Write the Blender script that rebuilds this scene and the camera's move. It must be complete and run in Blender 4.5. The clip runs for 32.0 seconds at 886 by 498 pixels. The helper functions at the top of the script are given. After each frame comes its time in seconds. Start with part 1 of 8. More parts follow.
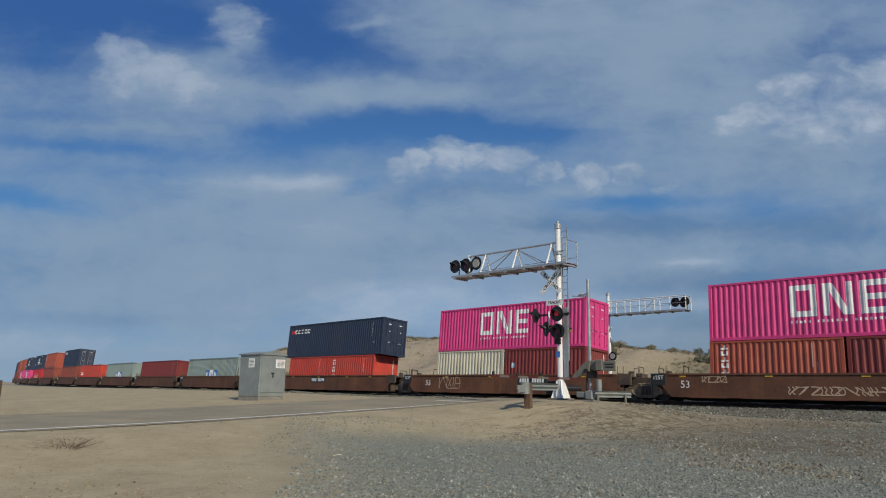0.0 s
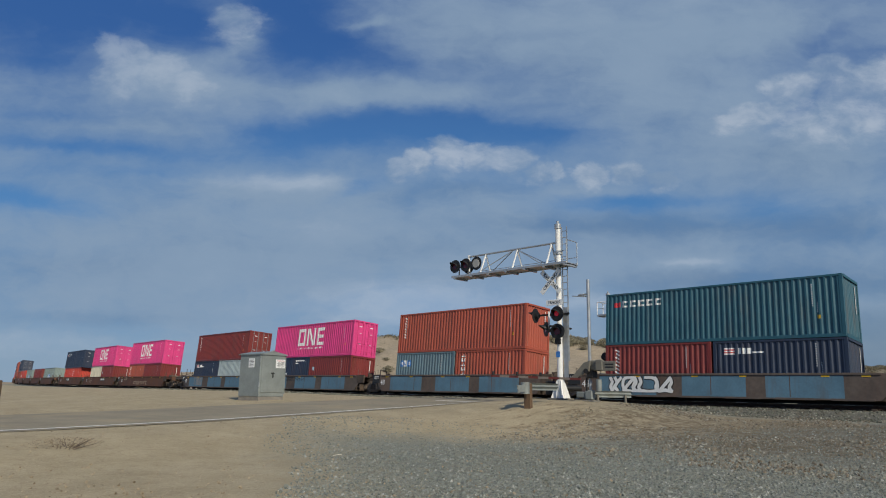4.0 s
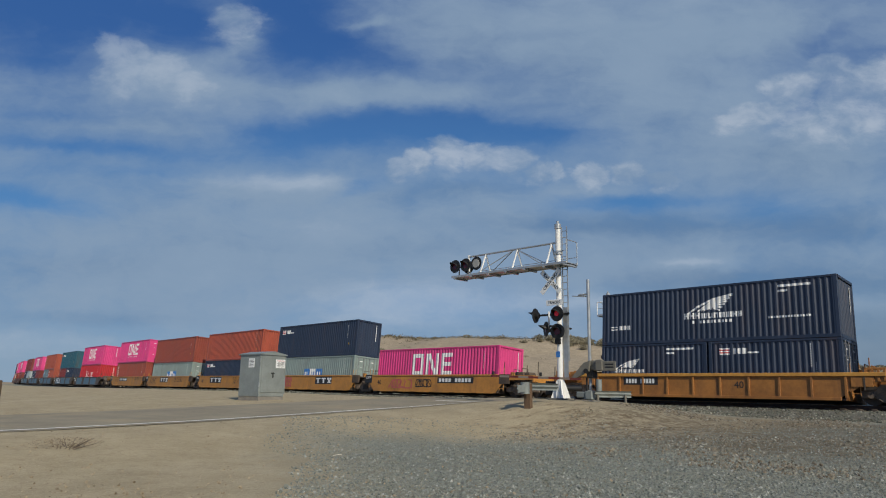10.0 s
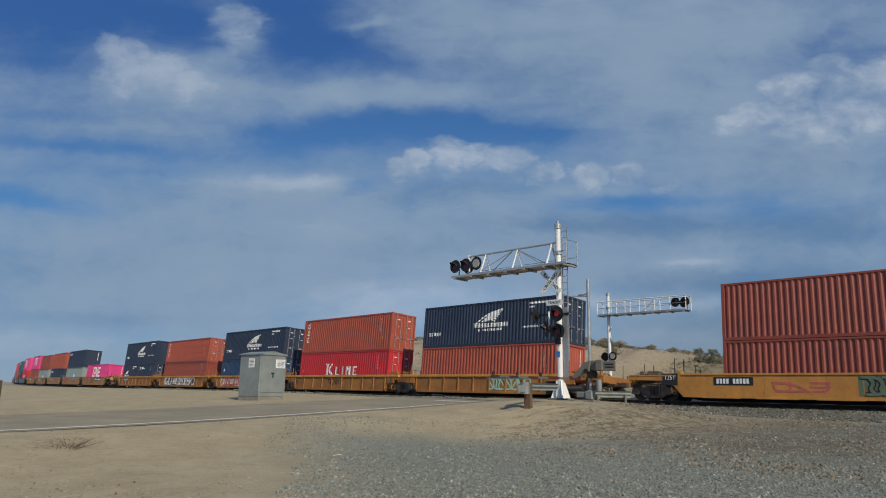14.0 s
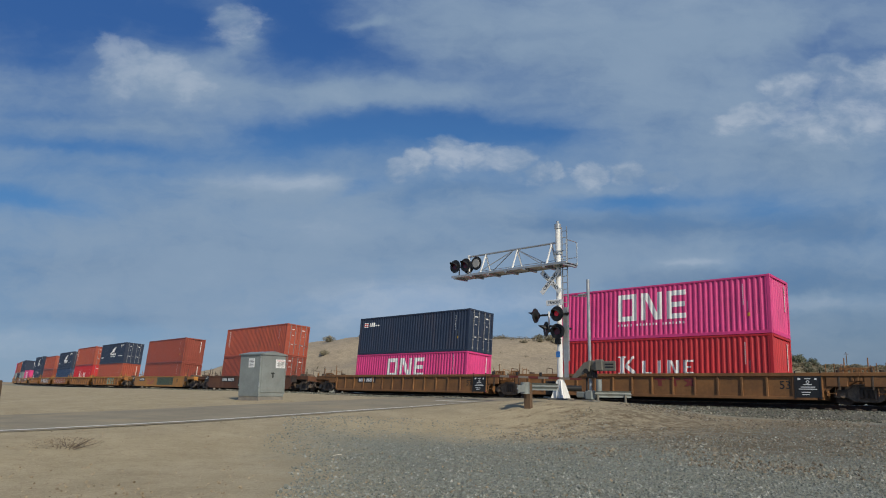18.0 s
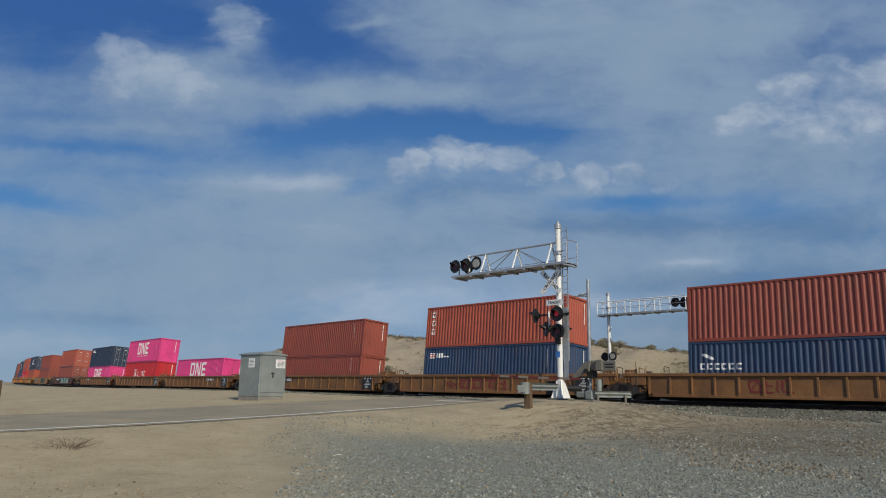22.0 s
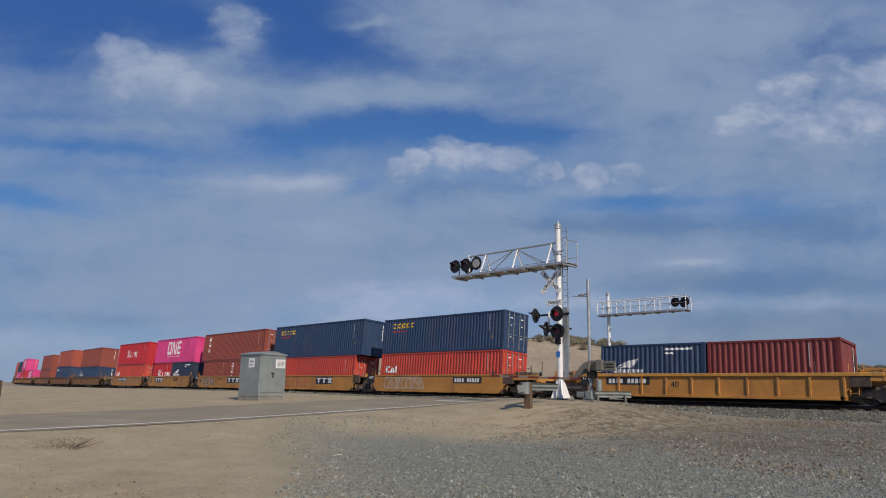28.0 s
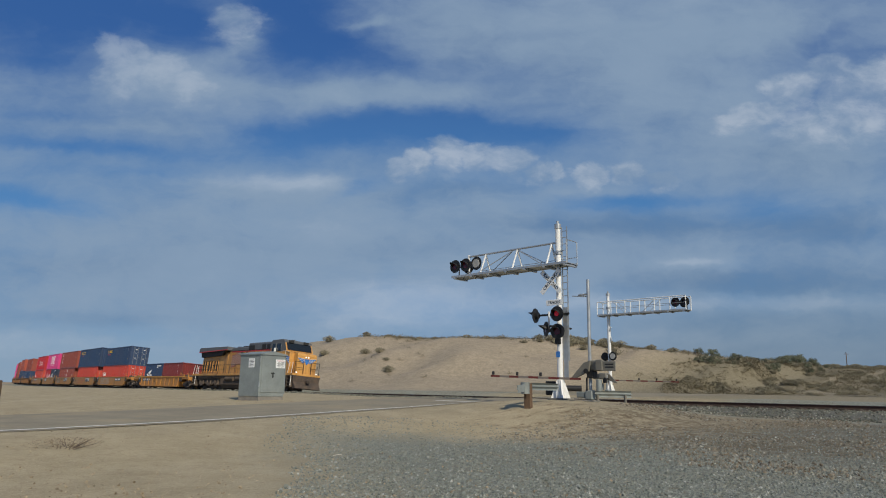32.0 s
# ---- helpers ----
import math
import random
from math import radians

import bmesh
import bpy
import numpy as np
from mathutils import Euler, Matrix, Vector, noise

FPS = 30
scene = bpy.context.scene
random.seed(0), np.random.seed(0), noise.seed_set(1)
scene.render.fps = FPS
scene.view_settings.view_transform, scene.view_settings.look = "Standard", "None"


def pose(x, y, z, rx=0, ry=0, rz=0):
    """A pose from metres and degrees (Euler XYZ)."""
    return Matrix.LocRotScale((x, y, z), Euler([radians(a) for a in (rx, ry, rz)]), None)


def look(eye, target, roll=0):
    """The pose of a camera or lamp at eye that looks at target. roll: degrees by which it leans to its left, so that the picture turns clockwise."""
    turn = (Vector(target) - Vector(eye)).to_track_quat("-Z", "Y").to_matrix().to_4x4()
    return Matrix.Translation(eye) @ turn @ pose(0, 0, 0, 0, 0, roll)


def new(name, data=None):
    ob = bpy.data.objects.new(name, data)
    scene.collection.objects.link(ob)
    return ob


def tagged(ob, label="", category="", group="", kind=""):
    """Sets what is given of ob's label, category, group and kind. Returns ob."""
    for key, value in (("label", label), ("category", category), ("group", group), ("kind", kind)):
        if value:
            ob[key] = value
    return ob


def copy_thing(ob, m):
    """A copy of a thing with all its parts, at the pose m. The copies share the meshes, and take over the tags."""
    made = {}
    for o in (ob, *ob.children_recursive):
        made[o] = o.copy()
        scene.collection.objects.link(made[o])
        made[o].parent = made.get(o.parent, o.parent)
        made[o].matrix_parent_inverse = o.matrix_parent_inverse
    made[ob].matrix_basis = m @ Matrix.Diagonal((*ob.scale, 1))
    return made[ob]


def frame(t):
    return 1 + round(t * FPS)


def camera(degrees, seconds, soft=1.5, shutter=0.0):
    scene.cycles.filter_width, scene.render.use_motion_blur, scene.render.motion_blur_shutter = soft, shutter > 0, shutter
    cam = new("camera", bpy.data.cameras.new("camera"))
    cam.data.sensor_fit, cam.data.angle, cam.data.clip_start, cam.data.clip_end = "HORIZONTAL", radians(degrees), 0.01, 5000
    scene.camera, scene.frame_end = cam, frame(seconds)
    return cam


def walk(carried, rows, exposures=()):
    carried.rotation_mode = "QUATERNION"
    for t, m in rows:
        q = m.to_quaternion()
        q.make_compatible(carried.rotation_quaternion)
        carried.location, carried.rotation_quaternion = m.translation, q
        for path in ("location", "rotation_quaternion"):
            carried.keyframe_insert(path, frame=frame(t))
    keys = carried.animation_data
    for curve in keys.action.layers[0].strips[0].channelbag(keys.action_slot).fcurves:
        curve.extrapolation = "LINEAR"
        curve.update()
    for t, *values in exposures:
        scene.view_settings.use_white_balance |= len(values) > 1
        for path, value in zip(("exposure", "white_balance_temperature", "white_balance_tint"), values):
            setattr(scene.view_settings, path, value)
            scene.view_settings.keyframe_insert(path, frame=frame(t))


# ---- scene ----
# camera: stands still on the verge
cam = camera(65.6, 32.0, soft=1.05)
EYE = (0.0, 0.0, 1.6)
TILT, ROLL = 0.2013, 0.95
AIM = (0.0, math.cos(TILT), 1.6 + math.sin(TILT))
walk(cam, [(0.0, look(EYE, AIM, ROLL)), (32.0, look(EYE, AIM, ROLL))],
     [(0.0, 0.0, 6500, 10), (24.3, 0.0, 6500, 10), (24.9, 0.0, 6450, 18), (28.2, 0.0, 6450, 18), (28.9, 0.0, 6500, 10), (32.0, 0.0, 6500, 10)])

# the track passes the eye at TRACK_Q metres on a canted curve, forward = to the left and away
TH = 0.7652
FWD = Vector((-math.cos(TH), math.sin(TH)))
OUT = Vector((math.sin(TH), math.cos(TH)))
TRACK_Q = 35.47
RAIL, CANT = 1.145, 0.073
BEND_AT, BEND_R, BEND_MAX = 0.0, 1000.0, radians(15.2)

# the ground plan: a runs beside the track, q across it; the land rises gently away from the eye
PLAN_A = Vector((-0.716, 0.698))
PLAN_Q = Vector((0.698, 0.716))
DEEP, RISE, SIDE_RISE = 1.1322, 0.0114, 0.0038


def track(s, side=0.0):
    """Place and heading on the track's centre line at s metres; side > 0 is nearer to the eye."""
    q = TRACK_Q - side
    a = min(max((s - BEND_AT) / BEND_R, 0.0), BEND_MAX)
    rest = max(s - BEND_AT - BEND_R * BEND_MAX, 0.0)
    r = BEND_R + side
    d = math.cos(a) * FWD + math.sin(a) * OUT
    p = OUT * q + FWD * min(s, BEND_AT) + r * (math.sin(a) * FWD + (1 - math.cos(a)) * OUT) + d * rest
    return p, math.atan2(d.y, d.x)


def plan(a, q):
    """World x, y from the ground plan."""
    p = PLAN_A * a + PLAN_Q * q
    return p.x, p.y * DEEP


def aq(x, y):
    """The ground plan's a, q of a world place."""
    return x * PLAN_A.x + y / DEEP * PLAN_A.y, x * PLAN_Q.x + y / DEEP * PLAN_Q.y


def rise(x, y):
    """How far the land has risen at a world place."""
    return RISE * min(max(y, 0.0), 58.0) + SIDE_RISE * min(max(x, -60.0), 60.0)


# ---- world, sun ----
SUN_DIR = Vector((0.45, -0.89, 0.70)).normalized()
SUN_EL = math.asin(SUN_DIR.z)
sun = new("sun", bpy.data.lights.new("sun", "SUN"))
sun.data.energy, sun.data.angle, sun.data.color = 3.5, radians(0.6), (1.0, 0.925, 0.765)
sun.matrix_world = look(SUN_DIR * 50, (0, 0, 0))


def nd(tree, kind, *values, **props):
    n = tree.nodes.new(kind)
    for k, v in props.items():
        if k == "op":
            n.operation = v
        elif k == "blend":
            n.data_type, n.blend_type = "RGBA", v
        elif k == "clamp":
            n.use_clamp = v
        elif k == "sky_type":
            n.sky_type = v
        elif k == "dims":
            n.noise_dimensions = v
        elif k == "feature":
            n.feature = v
    for key, v in values:
        if isinstance(v, bpy.types.NodeSocket):
            tree.links.new(v, n.inputs[key])
        else:
            n.inputs[key].default_value = v
    return n


def mth(tree, op, a, b=0.0, c=None, clamp=False):
    vals = [(0, a), (1, b)] + ([(2, c)] if c is not None else [])
    return nd(tree, "ShaderNodeMath", *vals, op=op, clamp=clamp).outputs[0]


def remap(tree, x, lo, hi, smooth=True, to0=0.0, to1=1.0):
    n = tree.nodes.new("ShaderNodeMapRange")
    n.interpolation_type = "SMOOTHSTEP" if smooth else "LINEAR"
    for key, v in (("Value", x), ("From Min", lo), ("From Max", hi), ("To Min", to0), ("To Max", to1)):
        if isinstance(v, bpy.types.NodeSocket):
            tree.links.new(v, n.inputs[key])
        else:
            n.inputs[key].default_value = v
    return n.outputs[0]


def mixc(tree, fac, a, b, blend="MIX"):
    n = tree.nodes.new("ShaderNodeMix")
    n.data_type, n.blend_type = "RGBA", blend
    for key, v in ((0, fac), (6, a), (7, b)):
        if isinstance(v, bpy.types.NodeSocket):
            tree.links.new(v, n.inputs[key])
        else:
            n.inputs[key].default_value = (*v, 1) if isinstance(v, tuple) and len(v) == 3 else v
    return n.outputs[2]


def noise_of(tree, vec, scale, detail=4.0, rough=0.55, distort=0.0):
    n = nd(tree, "ShaderNodeTexNoise", ("Vector", vec), ("Scale", scale), ("Detail", detail), ("Roughness", rough), ("Distortion", distort))
    return n.outputs["Fac"]


# cloud banks and clear openings by bearing: (across, up, half width, half height, slope, weight)
BANKS = (
    (-0.546, 0.354, 0.214, 0.054, 0.00, -0.46),
    (-0.611, 0.276, 0.090, 0.031, 0.00, -0.24),
    (-0.373, 0.325, 0.045, 0.033, 0.00, -0.16),
    (-0.184, 0.303, 0.090, 0.043, -0.10, -0.44),
    (-0.233, 0.358, 0.074, 0.025, 0.00, -0.28),
    (-0.135, 0.175, 0.156, 0.026, 0.08, -0.60),
    (0.046, 0.177, 0.107, 0.028, 0.00, -0.42),
    (0.161, 0.164, 0.074, 0.020, -0.05, -0.28),
    (-0.283, 0.177, 0.058, 0.015, 0.00, -0.22),
    (-0.537, 0.145, 0.164, 0.009, -0.05, -0.28),
    (-0.595, 0.188, 0.115, 0.008, -0.03, -0.14),
    (-0.570, 0.062, 0.074, 0.016, -0.05, -0.40),
    (-0.628, 0.073, 0.033, 0.012, 0.00, -0.24),
    (-0.431, 0.114, 0.099, 0.009, 0.00, -0.12),
    (-0.135, 0.087, 0.039, 0.012, 0.30, -0.36),
    (0.251, 0.068, 0.090, 0.014, 0.03, -0.42),
    (0.375, 0.078, 0.074, 0.012, 0.00, -0.16),
    (0.482, 0.062, 0.074, 0.021, 0.00, -0.24),
    (0.516, 0.201, 0.030, 0.012, 0.50, -0.34),
    (0.580, 0.315, 0.049, 0.016, 0.50, -0.16),
    (-0.069, 0.272, 0.049, 0.021, -0.30, -0.10),
    (0.095, 0.264, 0.049, 0.018, 0.00, -0.10),
    (0.383, 0.272, 0.058, 0.012, 0.00, -0.08),
    (0.030, 0.313, 0.140, 0.058, -0.30, 0.20),
    (0.219, 0.305, 0.214, 0.074, -0.10, 0.30),
    (0.465, 0.329, 0.205, 0.049, 0.00, 0.28),
    (0.325, 0.214, 0.131, 0.058, 0.00, 0.18),
    (-0.398, 0.239, 0.115, 0.058, -0.20, 0.26),
    (-0.135, 0.227, 0.197, 0.021, -0.04, 0.40),
    (-0.480, 0.180, 0.164, 0.016, 0.00, 0.20),
    (-0.316, 0.346, 0.037, 0.020, 0.00, 0.34),
    (-0.295, 0.301, 0.031, 0.020, 0.40, 0.28),
    (-0.110, 0.328, 0.049, 0.006, 0.15, 0.26),
    (-0.233, 0.091, 0.123, 0.020, -0.02, 0.36),
    (-0.357, 0.034, 0.288, 0.049, 0.00, 0.20),
    (0.013, 0.042, 0.205, 0.041, 0.00, 0.16),
    (0.424, 0.141, 0.164, 0.049, 0.00, 0.20),
    (0.572, 0.116, 0.099, 0.058, 0.00, 0.18),
    (-0.110, -0.007, 0.288, 0.049, 0.00, 0.14),
    (0.342, -0.016, 0.247, 0.049, 0.00, 0.16),
    (-0.398, -0.065, 0.329, 0.049, 0.00, 0.14),
)
# lighter and darker stretches of the cloud deck, in the same terms
TONES = (
    (0.539, 0.214, 0.099, 0.038, 0.35, 0.34),
    (0.613, 0.198, 0.066, 0.049, 0.00, 0.22),
    (-0.233, 0.101, 0.107, 0.015, -0.02, 0.55),
    (-0.036, -0.085, 0.189, 0.036, 0.00, 0.80),
    (0.366, -0.021, 0.066, 0.010, -0.02, 0.55),
    (-0.389, 0.239, 0.099, 0.041, -0.20, 0.30),
    (-0.135, 0.224, 0.131, 0.013, -0.04, 0.18),
    (0.046, 0.124, 0.099, 0.030, 0.00, 0.35),
    (-0.546, -0.139, 0.288, 0.030, 0.00, 0.40),
    (-0.135, 0.034, 0.164, 0.025, 0.00, 0.20),
    (0.276, 0.338, 0.181, 0.033, 0.00, 0.12),
    (0.465, -0.057, 0.247, 0.041, 0.00, -0.36),
    (0.276, 0.035, 0.197, 0.020, 0.00, -0.34),
    (0.547, 0.027, 0.123, 0.028, 0.00, -0.34),
    (-0.546, -0.024, 0.164, 0.025, 0.00, -0.16),
    (-0.521, -0.103, 0.189, 0.013, 0.00, -0.22),
    (0.030, 0.091, 0.099, 0.020, 0.00, -0.30),
    (0.506, 0.149, 0.123, 0.041, 0.00, -0.16),
    (0.325, 0.280, 0.131, 0.041, 0.00, -0.08),
    (0.095, -0.007, 0.123, 0.016, 0.00, -0.14),
    (0.301, -0.131, 0.247, 0.021, 0.00, 0.16),
    (0.420, -0.079, 0.280, 0.013, 0.00, 0.75),
)
# heaped clouds by bearing: (across, up, half width, half height)
HEAPS = (
    (0.568, 0.260, 0.051, 0.028),
    (0.506, 0.231, 0.058, 0.028),
    (0.445, 0.198, 0.054, 0.021),
    (0.638, 0.257, 0.049, 0.033),
    (0.588, 0.206, 0.090, 0.041),
    (0.408, 0.185, 0.041, 0.015),
    (0.610, 0.232, 0.085, 0.045),
    (0.530, 0.196, 0.075, 0.036),
    (-0.307, 0.334, 0.049, 0.028),
    (-0.069, 0.122, 0.028, 0.018),
    (-0.035, 0.131, 0.028, 0.020),
    (0.013, 0.147, 0.033, 0.025),
    (0.054, 0.139, 0.033, 0.021),
    (0.099, 0.132, 0.037, 0.020),
    (0.145, 0.116, 0.030, 0.016),
    (0.169, 0.116, 0.018, 0.015),
    (0.214, 0.114, 0.030, 0.015),
    (0.264, 0.118, 0.033, 0.015),
    (0.309, 0.106, 0.033, 0.013),
    (-0.496, 0.292, 0.033, 0.026),
    (-0.451, 0.287, 0.033, 0.026),
    (-0.406, 0.264, 0.041, 0.026),
    (-0.365, 0.239, 0.046, 0.021),
    (-0.476, 0.256, 0.049, 0.033),
)

world = bpy.data.worlds.new("sky")
scene.world = world
world.use_nodes = True
wt = world.node_tree
wt.nodes.clear()
coord = wt.nodes.new("ShaderNodeTexCoord")
sep = nd(wt, "ShaderNodeSeparateXYZ", (0, coord.outputs["Generated"]))
dx, dy, dz = sep.outputs
ACROSS, UPWARD, AHEAD = (tuple(look(EYE, AIM, ROLL).to_3x3() @ Vector(v)) for v in ((1, 0, 0), (0, 1, 0), (0, 0, -1)))


def along(way):
    return nd(wt, "ShaderNodeVectorMath", (0, coord.outputs["Generated"]), (1, way), op="DOT_PRODUCT").outputs["Value"]


ahead = along(AHEAD)
depth = mth(wt, "MAXIMUM", mth(wt, "ABSOLUTE", ahead), 0.12)
su = mth(wt, "DIVIDE", along(ACROSS), depth)
sv = mth(wt, "DIVIDE", along(UPWARD), depth)
flat = nd(wt, "ShaderNodeCombineXYZ", (0, su), (1, mth(wt, "MULTIPLY", sv, 1.6)), (2, mth(wt, "MULTIPLY", mth(wt, "SIGN", ahead), 3.0))).outputs[0]
bend = None
for scale, amp in ((3.2, 0.070), (13.0, 0.038), (46.0, 0.010)):
    w1 = nd(wt, "ShaderNodeTexNoise", ("Vector", flat), ("Scale", scale), ("Detail", 5.0), ("Roughness", 0.6))
    w1 = nd(wt, "ShaderNodeVectorMath", (0, w1.outputs["Color"]), (1, (0.5, 0.5, 0.5)), op="SUBTRACT").outputs[0]
    w1 = nd(wt, "ShaderNodeVectorMath", (0, w1), (1, (amp * 1.5, amp, 0.0)), op="MULTIPLY").outputs[0]
    bend = w1 if bend is None else nd(wt, "ShaderNodeVectorMath", (0, bend), (1, w1), op="ADD").outputs[0]
swirled = nd(wt, "ShaderNodeVectorMath", (0, flat), (1, bend), op="ADD").outputs[0]
s2 = nd(wt, "ShaderNodeSeparateXYZ", (0, swirled))
wu, wv = s2.outputs[0], mth(wt, "DIVIDE", s2.outputs[1], 1.6)


def hump(rows, total):
    """Adds soft elliptic patches to a field over the sky."""
    for bu, bv, ru, rv, tilt, weight in rows:
        au = mth(wt, "SUBTRACT", wu, bu)
        av = mth(wt, "SUBTRACT", mth(wt, "SUBTRACT", wv, bv), mth(wt, "MULTIPLY", au, tilt))
        au, av = mth(wt, "MULTIPLY", au, 1 / ru), mth(wt, "MULTIPLY", av, 1 / rv)
        r2 = mth(wt, "ADD", mth(wt, "MULTIPLY", au, au), mth(wt, "MULTIPLY", av, av))
        total = mth(wt, "MULTIPLY_ADD", mth(wt, "EXPONENT", mth(wt, "MULTIPLY", r2, -1.0)), weight, total)
    return total


big = noise_of(wt, flat, 2.6, 5.0, 0.55, 0.4)
fine = noise_of(wt, swirled, 8.0, 10.0, 0.60, 0.1)
wisp = noise_of(wt, nd(wt, "ShaderNodeVectorMath", (0, swirled), (1, (1.0, 2.2, 1.0)), op="MULTIPLY").outputs[0], 4.0, 7.0, 0.6, 0.5)
cover = mth(wt, "ADD", mth(wt, "MULTIPLY", mth(wt, "SUBTRACT", big, 0.5), 0.34), mth(wt, "MULTIPLY", mth(wt, "SUBTRACT", fine, 0.5), 0.58))
cover = mth(wt, "ADD", cover, mth(wt, "MULTIPLY", mth(wt, "SUBTRACT", wisp, 0.5), 0.46))
cover = mth(wt, "ADD", cover, remap(wt, sv, -0.05, 0.33, True, 0.58, 0.40))
cover = hump(BANKS, cover)
tone = mth(wt, "ADD", mth(wt, "MULTIPLY", mth(wt, "SUBTRACT", fine, 0.5), 0.7), mth(wt, "MULTIPLY", mth(wt, "SUBTRACT", wisp, 0.5), 0.5))
tone = hump(TONES, tone)
sky = nd(wt, "ShaderNodeTexSky", sky_type="NISHITA")
sky.sun_disc, sky.sun_elevation, sky.sun_rotation = False, SUN_EL, math.atan2(SUN_DIR.x, SUN_DIR.y)
sky.air_density, sky.dust_density, sky.ozone_density = 1.0, 0.3, 3.0
clear = nd(wt, "ShaderNodeVectorMath", (0, sky.outputs[0]), (1, (0.055, 0.075, 0.090)), op="MULTIPLY").outputs[0]
blue = mixc(wt, 0.75, clear, mixc(wt, remap(wt, sv, 0.02, 0.33), (0.062, 0.195, 0.43), (0.026, 0.098, 0.315)))
grey = mixc(wt, remap(wt, tone, -0.55, 0.10), (0.125, 0.208, 0.338), (0.232, 0.326, 0.450))
grey = mixc(wt, remap(wt, tone, 0.05, 0.80), grey, (0.375, 0.455, 0.560))
full = mixc(wt, mth(wt, "MULTIPLY", remap(wt, cover, 0.02, 0.86), 0.96), blue, grey)
heap = None
lump = noise_of(wt, flat, 20.0, 7.0, 0.6, 0.3)
for hu, hv, ru, rv in HEAPS:
    au = mth(wt, "MULTIPLY", mth(wt, "SUBTRACT", wu, hu), 1 / ru)
    av = mth(wt, "MULTIPLY", mth(wt, "SUBTRACT", wv, hv), 1 / rv)
    low = mth(wt, "MULTIPLY", mth(wt, "MINIMUM", av, 0.0), -1.0)
    av = mth(wt, "ADD", mth(wt, "MAXIMUM", av, 0.0), mth(wt, "MULTIPLY", low, 0.30))
    one = mth(wt, "SUBTRACT", 1.0, mth(wt, "ADD", mth(wt, "MULTIPLY", au, au), mth(wt, "MULTIPLY", av, av)))
    one = mth(wt, "SUBTRACT", one, mth(wt, "MULTIPLY", low, 0.42))
    heap = one if heap is None else mth(wt, "SMOOTH_MAX", heap, one, 0.25)
heap = mth(wt, "ADD", heap, mth(wt, "MULTIPLY", mth(wt, "SUBTRACT", lump, 0.5), 1.45))
shape = mth(wt, "MULTIPLY", remap(wt, heap, -0.05, 0.75), remap(wt, fine, 0.25, 0.7, True, 0.40, 0.90))
puff = mixc(wt, remap(wt, mth(wt, "ADD", mth(wt, "MULTIPLY", fine, 0.6), mth(wt, "MULTIPLY", lump, 0.4)), 0.40, 0.62), (0.215, 0.305, 0.430), (0.390, 0.460, 0.560))
shape = mth(wt, "MULTIPLY", shape, remap(wt, su, -0.40, -0.16, True, 0.52, 0.97))
full = mixc(wt, shape, full, puff)
haze = remap(wt, dz, 0.10, -0.01)
full = mixc(wt, mth(wt, "MULTIPLY", haze, 0.6), full, mixc(wt, remap(wt, su, 0.0, 0.45), (0.275, 0.370, 0.470), (0.165, 0.255, 0.375)))
veil = mth(wt, "MULTIPLY", remap(wt, dz, 0.19, 0.03), remap(wt, su, 0.08, 0.40))
band = remap(wt, mth(wt, "ADD", tone, mth(wt, "MULTIPLY", mth(wt, "SUBTRACT", big, 0.5), 0.5)), -0.3, 0.4)
full = mixc(wt, mth(wt, "MULTIPLY", veil, 0.72), full, mixc(wt, band, (0.140, 0.205, 0.280), (0.215, 0.285, 0.360)))
ground_glow = remap(wt, dz, -0.02, -0.06)
full = mixc(wt, ground_glow, full, (0.16, 0.14, 0.11))
back = nd(wt, "ShaderNodeBackground", ("Color", full), ("Strength", 1.0))
wt.links.new(back.outputs[0], wt.nodes.new("ShaderNodeOutputWorld").inputs[0])
scene.view_settings.exposure = 0.0


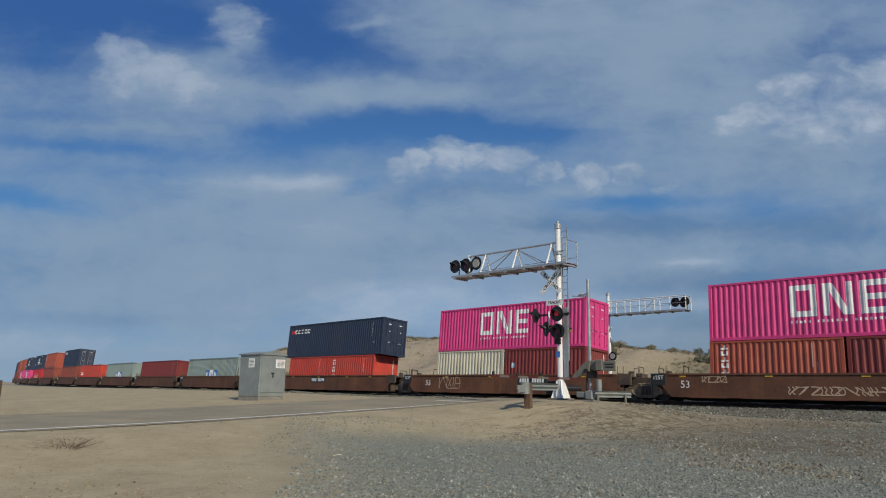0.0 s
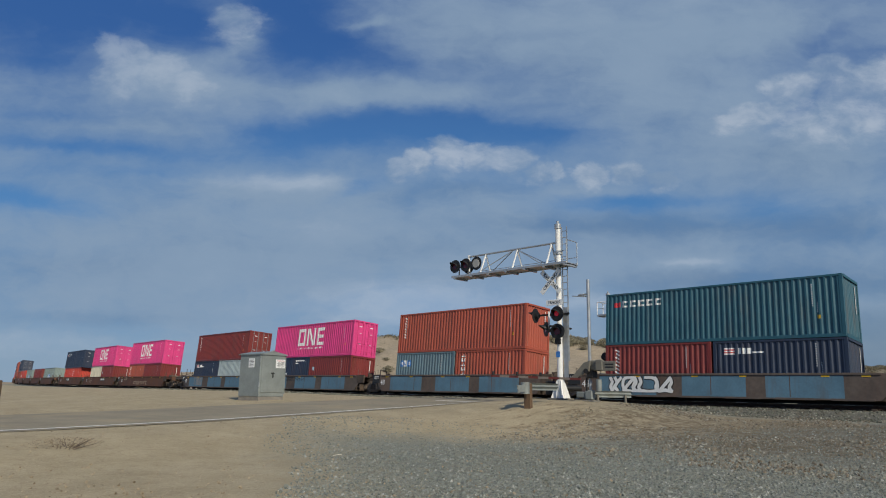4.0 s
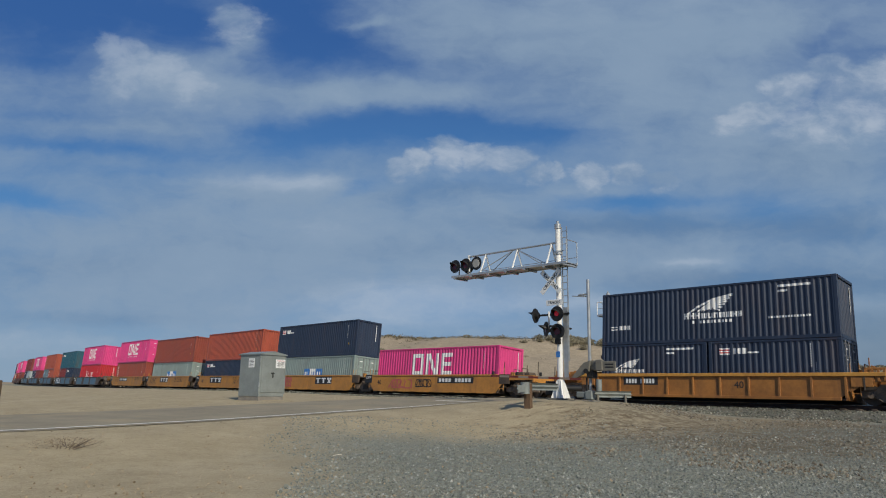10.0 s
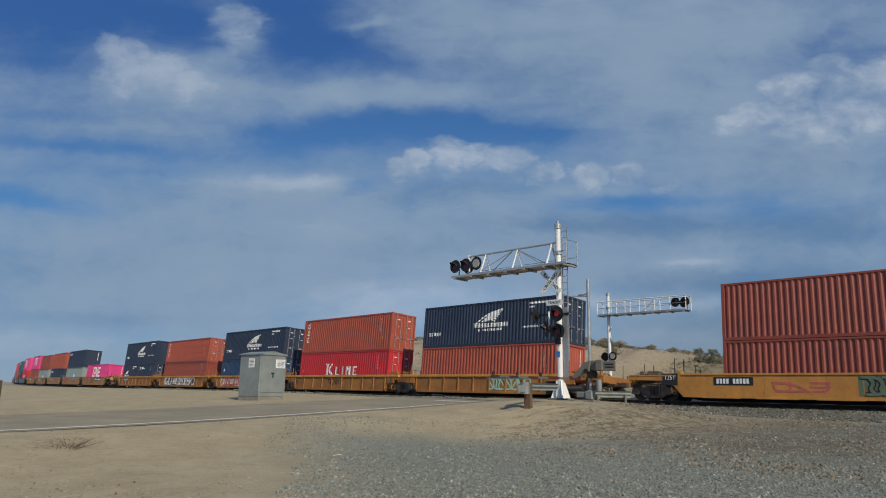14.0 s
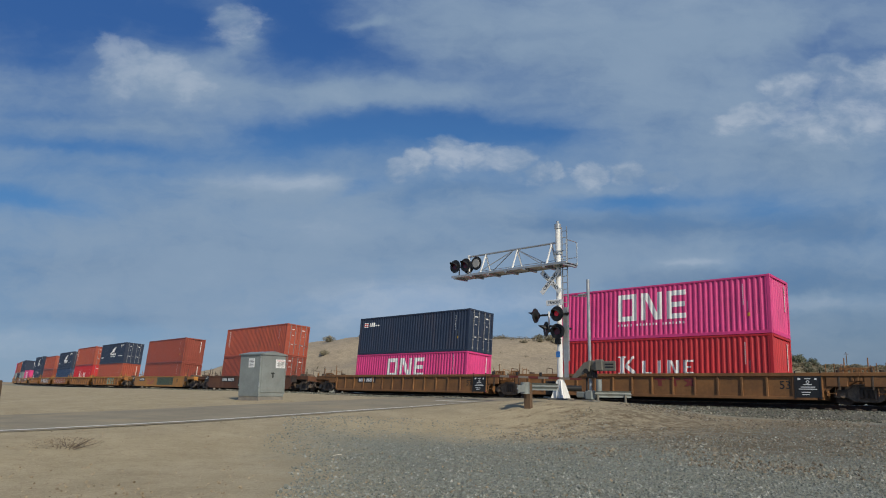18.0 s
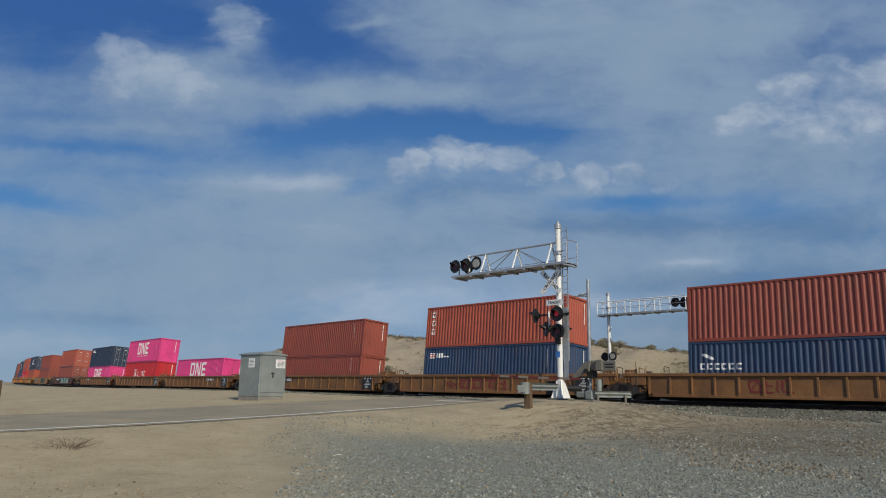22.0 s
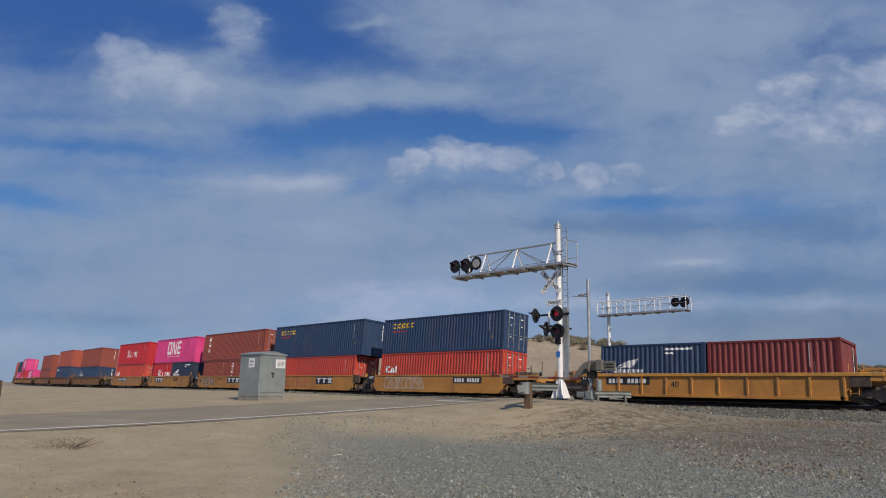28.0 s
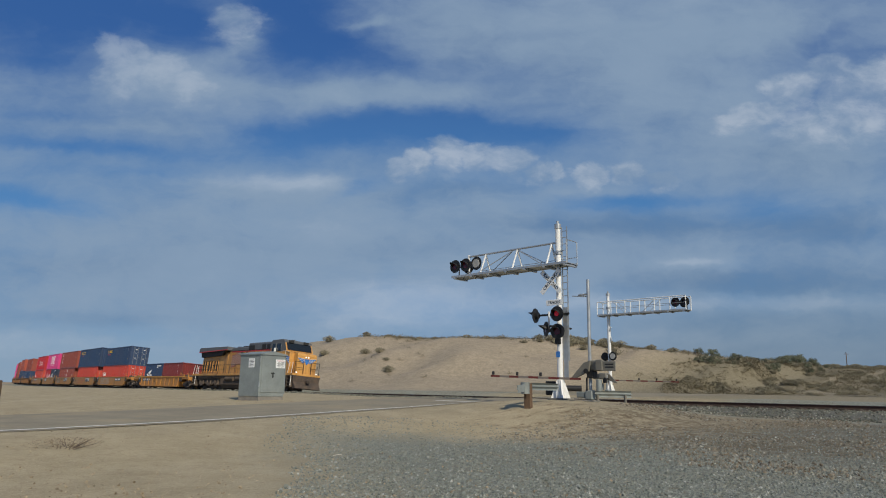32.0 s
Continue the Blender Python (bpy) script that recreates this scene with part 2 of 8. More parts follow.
# ---- materials ----
def surface(name, colour, rough=0.6, metal=0.0, vary=0.15, scale=3.0, dirt=(0.10, 0.08, 0.06), grime=0.0, grime_scale=1.2, bump=0.0, bump_scale=40.0, stretch=(1, 1, 1), own=0.0, emit=0.0, streak=False, gloss=0.5):
    m = bpy.data.materials.new(name)
    m.use_nodes = True
    t = m.node_tree
    b = t.nodes["Principled BSDF"]
    tc = t.nodes.new("ShaderNodeTexCoord")
    vec = nd(t, "ShaderNodeVectorMath", (0, tc.outputs["Object"]), (1, stretch), op="MULTIPLY").outputs[0]
    info = t.nodes.new("ShaderNodeObjectInfo")
    vec = nd(t, "ShaderNodeVectorMath", (0, vec), (1, nd(t, "ShaderNodeCombineXYZ", (0, mth(t, "MULTIPLY", info.outputs["Random"], 37.0)), (1, mth(t, "MULTIPLY", info.outputs["Random"], 11.0))).outputs[0]), op="ADD").outputs[0]
    n1 = noise_of(t, vec, scale, 5.0, 0.6)
    n2 = noise_of(t, vec, scale * 9.0, 3.0, 0.6)
    dark = tuple(c * (1 - vary * 1.6) for c in colour)
    light = tuple(min(c * (1 + vary), 0.95) for c in colour)
    col = mixc(t, remap(t, mth(t, "ADD", mth(t, "MULTIPLY", n1, 0.7), mth(t, "MULTIPLY", n2, 0.3)), 0.3, 0.7), dark, light)
    if own:
        col = mixc(t, mth(t, "MULTIPLY", info.outputs["Random"], own), col, tuple(c * 0.55 for c in colour))
    if grime:
        gv = nd(t, "ShaderNodeVectorMath", (0, vec), (1, (1.0, 1.0, 0.16) if streak else (1, 1, 1)), op="MULTIPLY").outputs[0]
        g = noise_of(t, gv, grime_scale, 6.0, 0.68, 0.3)
        col = mixc(t, mth(t, "MULTIPLY", remap(t, g, 0.48, 0.72), grime), col, dirt)
    t.links.new(col, b.inputs["Base Color"])
    b.inputs["Metallic"].default_value = metal
    b.inputs["Specular IOR Level"].default_value = gloss
    t.links.new(remap(t, n1, 0.25, 0.75, True, max(rough - 0.1, 0.03), min(rough + 0.12, 1.0)), b.inputs["Roughness"])
    if bump:
        h = noise_of(t, vec, bump_scale, 4.0, 0.6)
        bp = nd(t, "ShaderNodeBump", ("Height", h), ("Strength", bump), ("Distance", 0.02))
        t.links.new(bp.outputs[0], b.inputs["Normal"])
    if emit:
        b.inputs["Emission Color"].default_value = (*colour, 1)
        b.inputs["Emission Strength"].default_value = emit
    return m


def paint(name, colour, grime=0.35):
    """Weathered container paint with rust and streaks."""
    return surface(name, colour, 0.5, 0.0, 0.10, 0.8, (0.12, 0.065, 0.04), grime, 1.1, 0.08, 25.0, streak=True)


PINK = paint("pink_paint", (0.68, 0.055, 0.225), 0.22)
BROWN = paint("brown_paint", (0.275, 0.062, 0.040), 0.4)
ORANGE = paint("orange_brown_paint", (0.375, 0.080, 0.045), 0.4)
MAROON = paint("maroon_paint", (0.20, 0.031, 0.027), 0.35)
RED = paint("red_paint", (0.50, 0.022, 0.03), 0.25)
NAVY = paint("navy_paint", (0.021, 0.035, 0.068), 0.22)
BLUE = paint("blue_paint", (0.024, 0.052, 0.115), 0.25)
TEAL = paint("teal_paint", (0.022, 0.10, 0.14), 0.3)
GREY = paint("grey_green_paint", (0.24, 0.30, 0.28), 0.35)
PALE = paint("pale_grey_paint", (0.36, 0.43, 0.44), 0.3)
STEELBLUE = paint("steel_blue_paint", (0.13, 0.20, 0.23), 0.3)
CREAM = paint("cream_paint", (0.62, 0.58, 0.44), 0.3)
CAIRED = paint("bright_red_brown_paint", (0.52, 0.058, 0.035), 0.3)
WHITE = surface("white_lettering", (0.78, 0.78, 0.76), 0.55, 0, 0.06, 3.0, (0.3, 0.2, 0.15), 0.25, 2.0)
YELLOWMARK = surface("yellow_marking", (0.75, 0.45, 0.03), 0.5)
BLUEMARK = surface("blue_marking", (0.04, 0.18, 0.5), 0.5)
BLACKMARK = surface("black_marking", (0.02, 0.02, 0.02), 0.5)
REDMARK = surface("red_marking", (0.55, 0.03, 0.04), 0.5)
PALEMARK = surface("pale_blue_marking", (0.35, 0.5, 0.6), 0.5)
WELL_RUST = surface("rusty_brown_steel", (0.135, 0.055, 0.028), 0.75, 0.0, 0.25, 0.7, (0.22, 0.10, 0.045), 0.55, 0.8, 0.15, 30.0, streak=True)
WELL_GREY = surface("faded_grey_brown_steel", (0.12, 0.094, 0.078), 0.75, 0.0, 0.25, 0.7, (0.16, 0.09, 0.06), 0.5, 0.8, 0.15, 30.0, streak=True)
WELL_BLUE = surface("blue_patch_paint", (0.105, 0.205, 0.28), 0.6, 0.0, 0.12, 1.2, (0.12, 0.09, 0.07), 0.4, 1.5, streak=True)
WELL_YELLOW = surface("yellow_car_paint", (0.52, 0.232, 0.047), 0.55, 0.0, 0.15, 0.8, (0.20, 0.095, 0.04), 0.55, 0.9, 0.08, 30.0, streak=True)
WELL_OCHRE = surface("dirty_ochre_car_paint", (0.36, 0.15, 0.035), 0.65, 0.0, 0.2, 0.8, (0.13, 0.06, 0.03), 0.6, 0.9, 0.12, 30.0, streak=True)
WELL_ORANGE = surface("rusty_orange_car_paint", (0.225, 0.105, 0.037), 0.7, 0.0, 0.2, 0.8, (0.12, 0.055, 0.03), 0.6, 0.9, 0.12, 30.0, streak=True)
DARKSTEEL = surface("grimy_dark_steel", (0.085, 0.062, 0.046), 0.8, 0.0, 0.3, 2.0, (0.12, 0.07, 0.04), 0.5, 2.0, 0.2, 40.0)
WHEELSTEEL = surface("worn_wheel_steel", (0.085, 0.066, 0.054), 0.7, 0.2, 0.2, 4.0)
LOCOYELLOW = surface("locomotive_yellow_paint", (0.60, 0.305, 0.078), 0.5, 0, 0.12, 0.7, (0.17, 0.085, 0.035), 0.8, 1.5, 0.05, 20.0, streak=True)
LOCOGREY = surface("locomotive_grey_paint", (0.115, 0.12, 0.125), 0.55, 0, 0.12, 1.0, (0.05, 0.045, 0.04), 0.4, 1.2)
LOCOBLACK = surface("louvre_black", (0.018, 0.017, 0.016), 0.7, 0, 0.2, 3.0)
GRILLE = surface("yellow_grille", (0.62, 0.36, 0.02), 0.5, 0, 0.1, 2.0)
GLASS = surface("dark_cab_glass", (0.012, 0.016, 0.02), 0.06, 0, 0.05, 1.0)
WHITEPAINT = surface("white_pole_paint", (0.80, 0.80, 0.78), 0.4, 0, 0.05, 2.0, (0.4, 0.36, 0.3), 0.3, 2.0, streak=True)
GALV = surface("galvanised_steel", (0.46, 0.48, 0.49), 0.42, 0.55, 0.12, 3.0, (0.25, 0.24, 0.22), 0.3, 2.0)
CABINETPAINT = surface("grey_cabinet_paint", (0.275, 0.305, 0.293), 0.42, 0.25, 0.12, 1.5, (0.32, 0.34, 0.33), 0.5, 1.1, streak=True)
SIGNALBLACK = surface("matt_black_paint", (0.014, 0.014, 0.015), 0.6, 0, 0.1, 3.0)
LENS = surface("red_signal_lens", (0.085, 0.012, 0.022), 0.2)
# pale lens colour stands in for sky and hillside reflected in it
LENSPALE = surface("pale_reflection_lens", (0.40, 0.39, 0.36), 0.25)
LENSLIT = surface("lit_red_signal_lens", (0.55, 0.02, 0.035), 0.2, emit=0.16)
REFLECTWHITE = surface("reflective_white_sheet", (0.80, 0.81, 0.80), 0.35, 0, 0.04, 3.0)
REFLECTRED = surface("reflective_red_sheet", (0.50, 0.03, 0.03), 0.4, 0, 0.05, 3.0)
WOODPOST = surface("weathered_wood", (0.14, 0.085, 0.048), 0.85, 0, 0.25, 2.5, (0.08, 0.05, 0.03), 0.5, 3.0, 0.4, 30.0, (3, 3, 0.6))
RAILSTEEL = surface("rusty_rail_steel", (0.060, 0.032, 0.022), 0.7, 0.2, 0.25, 4.0)
RAILTOP = surface("polished_rail_head", (0.35, 0.33, 0.31), 0.25, 0.9, 0.1, 4.0)
TIE = surface("old_timber_tie", (0.085, 0.065, 0.05), 0.9, 0, 0.3, 3.0, bump=0.4)
GATEGREY = surface("weathered_gate_steel", (0.19, 0.18, 0.15), 0.65, 0.1, 0.12, 3.0, (0.16, 0.12, 0.09), 0.4, 3.0)
# gate band colours darkened to hold the shade on the arms' back side
GATERED = surface("shaded_red_gate_band", (0.17, 0.035, 0.028), 0.6, 0, 0.15, 3.0)
GATEPALE = surface("shaded_pale_gate_band", (0.27, 0.225, 0.185), 0.6, 0, 0.12, 3.0)
TANKDUST = surface("dusty_tan_tank", (0.115, 0.080, 0.052), 0.85, 0.0, 0.25, 1.5, (0.07, 0.055, 0.045), 0.6, 2.0, 0.15, 30.0, streak=True)
DUSTSTEEL = surface("dusty_brown_undercarriage", (0.135, 0.098, 0.070), 0.85, 0.0, 0.3, 2.0, (0.045, 0.035, 0.03), 0.6, 2.5, 0.2, 40.0)
OLDGALV = surface("dull_galvanised_rail", (0.25, 0.275, 0.265), 0.55, 0.2, 0.12, 3.0, (0.2, 0.17, 0.13), 0.3, 2.0)
RODGREY = surface("dull_grey_door_rod", (0.27, 0.28, 0.29), 0.55, 0.2, 0.15, 4.0, (0.15, 0.09, 0.06), 0.4, 3.0)
PLANT = surface("dry_desert_shrub", (0.285, 0.255, 0.172), 0.85, 0, 0.35, 1.5, own=0.5)
DRYPLANT = surface("dead_brown_weed", (0.21, 0.155, 0.10), 0.9, 0, 0.3, 4.0)
# leaf colour lightened: distance haze is mixed into it
TREELEAF = surface("dark_tree_leaves", (0.17, 0.185, 0.118), 0.8, 0, 0.4, 0.6, own=0.4)
BARK = surface("grey_bark", (0.12, 0.09, 0.07), 0.9, 0, 0.3, 5.0)


# ---- mesh helpers ----
class Shape:
    """Collects boxes, tubes and prisms into one mesh."""

    def __init__(self):
        self.v, self.f = [], []

    def add(self, verts, faces):
        k = len(self.v)
        self.v += [tuple(p) for p in verts]
        self.f += [tuple(i + k for i in g) for g in faces]
        return self

    def box(self, x0, x1, y0, y1, z0, z1, c=0.0):
        if c <= 0:
            vs = [(x, y, z) for x in (x0, x1) for y in (y0, y1) for z in (z0, z1)]
            return self.add(vs, [(0, 1, 3, 2), (4, 6, 7, 5), (0, 4, 5, 1), (2, 3, 7, 6), (0, 2, 6, 4), (1, 5, 7, 3)])
        c = min(c, (x1 - x0) * 0.45, (y1 - y0) * 0.45, (z1 - z0) * 0.45)
        X, Y, Z = (x0, x1), (y0, y1), (z0, z1)
        vs, idx = [], {}
        for i in (0, 1):
            for j in (0, 1):
                for k in (0, 1):
                    for ax in range(3):
                        p = [X[i], Y[j], Z[k]]
                        s = (i, j, k)
                        for o in range(3):
                            if o != ax:
                                p[o] += c if s[o] == 0 else -c
                        idx[(i, j, k, ax)] = len(vs)
                        vs.append(p)
        fs = []
        for ax in range(3):
            o1, o2 = [o for o in range(3) if o != ax]
            for e in (0, 1):
                ring = []
                for a, b in ((0, 0), (1, 0), (1, 1), (0, 1)):
                    s = [0, 0, 0]
                    s[ax], s[o1], s[o2] = e, a, b
                    ring.append(idx[(*s, ax)])
                flip = (e == 1) == (ax != 1)
                fs.append(ring if flip else ring[::-1])
        for ax in range(3):
            o1, o2 = [o for o in range(3) if o != ax]
            for a in (0, 1):
                for b in (0, 1):
                    s0, s1 = [0, 0, 0], [0, 0, 0]
                    s0[ax], s1[ax] = 0, 1
                    s0[o1] = s1[o1] = a
                    s0[o2] = s1[o2] = b
                    fs.append([idx[(*s0, o1)], idx[(*s1, o1)], idx[(*s1, o2)], idx[(*s0, o2)]])
        for i in (0, 1):
            for j in (0, 1):
                for k in (0, 1):
                    fs.append([idx[(i, j, k, 0)], idx[(i, j, k, 1)], idx[(i, j, k, 2)]])
        return self.add(vs, fs)

    def tube(self, p0, p1, r, n=8, r1=None, caps=True):
        p0, p1 = Vector(p0), Vector(p1)
        r1 = r if r1 is None else r1
        q = (p1 - p0).to_track_quat("Z", "Y")
        vs = []
        for p, rr in ((p0, r), (p1, r1)):
            for i in range(n):
                a = 2 * math.pi * i / n
                vs.append(p + q @ Vector((math.cos(a) * rr, math.sin(a) * rr, 0)))
        fs = [(i, (i + 1) % n, n + (i + 1) % n, n + i) for i in range(n)]
        if caps:
            fs += [tuple(range(n))[::-1], tuple(range(n, 2 * n))]
        return self.add(vs, fs)

    def line(self, pts, r, n=6):
        for a, b in zip(pts, pts[1:]):
            self.tube(a, b, r, n)
        return self

    def prism(self, outline, axis, a, b):
        """Outline of 2-D points drawn out along an axis ('x', 'y', 'z') from a to b."""
        def put(u, v, w):
            return {"x": (w, u, v), "y": (u, w, v), "z": (u, v, w)}[axis]
        n = len(outline)
        vs = [put(u, v, a) for u, v in outline] + [put(u, v, b) for u, v in outline]
        fs = [(i, (i + 1) % n, n + (i + 1) % n, n + i) for i in range(n)] + [tuple(range(n))[::-1], tuple(range(n, 2 * n))]
        return self.add(vs, fs)

    def mesh(self, name, smooth=False):
        m = bpy.data.meshes.new(name)
        m.from_pydata(self.v, [], self.f)
        bm = bmesh.new()
        bm.from_mesh(m)
        bmesh.ops.recalc_face_normals(bm, faces=bm.faces)
        bm.to_mesh(m)
        bm.free()
        if smooth:
            m.shade_smooth()
            m.set_sharp_from_angle(angle=radians(35))
        m.materials.append(None)
        return m


def part(name, shape, material, parent=None, label="", at=None, smooth=False):
    """Links a Shape or a shared mesh as one object under its thing."""
    data = shape.mesh(name, smooth) if isinstance(shape, Shape) else shape
    if data.materials[0] is None:
        data.materials[0] = material
    ob = new(name, data)
    if data.materials[0] != material:
        ob.material_slots[0].link = "OBJECT"
        ob.material_slots[0].material = material
    if parent is not None:
        ob.parent = parent
    if at is not None:
        ob.matrix_basis = at
    if label:
        ob["label"] = label
    return ob


def thing(name, label, category, group="", kind="", at=None):
    ob = new(name)
    ob.empty_display_size = 0.2
    if at is not None:
        ob.matrix_basis = at
    return tagged(ob, label, category, group, kind)


def lettering(name, words, size, material, parent, at, label="", stretch=1.0):
    """Raised flat letters from the built-in font."""
    cu = bpy.data.curves.new(name, "FONT")
    cu.body, cu.size, cu.extrude, cu.align_x, cu.align_y = words, size, 0.004, "CENTER", "CENTER"
    tmp = bpy.data.objects.new(name, cu)
    m = bpy.data.meshes.new_from_object(tmp)
    bpy.data.objects.remove(tmp)
    bpy.data.curves.remove(cu)
    m.materials.clear()
    m.materials.append(material)
    m.transform(Matrix.Diagonal((stretch, 1, 1, 1)))
    return part(name, m, material, parent, label, at)


NEAR = pose(0, 0, 0, 90, 0, 180)


def step(x, a, b):
    t = min(max((x - a) / (b - a), 0.0), 1.0)
    return t * t * (3 - 2 * t)


def ramp(x, rows):
    if x <= rows[0][0]:
        return rows[0][1]
    for (x0, y0), (x1, y1) in zip(rows, rows[1:]):
        if x <= x1:
            return y0 + (y1 - y0) * step(x, x0, x1)
    return rows[-1][1]


# ---- ground ----
CREST = ((20, 6.1), (28, 6.2), (35, 6.3), (44, 7.6), (60, 9.2), (75, 9.9), (92, 10.3), (109, 9.8), (135, 6.0), (158, 3.0), (180, 1.3), (215, 0.7))
CREST_Q = ((20, 150), (28, 148), (35, 115), (44, 95), (60, 84), (92, 74), (220, 74))
FOOT_Q = ((20, 90), (28, 78), (35, 66), (44, 50), (60, 42), (92, 41), (220, 41))


def road_mask(a, q):
    return step(a, 11.0, 16.5) * (1 - step(a, 25.5, 29.0))


def height(a, q):
    """Ground height at a metres along the track and q metres out."""
    x, y = plan(a, q)
    up = rise(x, y)
    n = noise.noise(Vector((x * 0.12, y * 0.12, 0.3)))
    n2 = noise.noise(Vector((x * 0.45, y * 0.45, 1.7)))
    start = 13.0 - 9.0 * step(a, 10.0, 20.0)
    low = 0.60 + 0.40 * step(a, 8.5, 13.5)
    z = 0.58 * low * step(q, start, start + 14.0) + 0.04 * n + 0.02 * n2
    road = 0.30 + 0.37 * step(q, 3.0, 23.0)
    m = road_mask(a, q)
    z = z * (1 - m) + road * m
    # earth pad under the crossing gear
    pad = math.exp(-(((a - 13.4) / 4.0) ** 2 + ((q - 21.0) / 4.2) ** 2) ** 2)
    z = z + (0.90 - z) * pad * 0.95
    if 27.0 < q < 38.0:
        flat = step(q, 27.0, 29.6) * (1 - step(q, 34.0, 35.6))
        z = z + (0.22 - z) * flat
    # land beyond the track raised to block the sunlit plain below the cars
    z += (0.80 - z) * step(q, 34.2, 35.7) * (1 - step(q, 60.0, 90.0)) * (1 - step(a, 60.0, 80.0)) * step(a, -60.0, -30.0)
    top, crest, foot = ramp(a, CREST), ramp(a, CREST_Q), ramp(a, FOOT_Q)
    open_side = step(a, -30.0, 0.0)
    climb = step(q + 3.0 * n, foot, crest) * open_side
    rough = (0.35 * n + 0.18 * n2) * step(q, foot, foot + 12) * open_side
    gully = 0.5 * noise.noise(Vector((a * 0.16, q * 0.03, 5.0))) * climb * (1 - climb) * 4
    fall = 1 - 0.75 * step(q, crest + 30, crest + 160)
    if q > foot - 4:
        z = z + (top - z) * climb * fall + rough + gully
    if q > 250:
        z += (1.0 - z) * step(q, 250, 600)
    z += 24.5 * step(q, 210, 400) * (1 - step(a, 20.0, 90.0)) * (1 - step(q, 700, 3000))
    return z + up


def axis(rows):
    out = []
    for a, b, d in rows:
        k = max(int(round((b - a) / d)), 1)
        out += [a + (b - a) * i / k for i in range(k)]
    return out + [rows[-1][1]]


AS = axis(((-3000, -600, 400), (-600, -120, 40), (-120, -45, 5), (-45, 45, 0.7), (45, 180, 1.8), (180, 400, 12), (400, 3000, 300)))
QS = axis(((-3000, -200, 400), (-200, -20, 30), (-20, 4, 4), (4, 40, 0.7), (40, 110, 1.6), (110, 300, 12), (300, 4000, 300)))
gs = Shape()
gs.v = [(*plan(a, q), height(a, q)) for a in AS for q in QS]
nq = len(QS)
gs.f = [(i * nq + j, i * nq + j + 1, (i + 1) * nq + j + 1, (i + 1) * nq + j) for i in range(len(AS) - 1) for j in range(nq - 1)]


def ground_material():
    m = bpy.data.materials.new("desert_ground")
    m.use_nodes = True
    t = m.node_tree
    b = t.nodes["Principled BSDF"]
    tc = t.nodes.new("ShaderNodeTexCoord")
    P = tc.outputs["Object"]
    sp = nd(t, "ShaderNodeSeparateXYZ", (0, P))
    x, y = sp.outputs[0], mth(t, "DIVIDE", sp.outputs[1], DEEP)
    q = mth(t, "ADD", mth(t, "MULTIPLY", x, PLAN_Q.x), mth(t, "MULTIPLY", y, PLAN_Q.y))
    a = mth(t, "ADD", mth(t, "MULTIPLY", x, PLAN_A.x), mth(t, "MULTIPLY", y, PLAN_A.y))
    n_big = noise_of(t, P, 0.18, 5, 0.6)
    n_mid = noise_of(t, P, 0.9, 5, 0.65)
    n_fine = noise_of(t, P, 14.0, 4, 0.65)
    n_grit = noise_of(t, P, 55.0, 2, 0.6)
    sand = mixc(t, remap(t, n_mid, 0.3, 0.7), (0.340, 0.280, 0.178), (0.460, 0.382, 0.250))
    sand = mixc(t, mth(t, "MULTIPLY", remap(t, n_big, 0.42, 0.66), 0.5), sand, (0.395, 0.325, 0.20))
    sand = mixc(t, mth(t, "MULTIPLY", remap(t, n_fine, 0.5, 0.72), 0.30), sand, (0.23, 0.175, 0.11))
    n_clod = noise_of(t, P, 3.6, 6, 0.72, 0.4)
    sand = mixc(t, mth(t, "MULTIPLY", remap(t, n_clod, 0.50, 0.66), 0.42), sand, (0.22, 0.165, 0.10))
    sand = mixc(t, mth(t, "MULTIPLY", remap(t, n_clod, 0.47, 0.33), 0.35), sand, (0.52, 0.425, 0.285))
    n_speck = noise_of(t, P, 32.0, 3, 0.7)
    sand = mixc(t, mth(t, "MULTIPLY", remap(t, n_speck, 0.56, 0.70), 0.6), sand, (0.16, 0.12, 0.075))
    sand = mixc(t, mth(t, "MULTIPLY", remap(t, n_speck, 0.44, 0.32), 0.5), sand, (0.62, 0.52, 0.37))
    # dry hillside with scrub, its tan dulled to carry the haze of distance
    hill = mth(t, "MULTIPLY", remap(t, q, 40.0, 48.0), remap(t, n_mid, 0.45, 0.62))
    sand = mixc(t, mth(t, "MULTIPLY", hill, 0.3), sand, (0.36, 0.295, 0.215))
    sand = mixc(t, mth(t, "MULTIPLY", remap(t, q, 38.0, 44.0), 0.75), sand, mixc(t, remap(t, mth(t, "ADD", mth(t, "MULTIPLY", n_clod, 0.5), mth(t, "MULTIPLY", n_mid, 0.5)), 0.38, 0.6), (0.40, 0.325, 0.24), (0.25, 0.205, 0.15)))
    away = mth(t, "MULTIPLY", remap(t, q, 34.0, 37.0), remap(t, a, 46.0, 34.0))
    sand = mixc(t, mth(t, "MULTIPLY", away, 0.85), sand, mixc(t, remap(t, n_clod, 0.4, 0.6), (0.300, 0.256, 0.168), (0.215, 0.182, 0.119)))
    slope = mth(t, "MULTIPLY", remap(t, q, 58.0, 74.0), remap(t, a, 44.0, 34.0))
    sand = mixc(t, mth(t, "MULTIPLY", slope, 0.8), sand, mixc(t, remap(t, n_clod, 0.4, 0.6), (0.23, 0.198, 0.132), (0.165, 0.141, 0.092)))
    vor = nd(t, "ShaderNodeTexVoronoi", ("Vector", P), ("Scale", 30.0))
    stone = mixc(t, remap(t, n_grit, 0.3, 0.75), (0.152, 0.160, 0.131), (0.340, 0.355, 0.300))
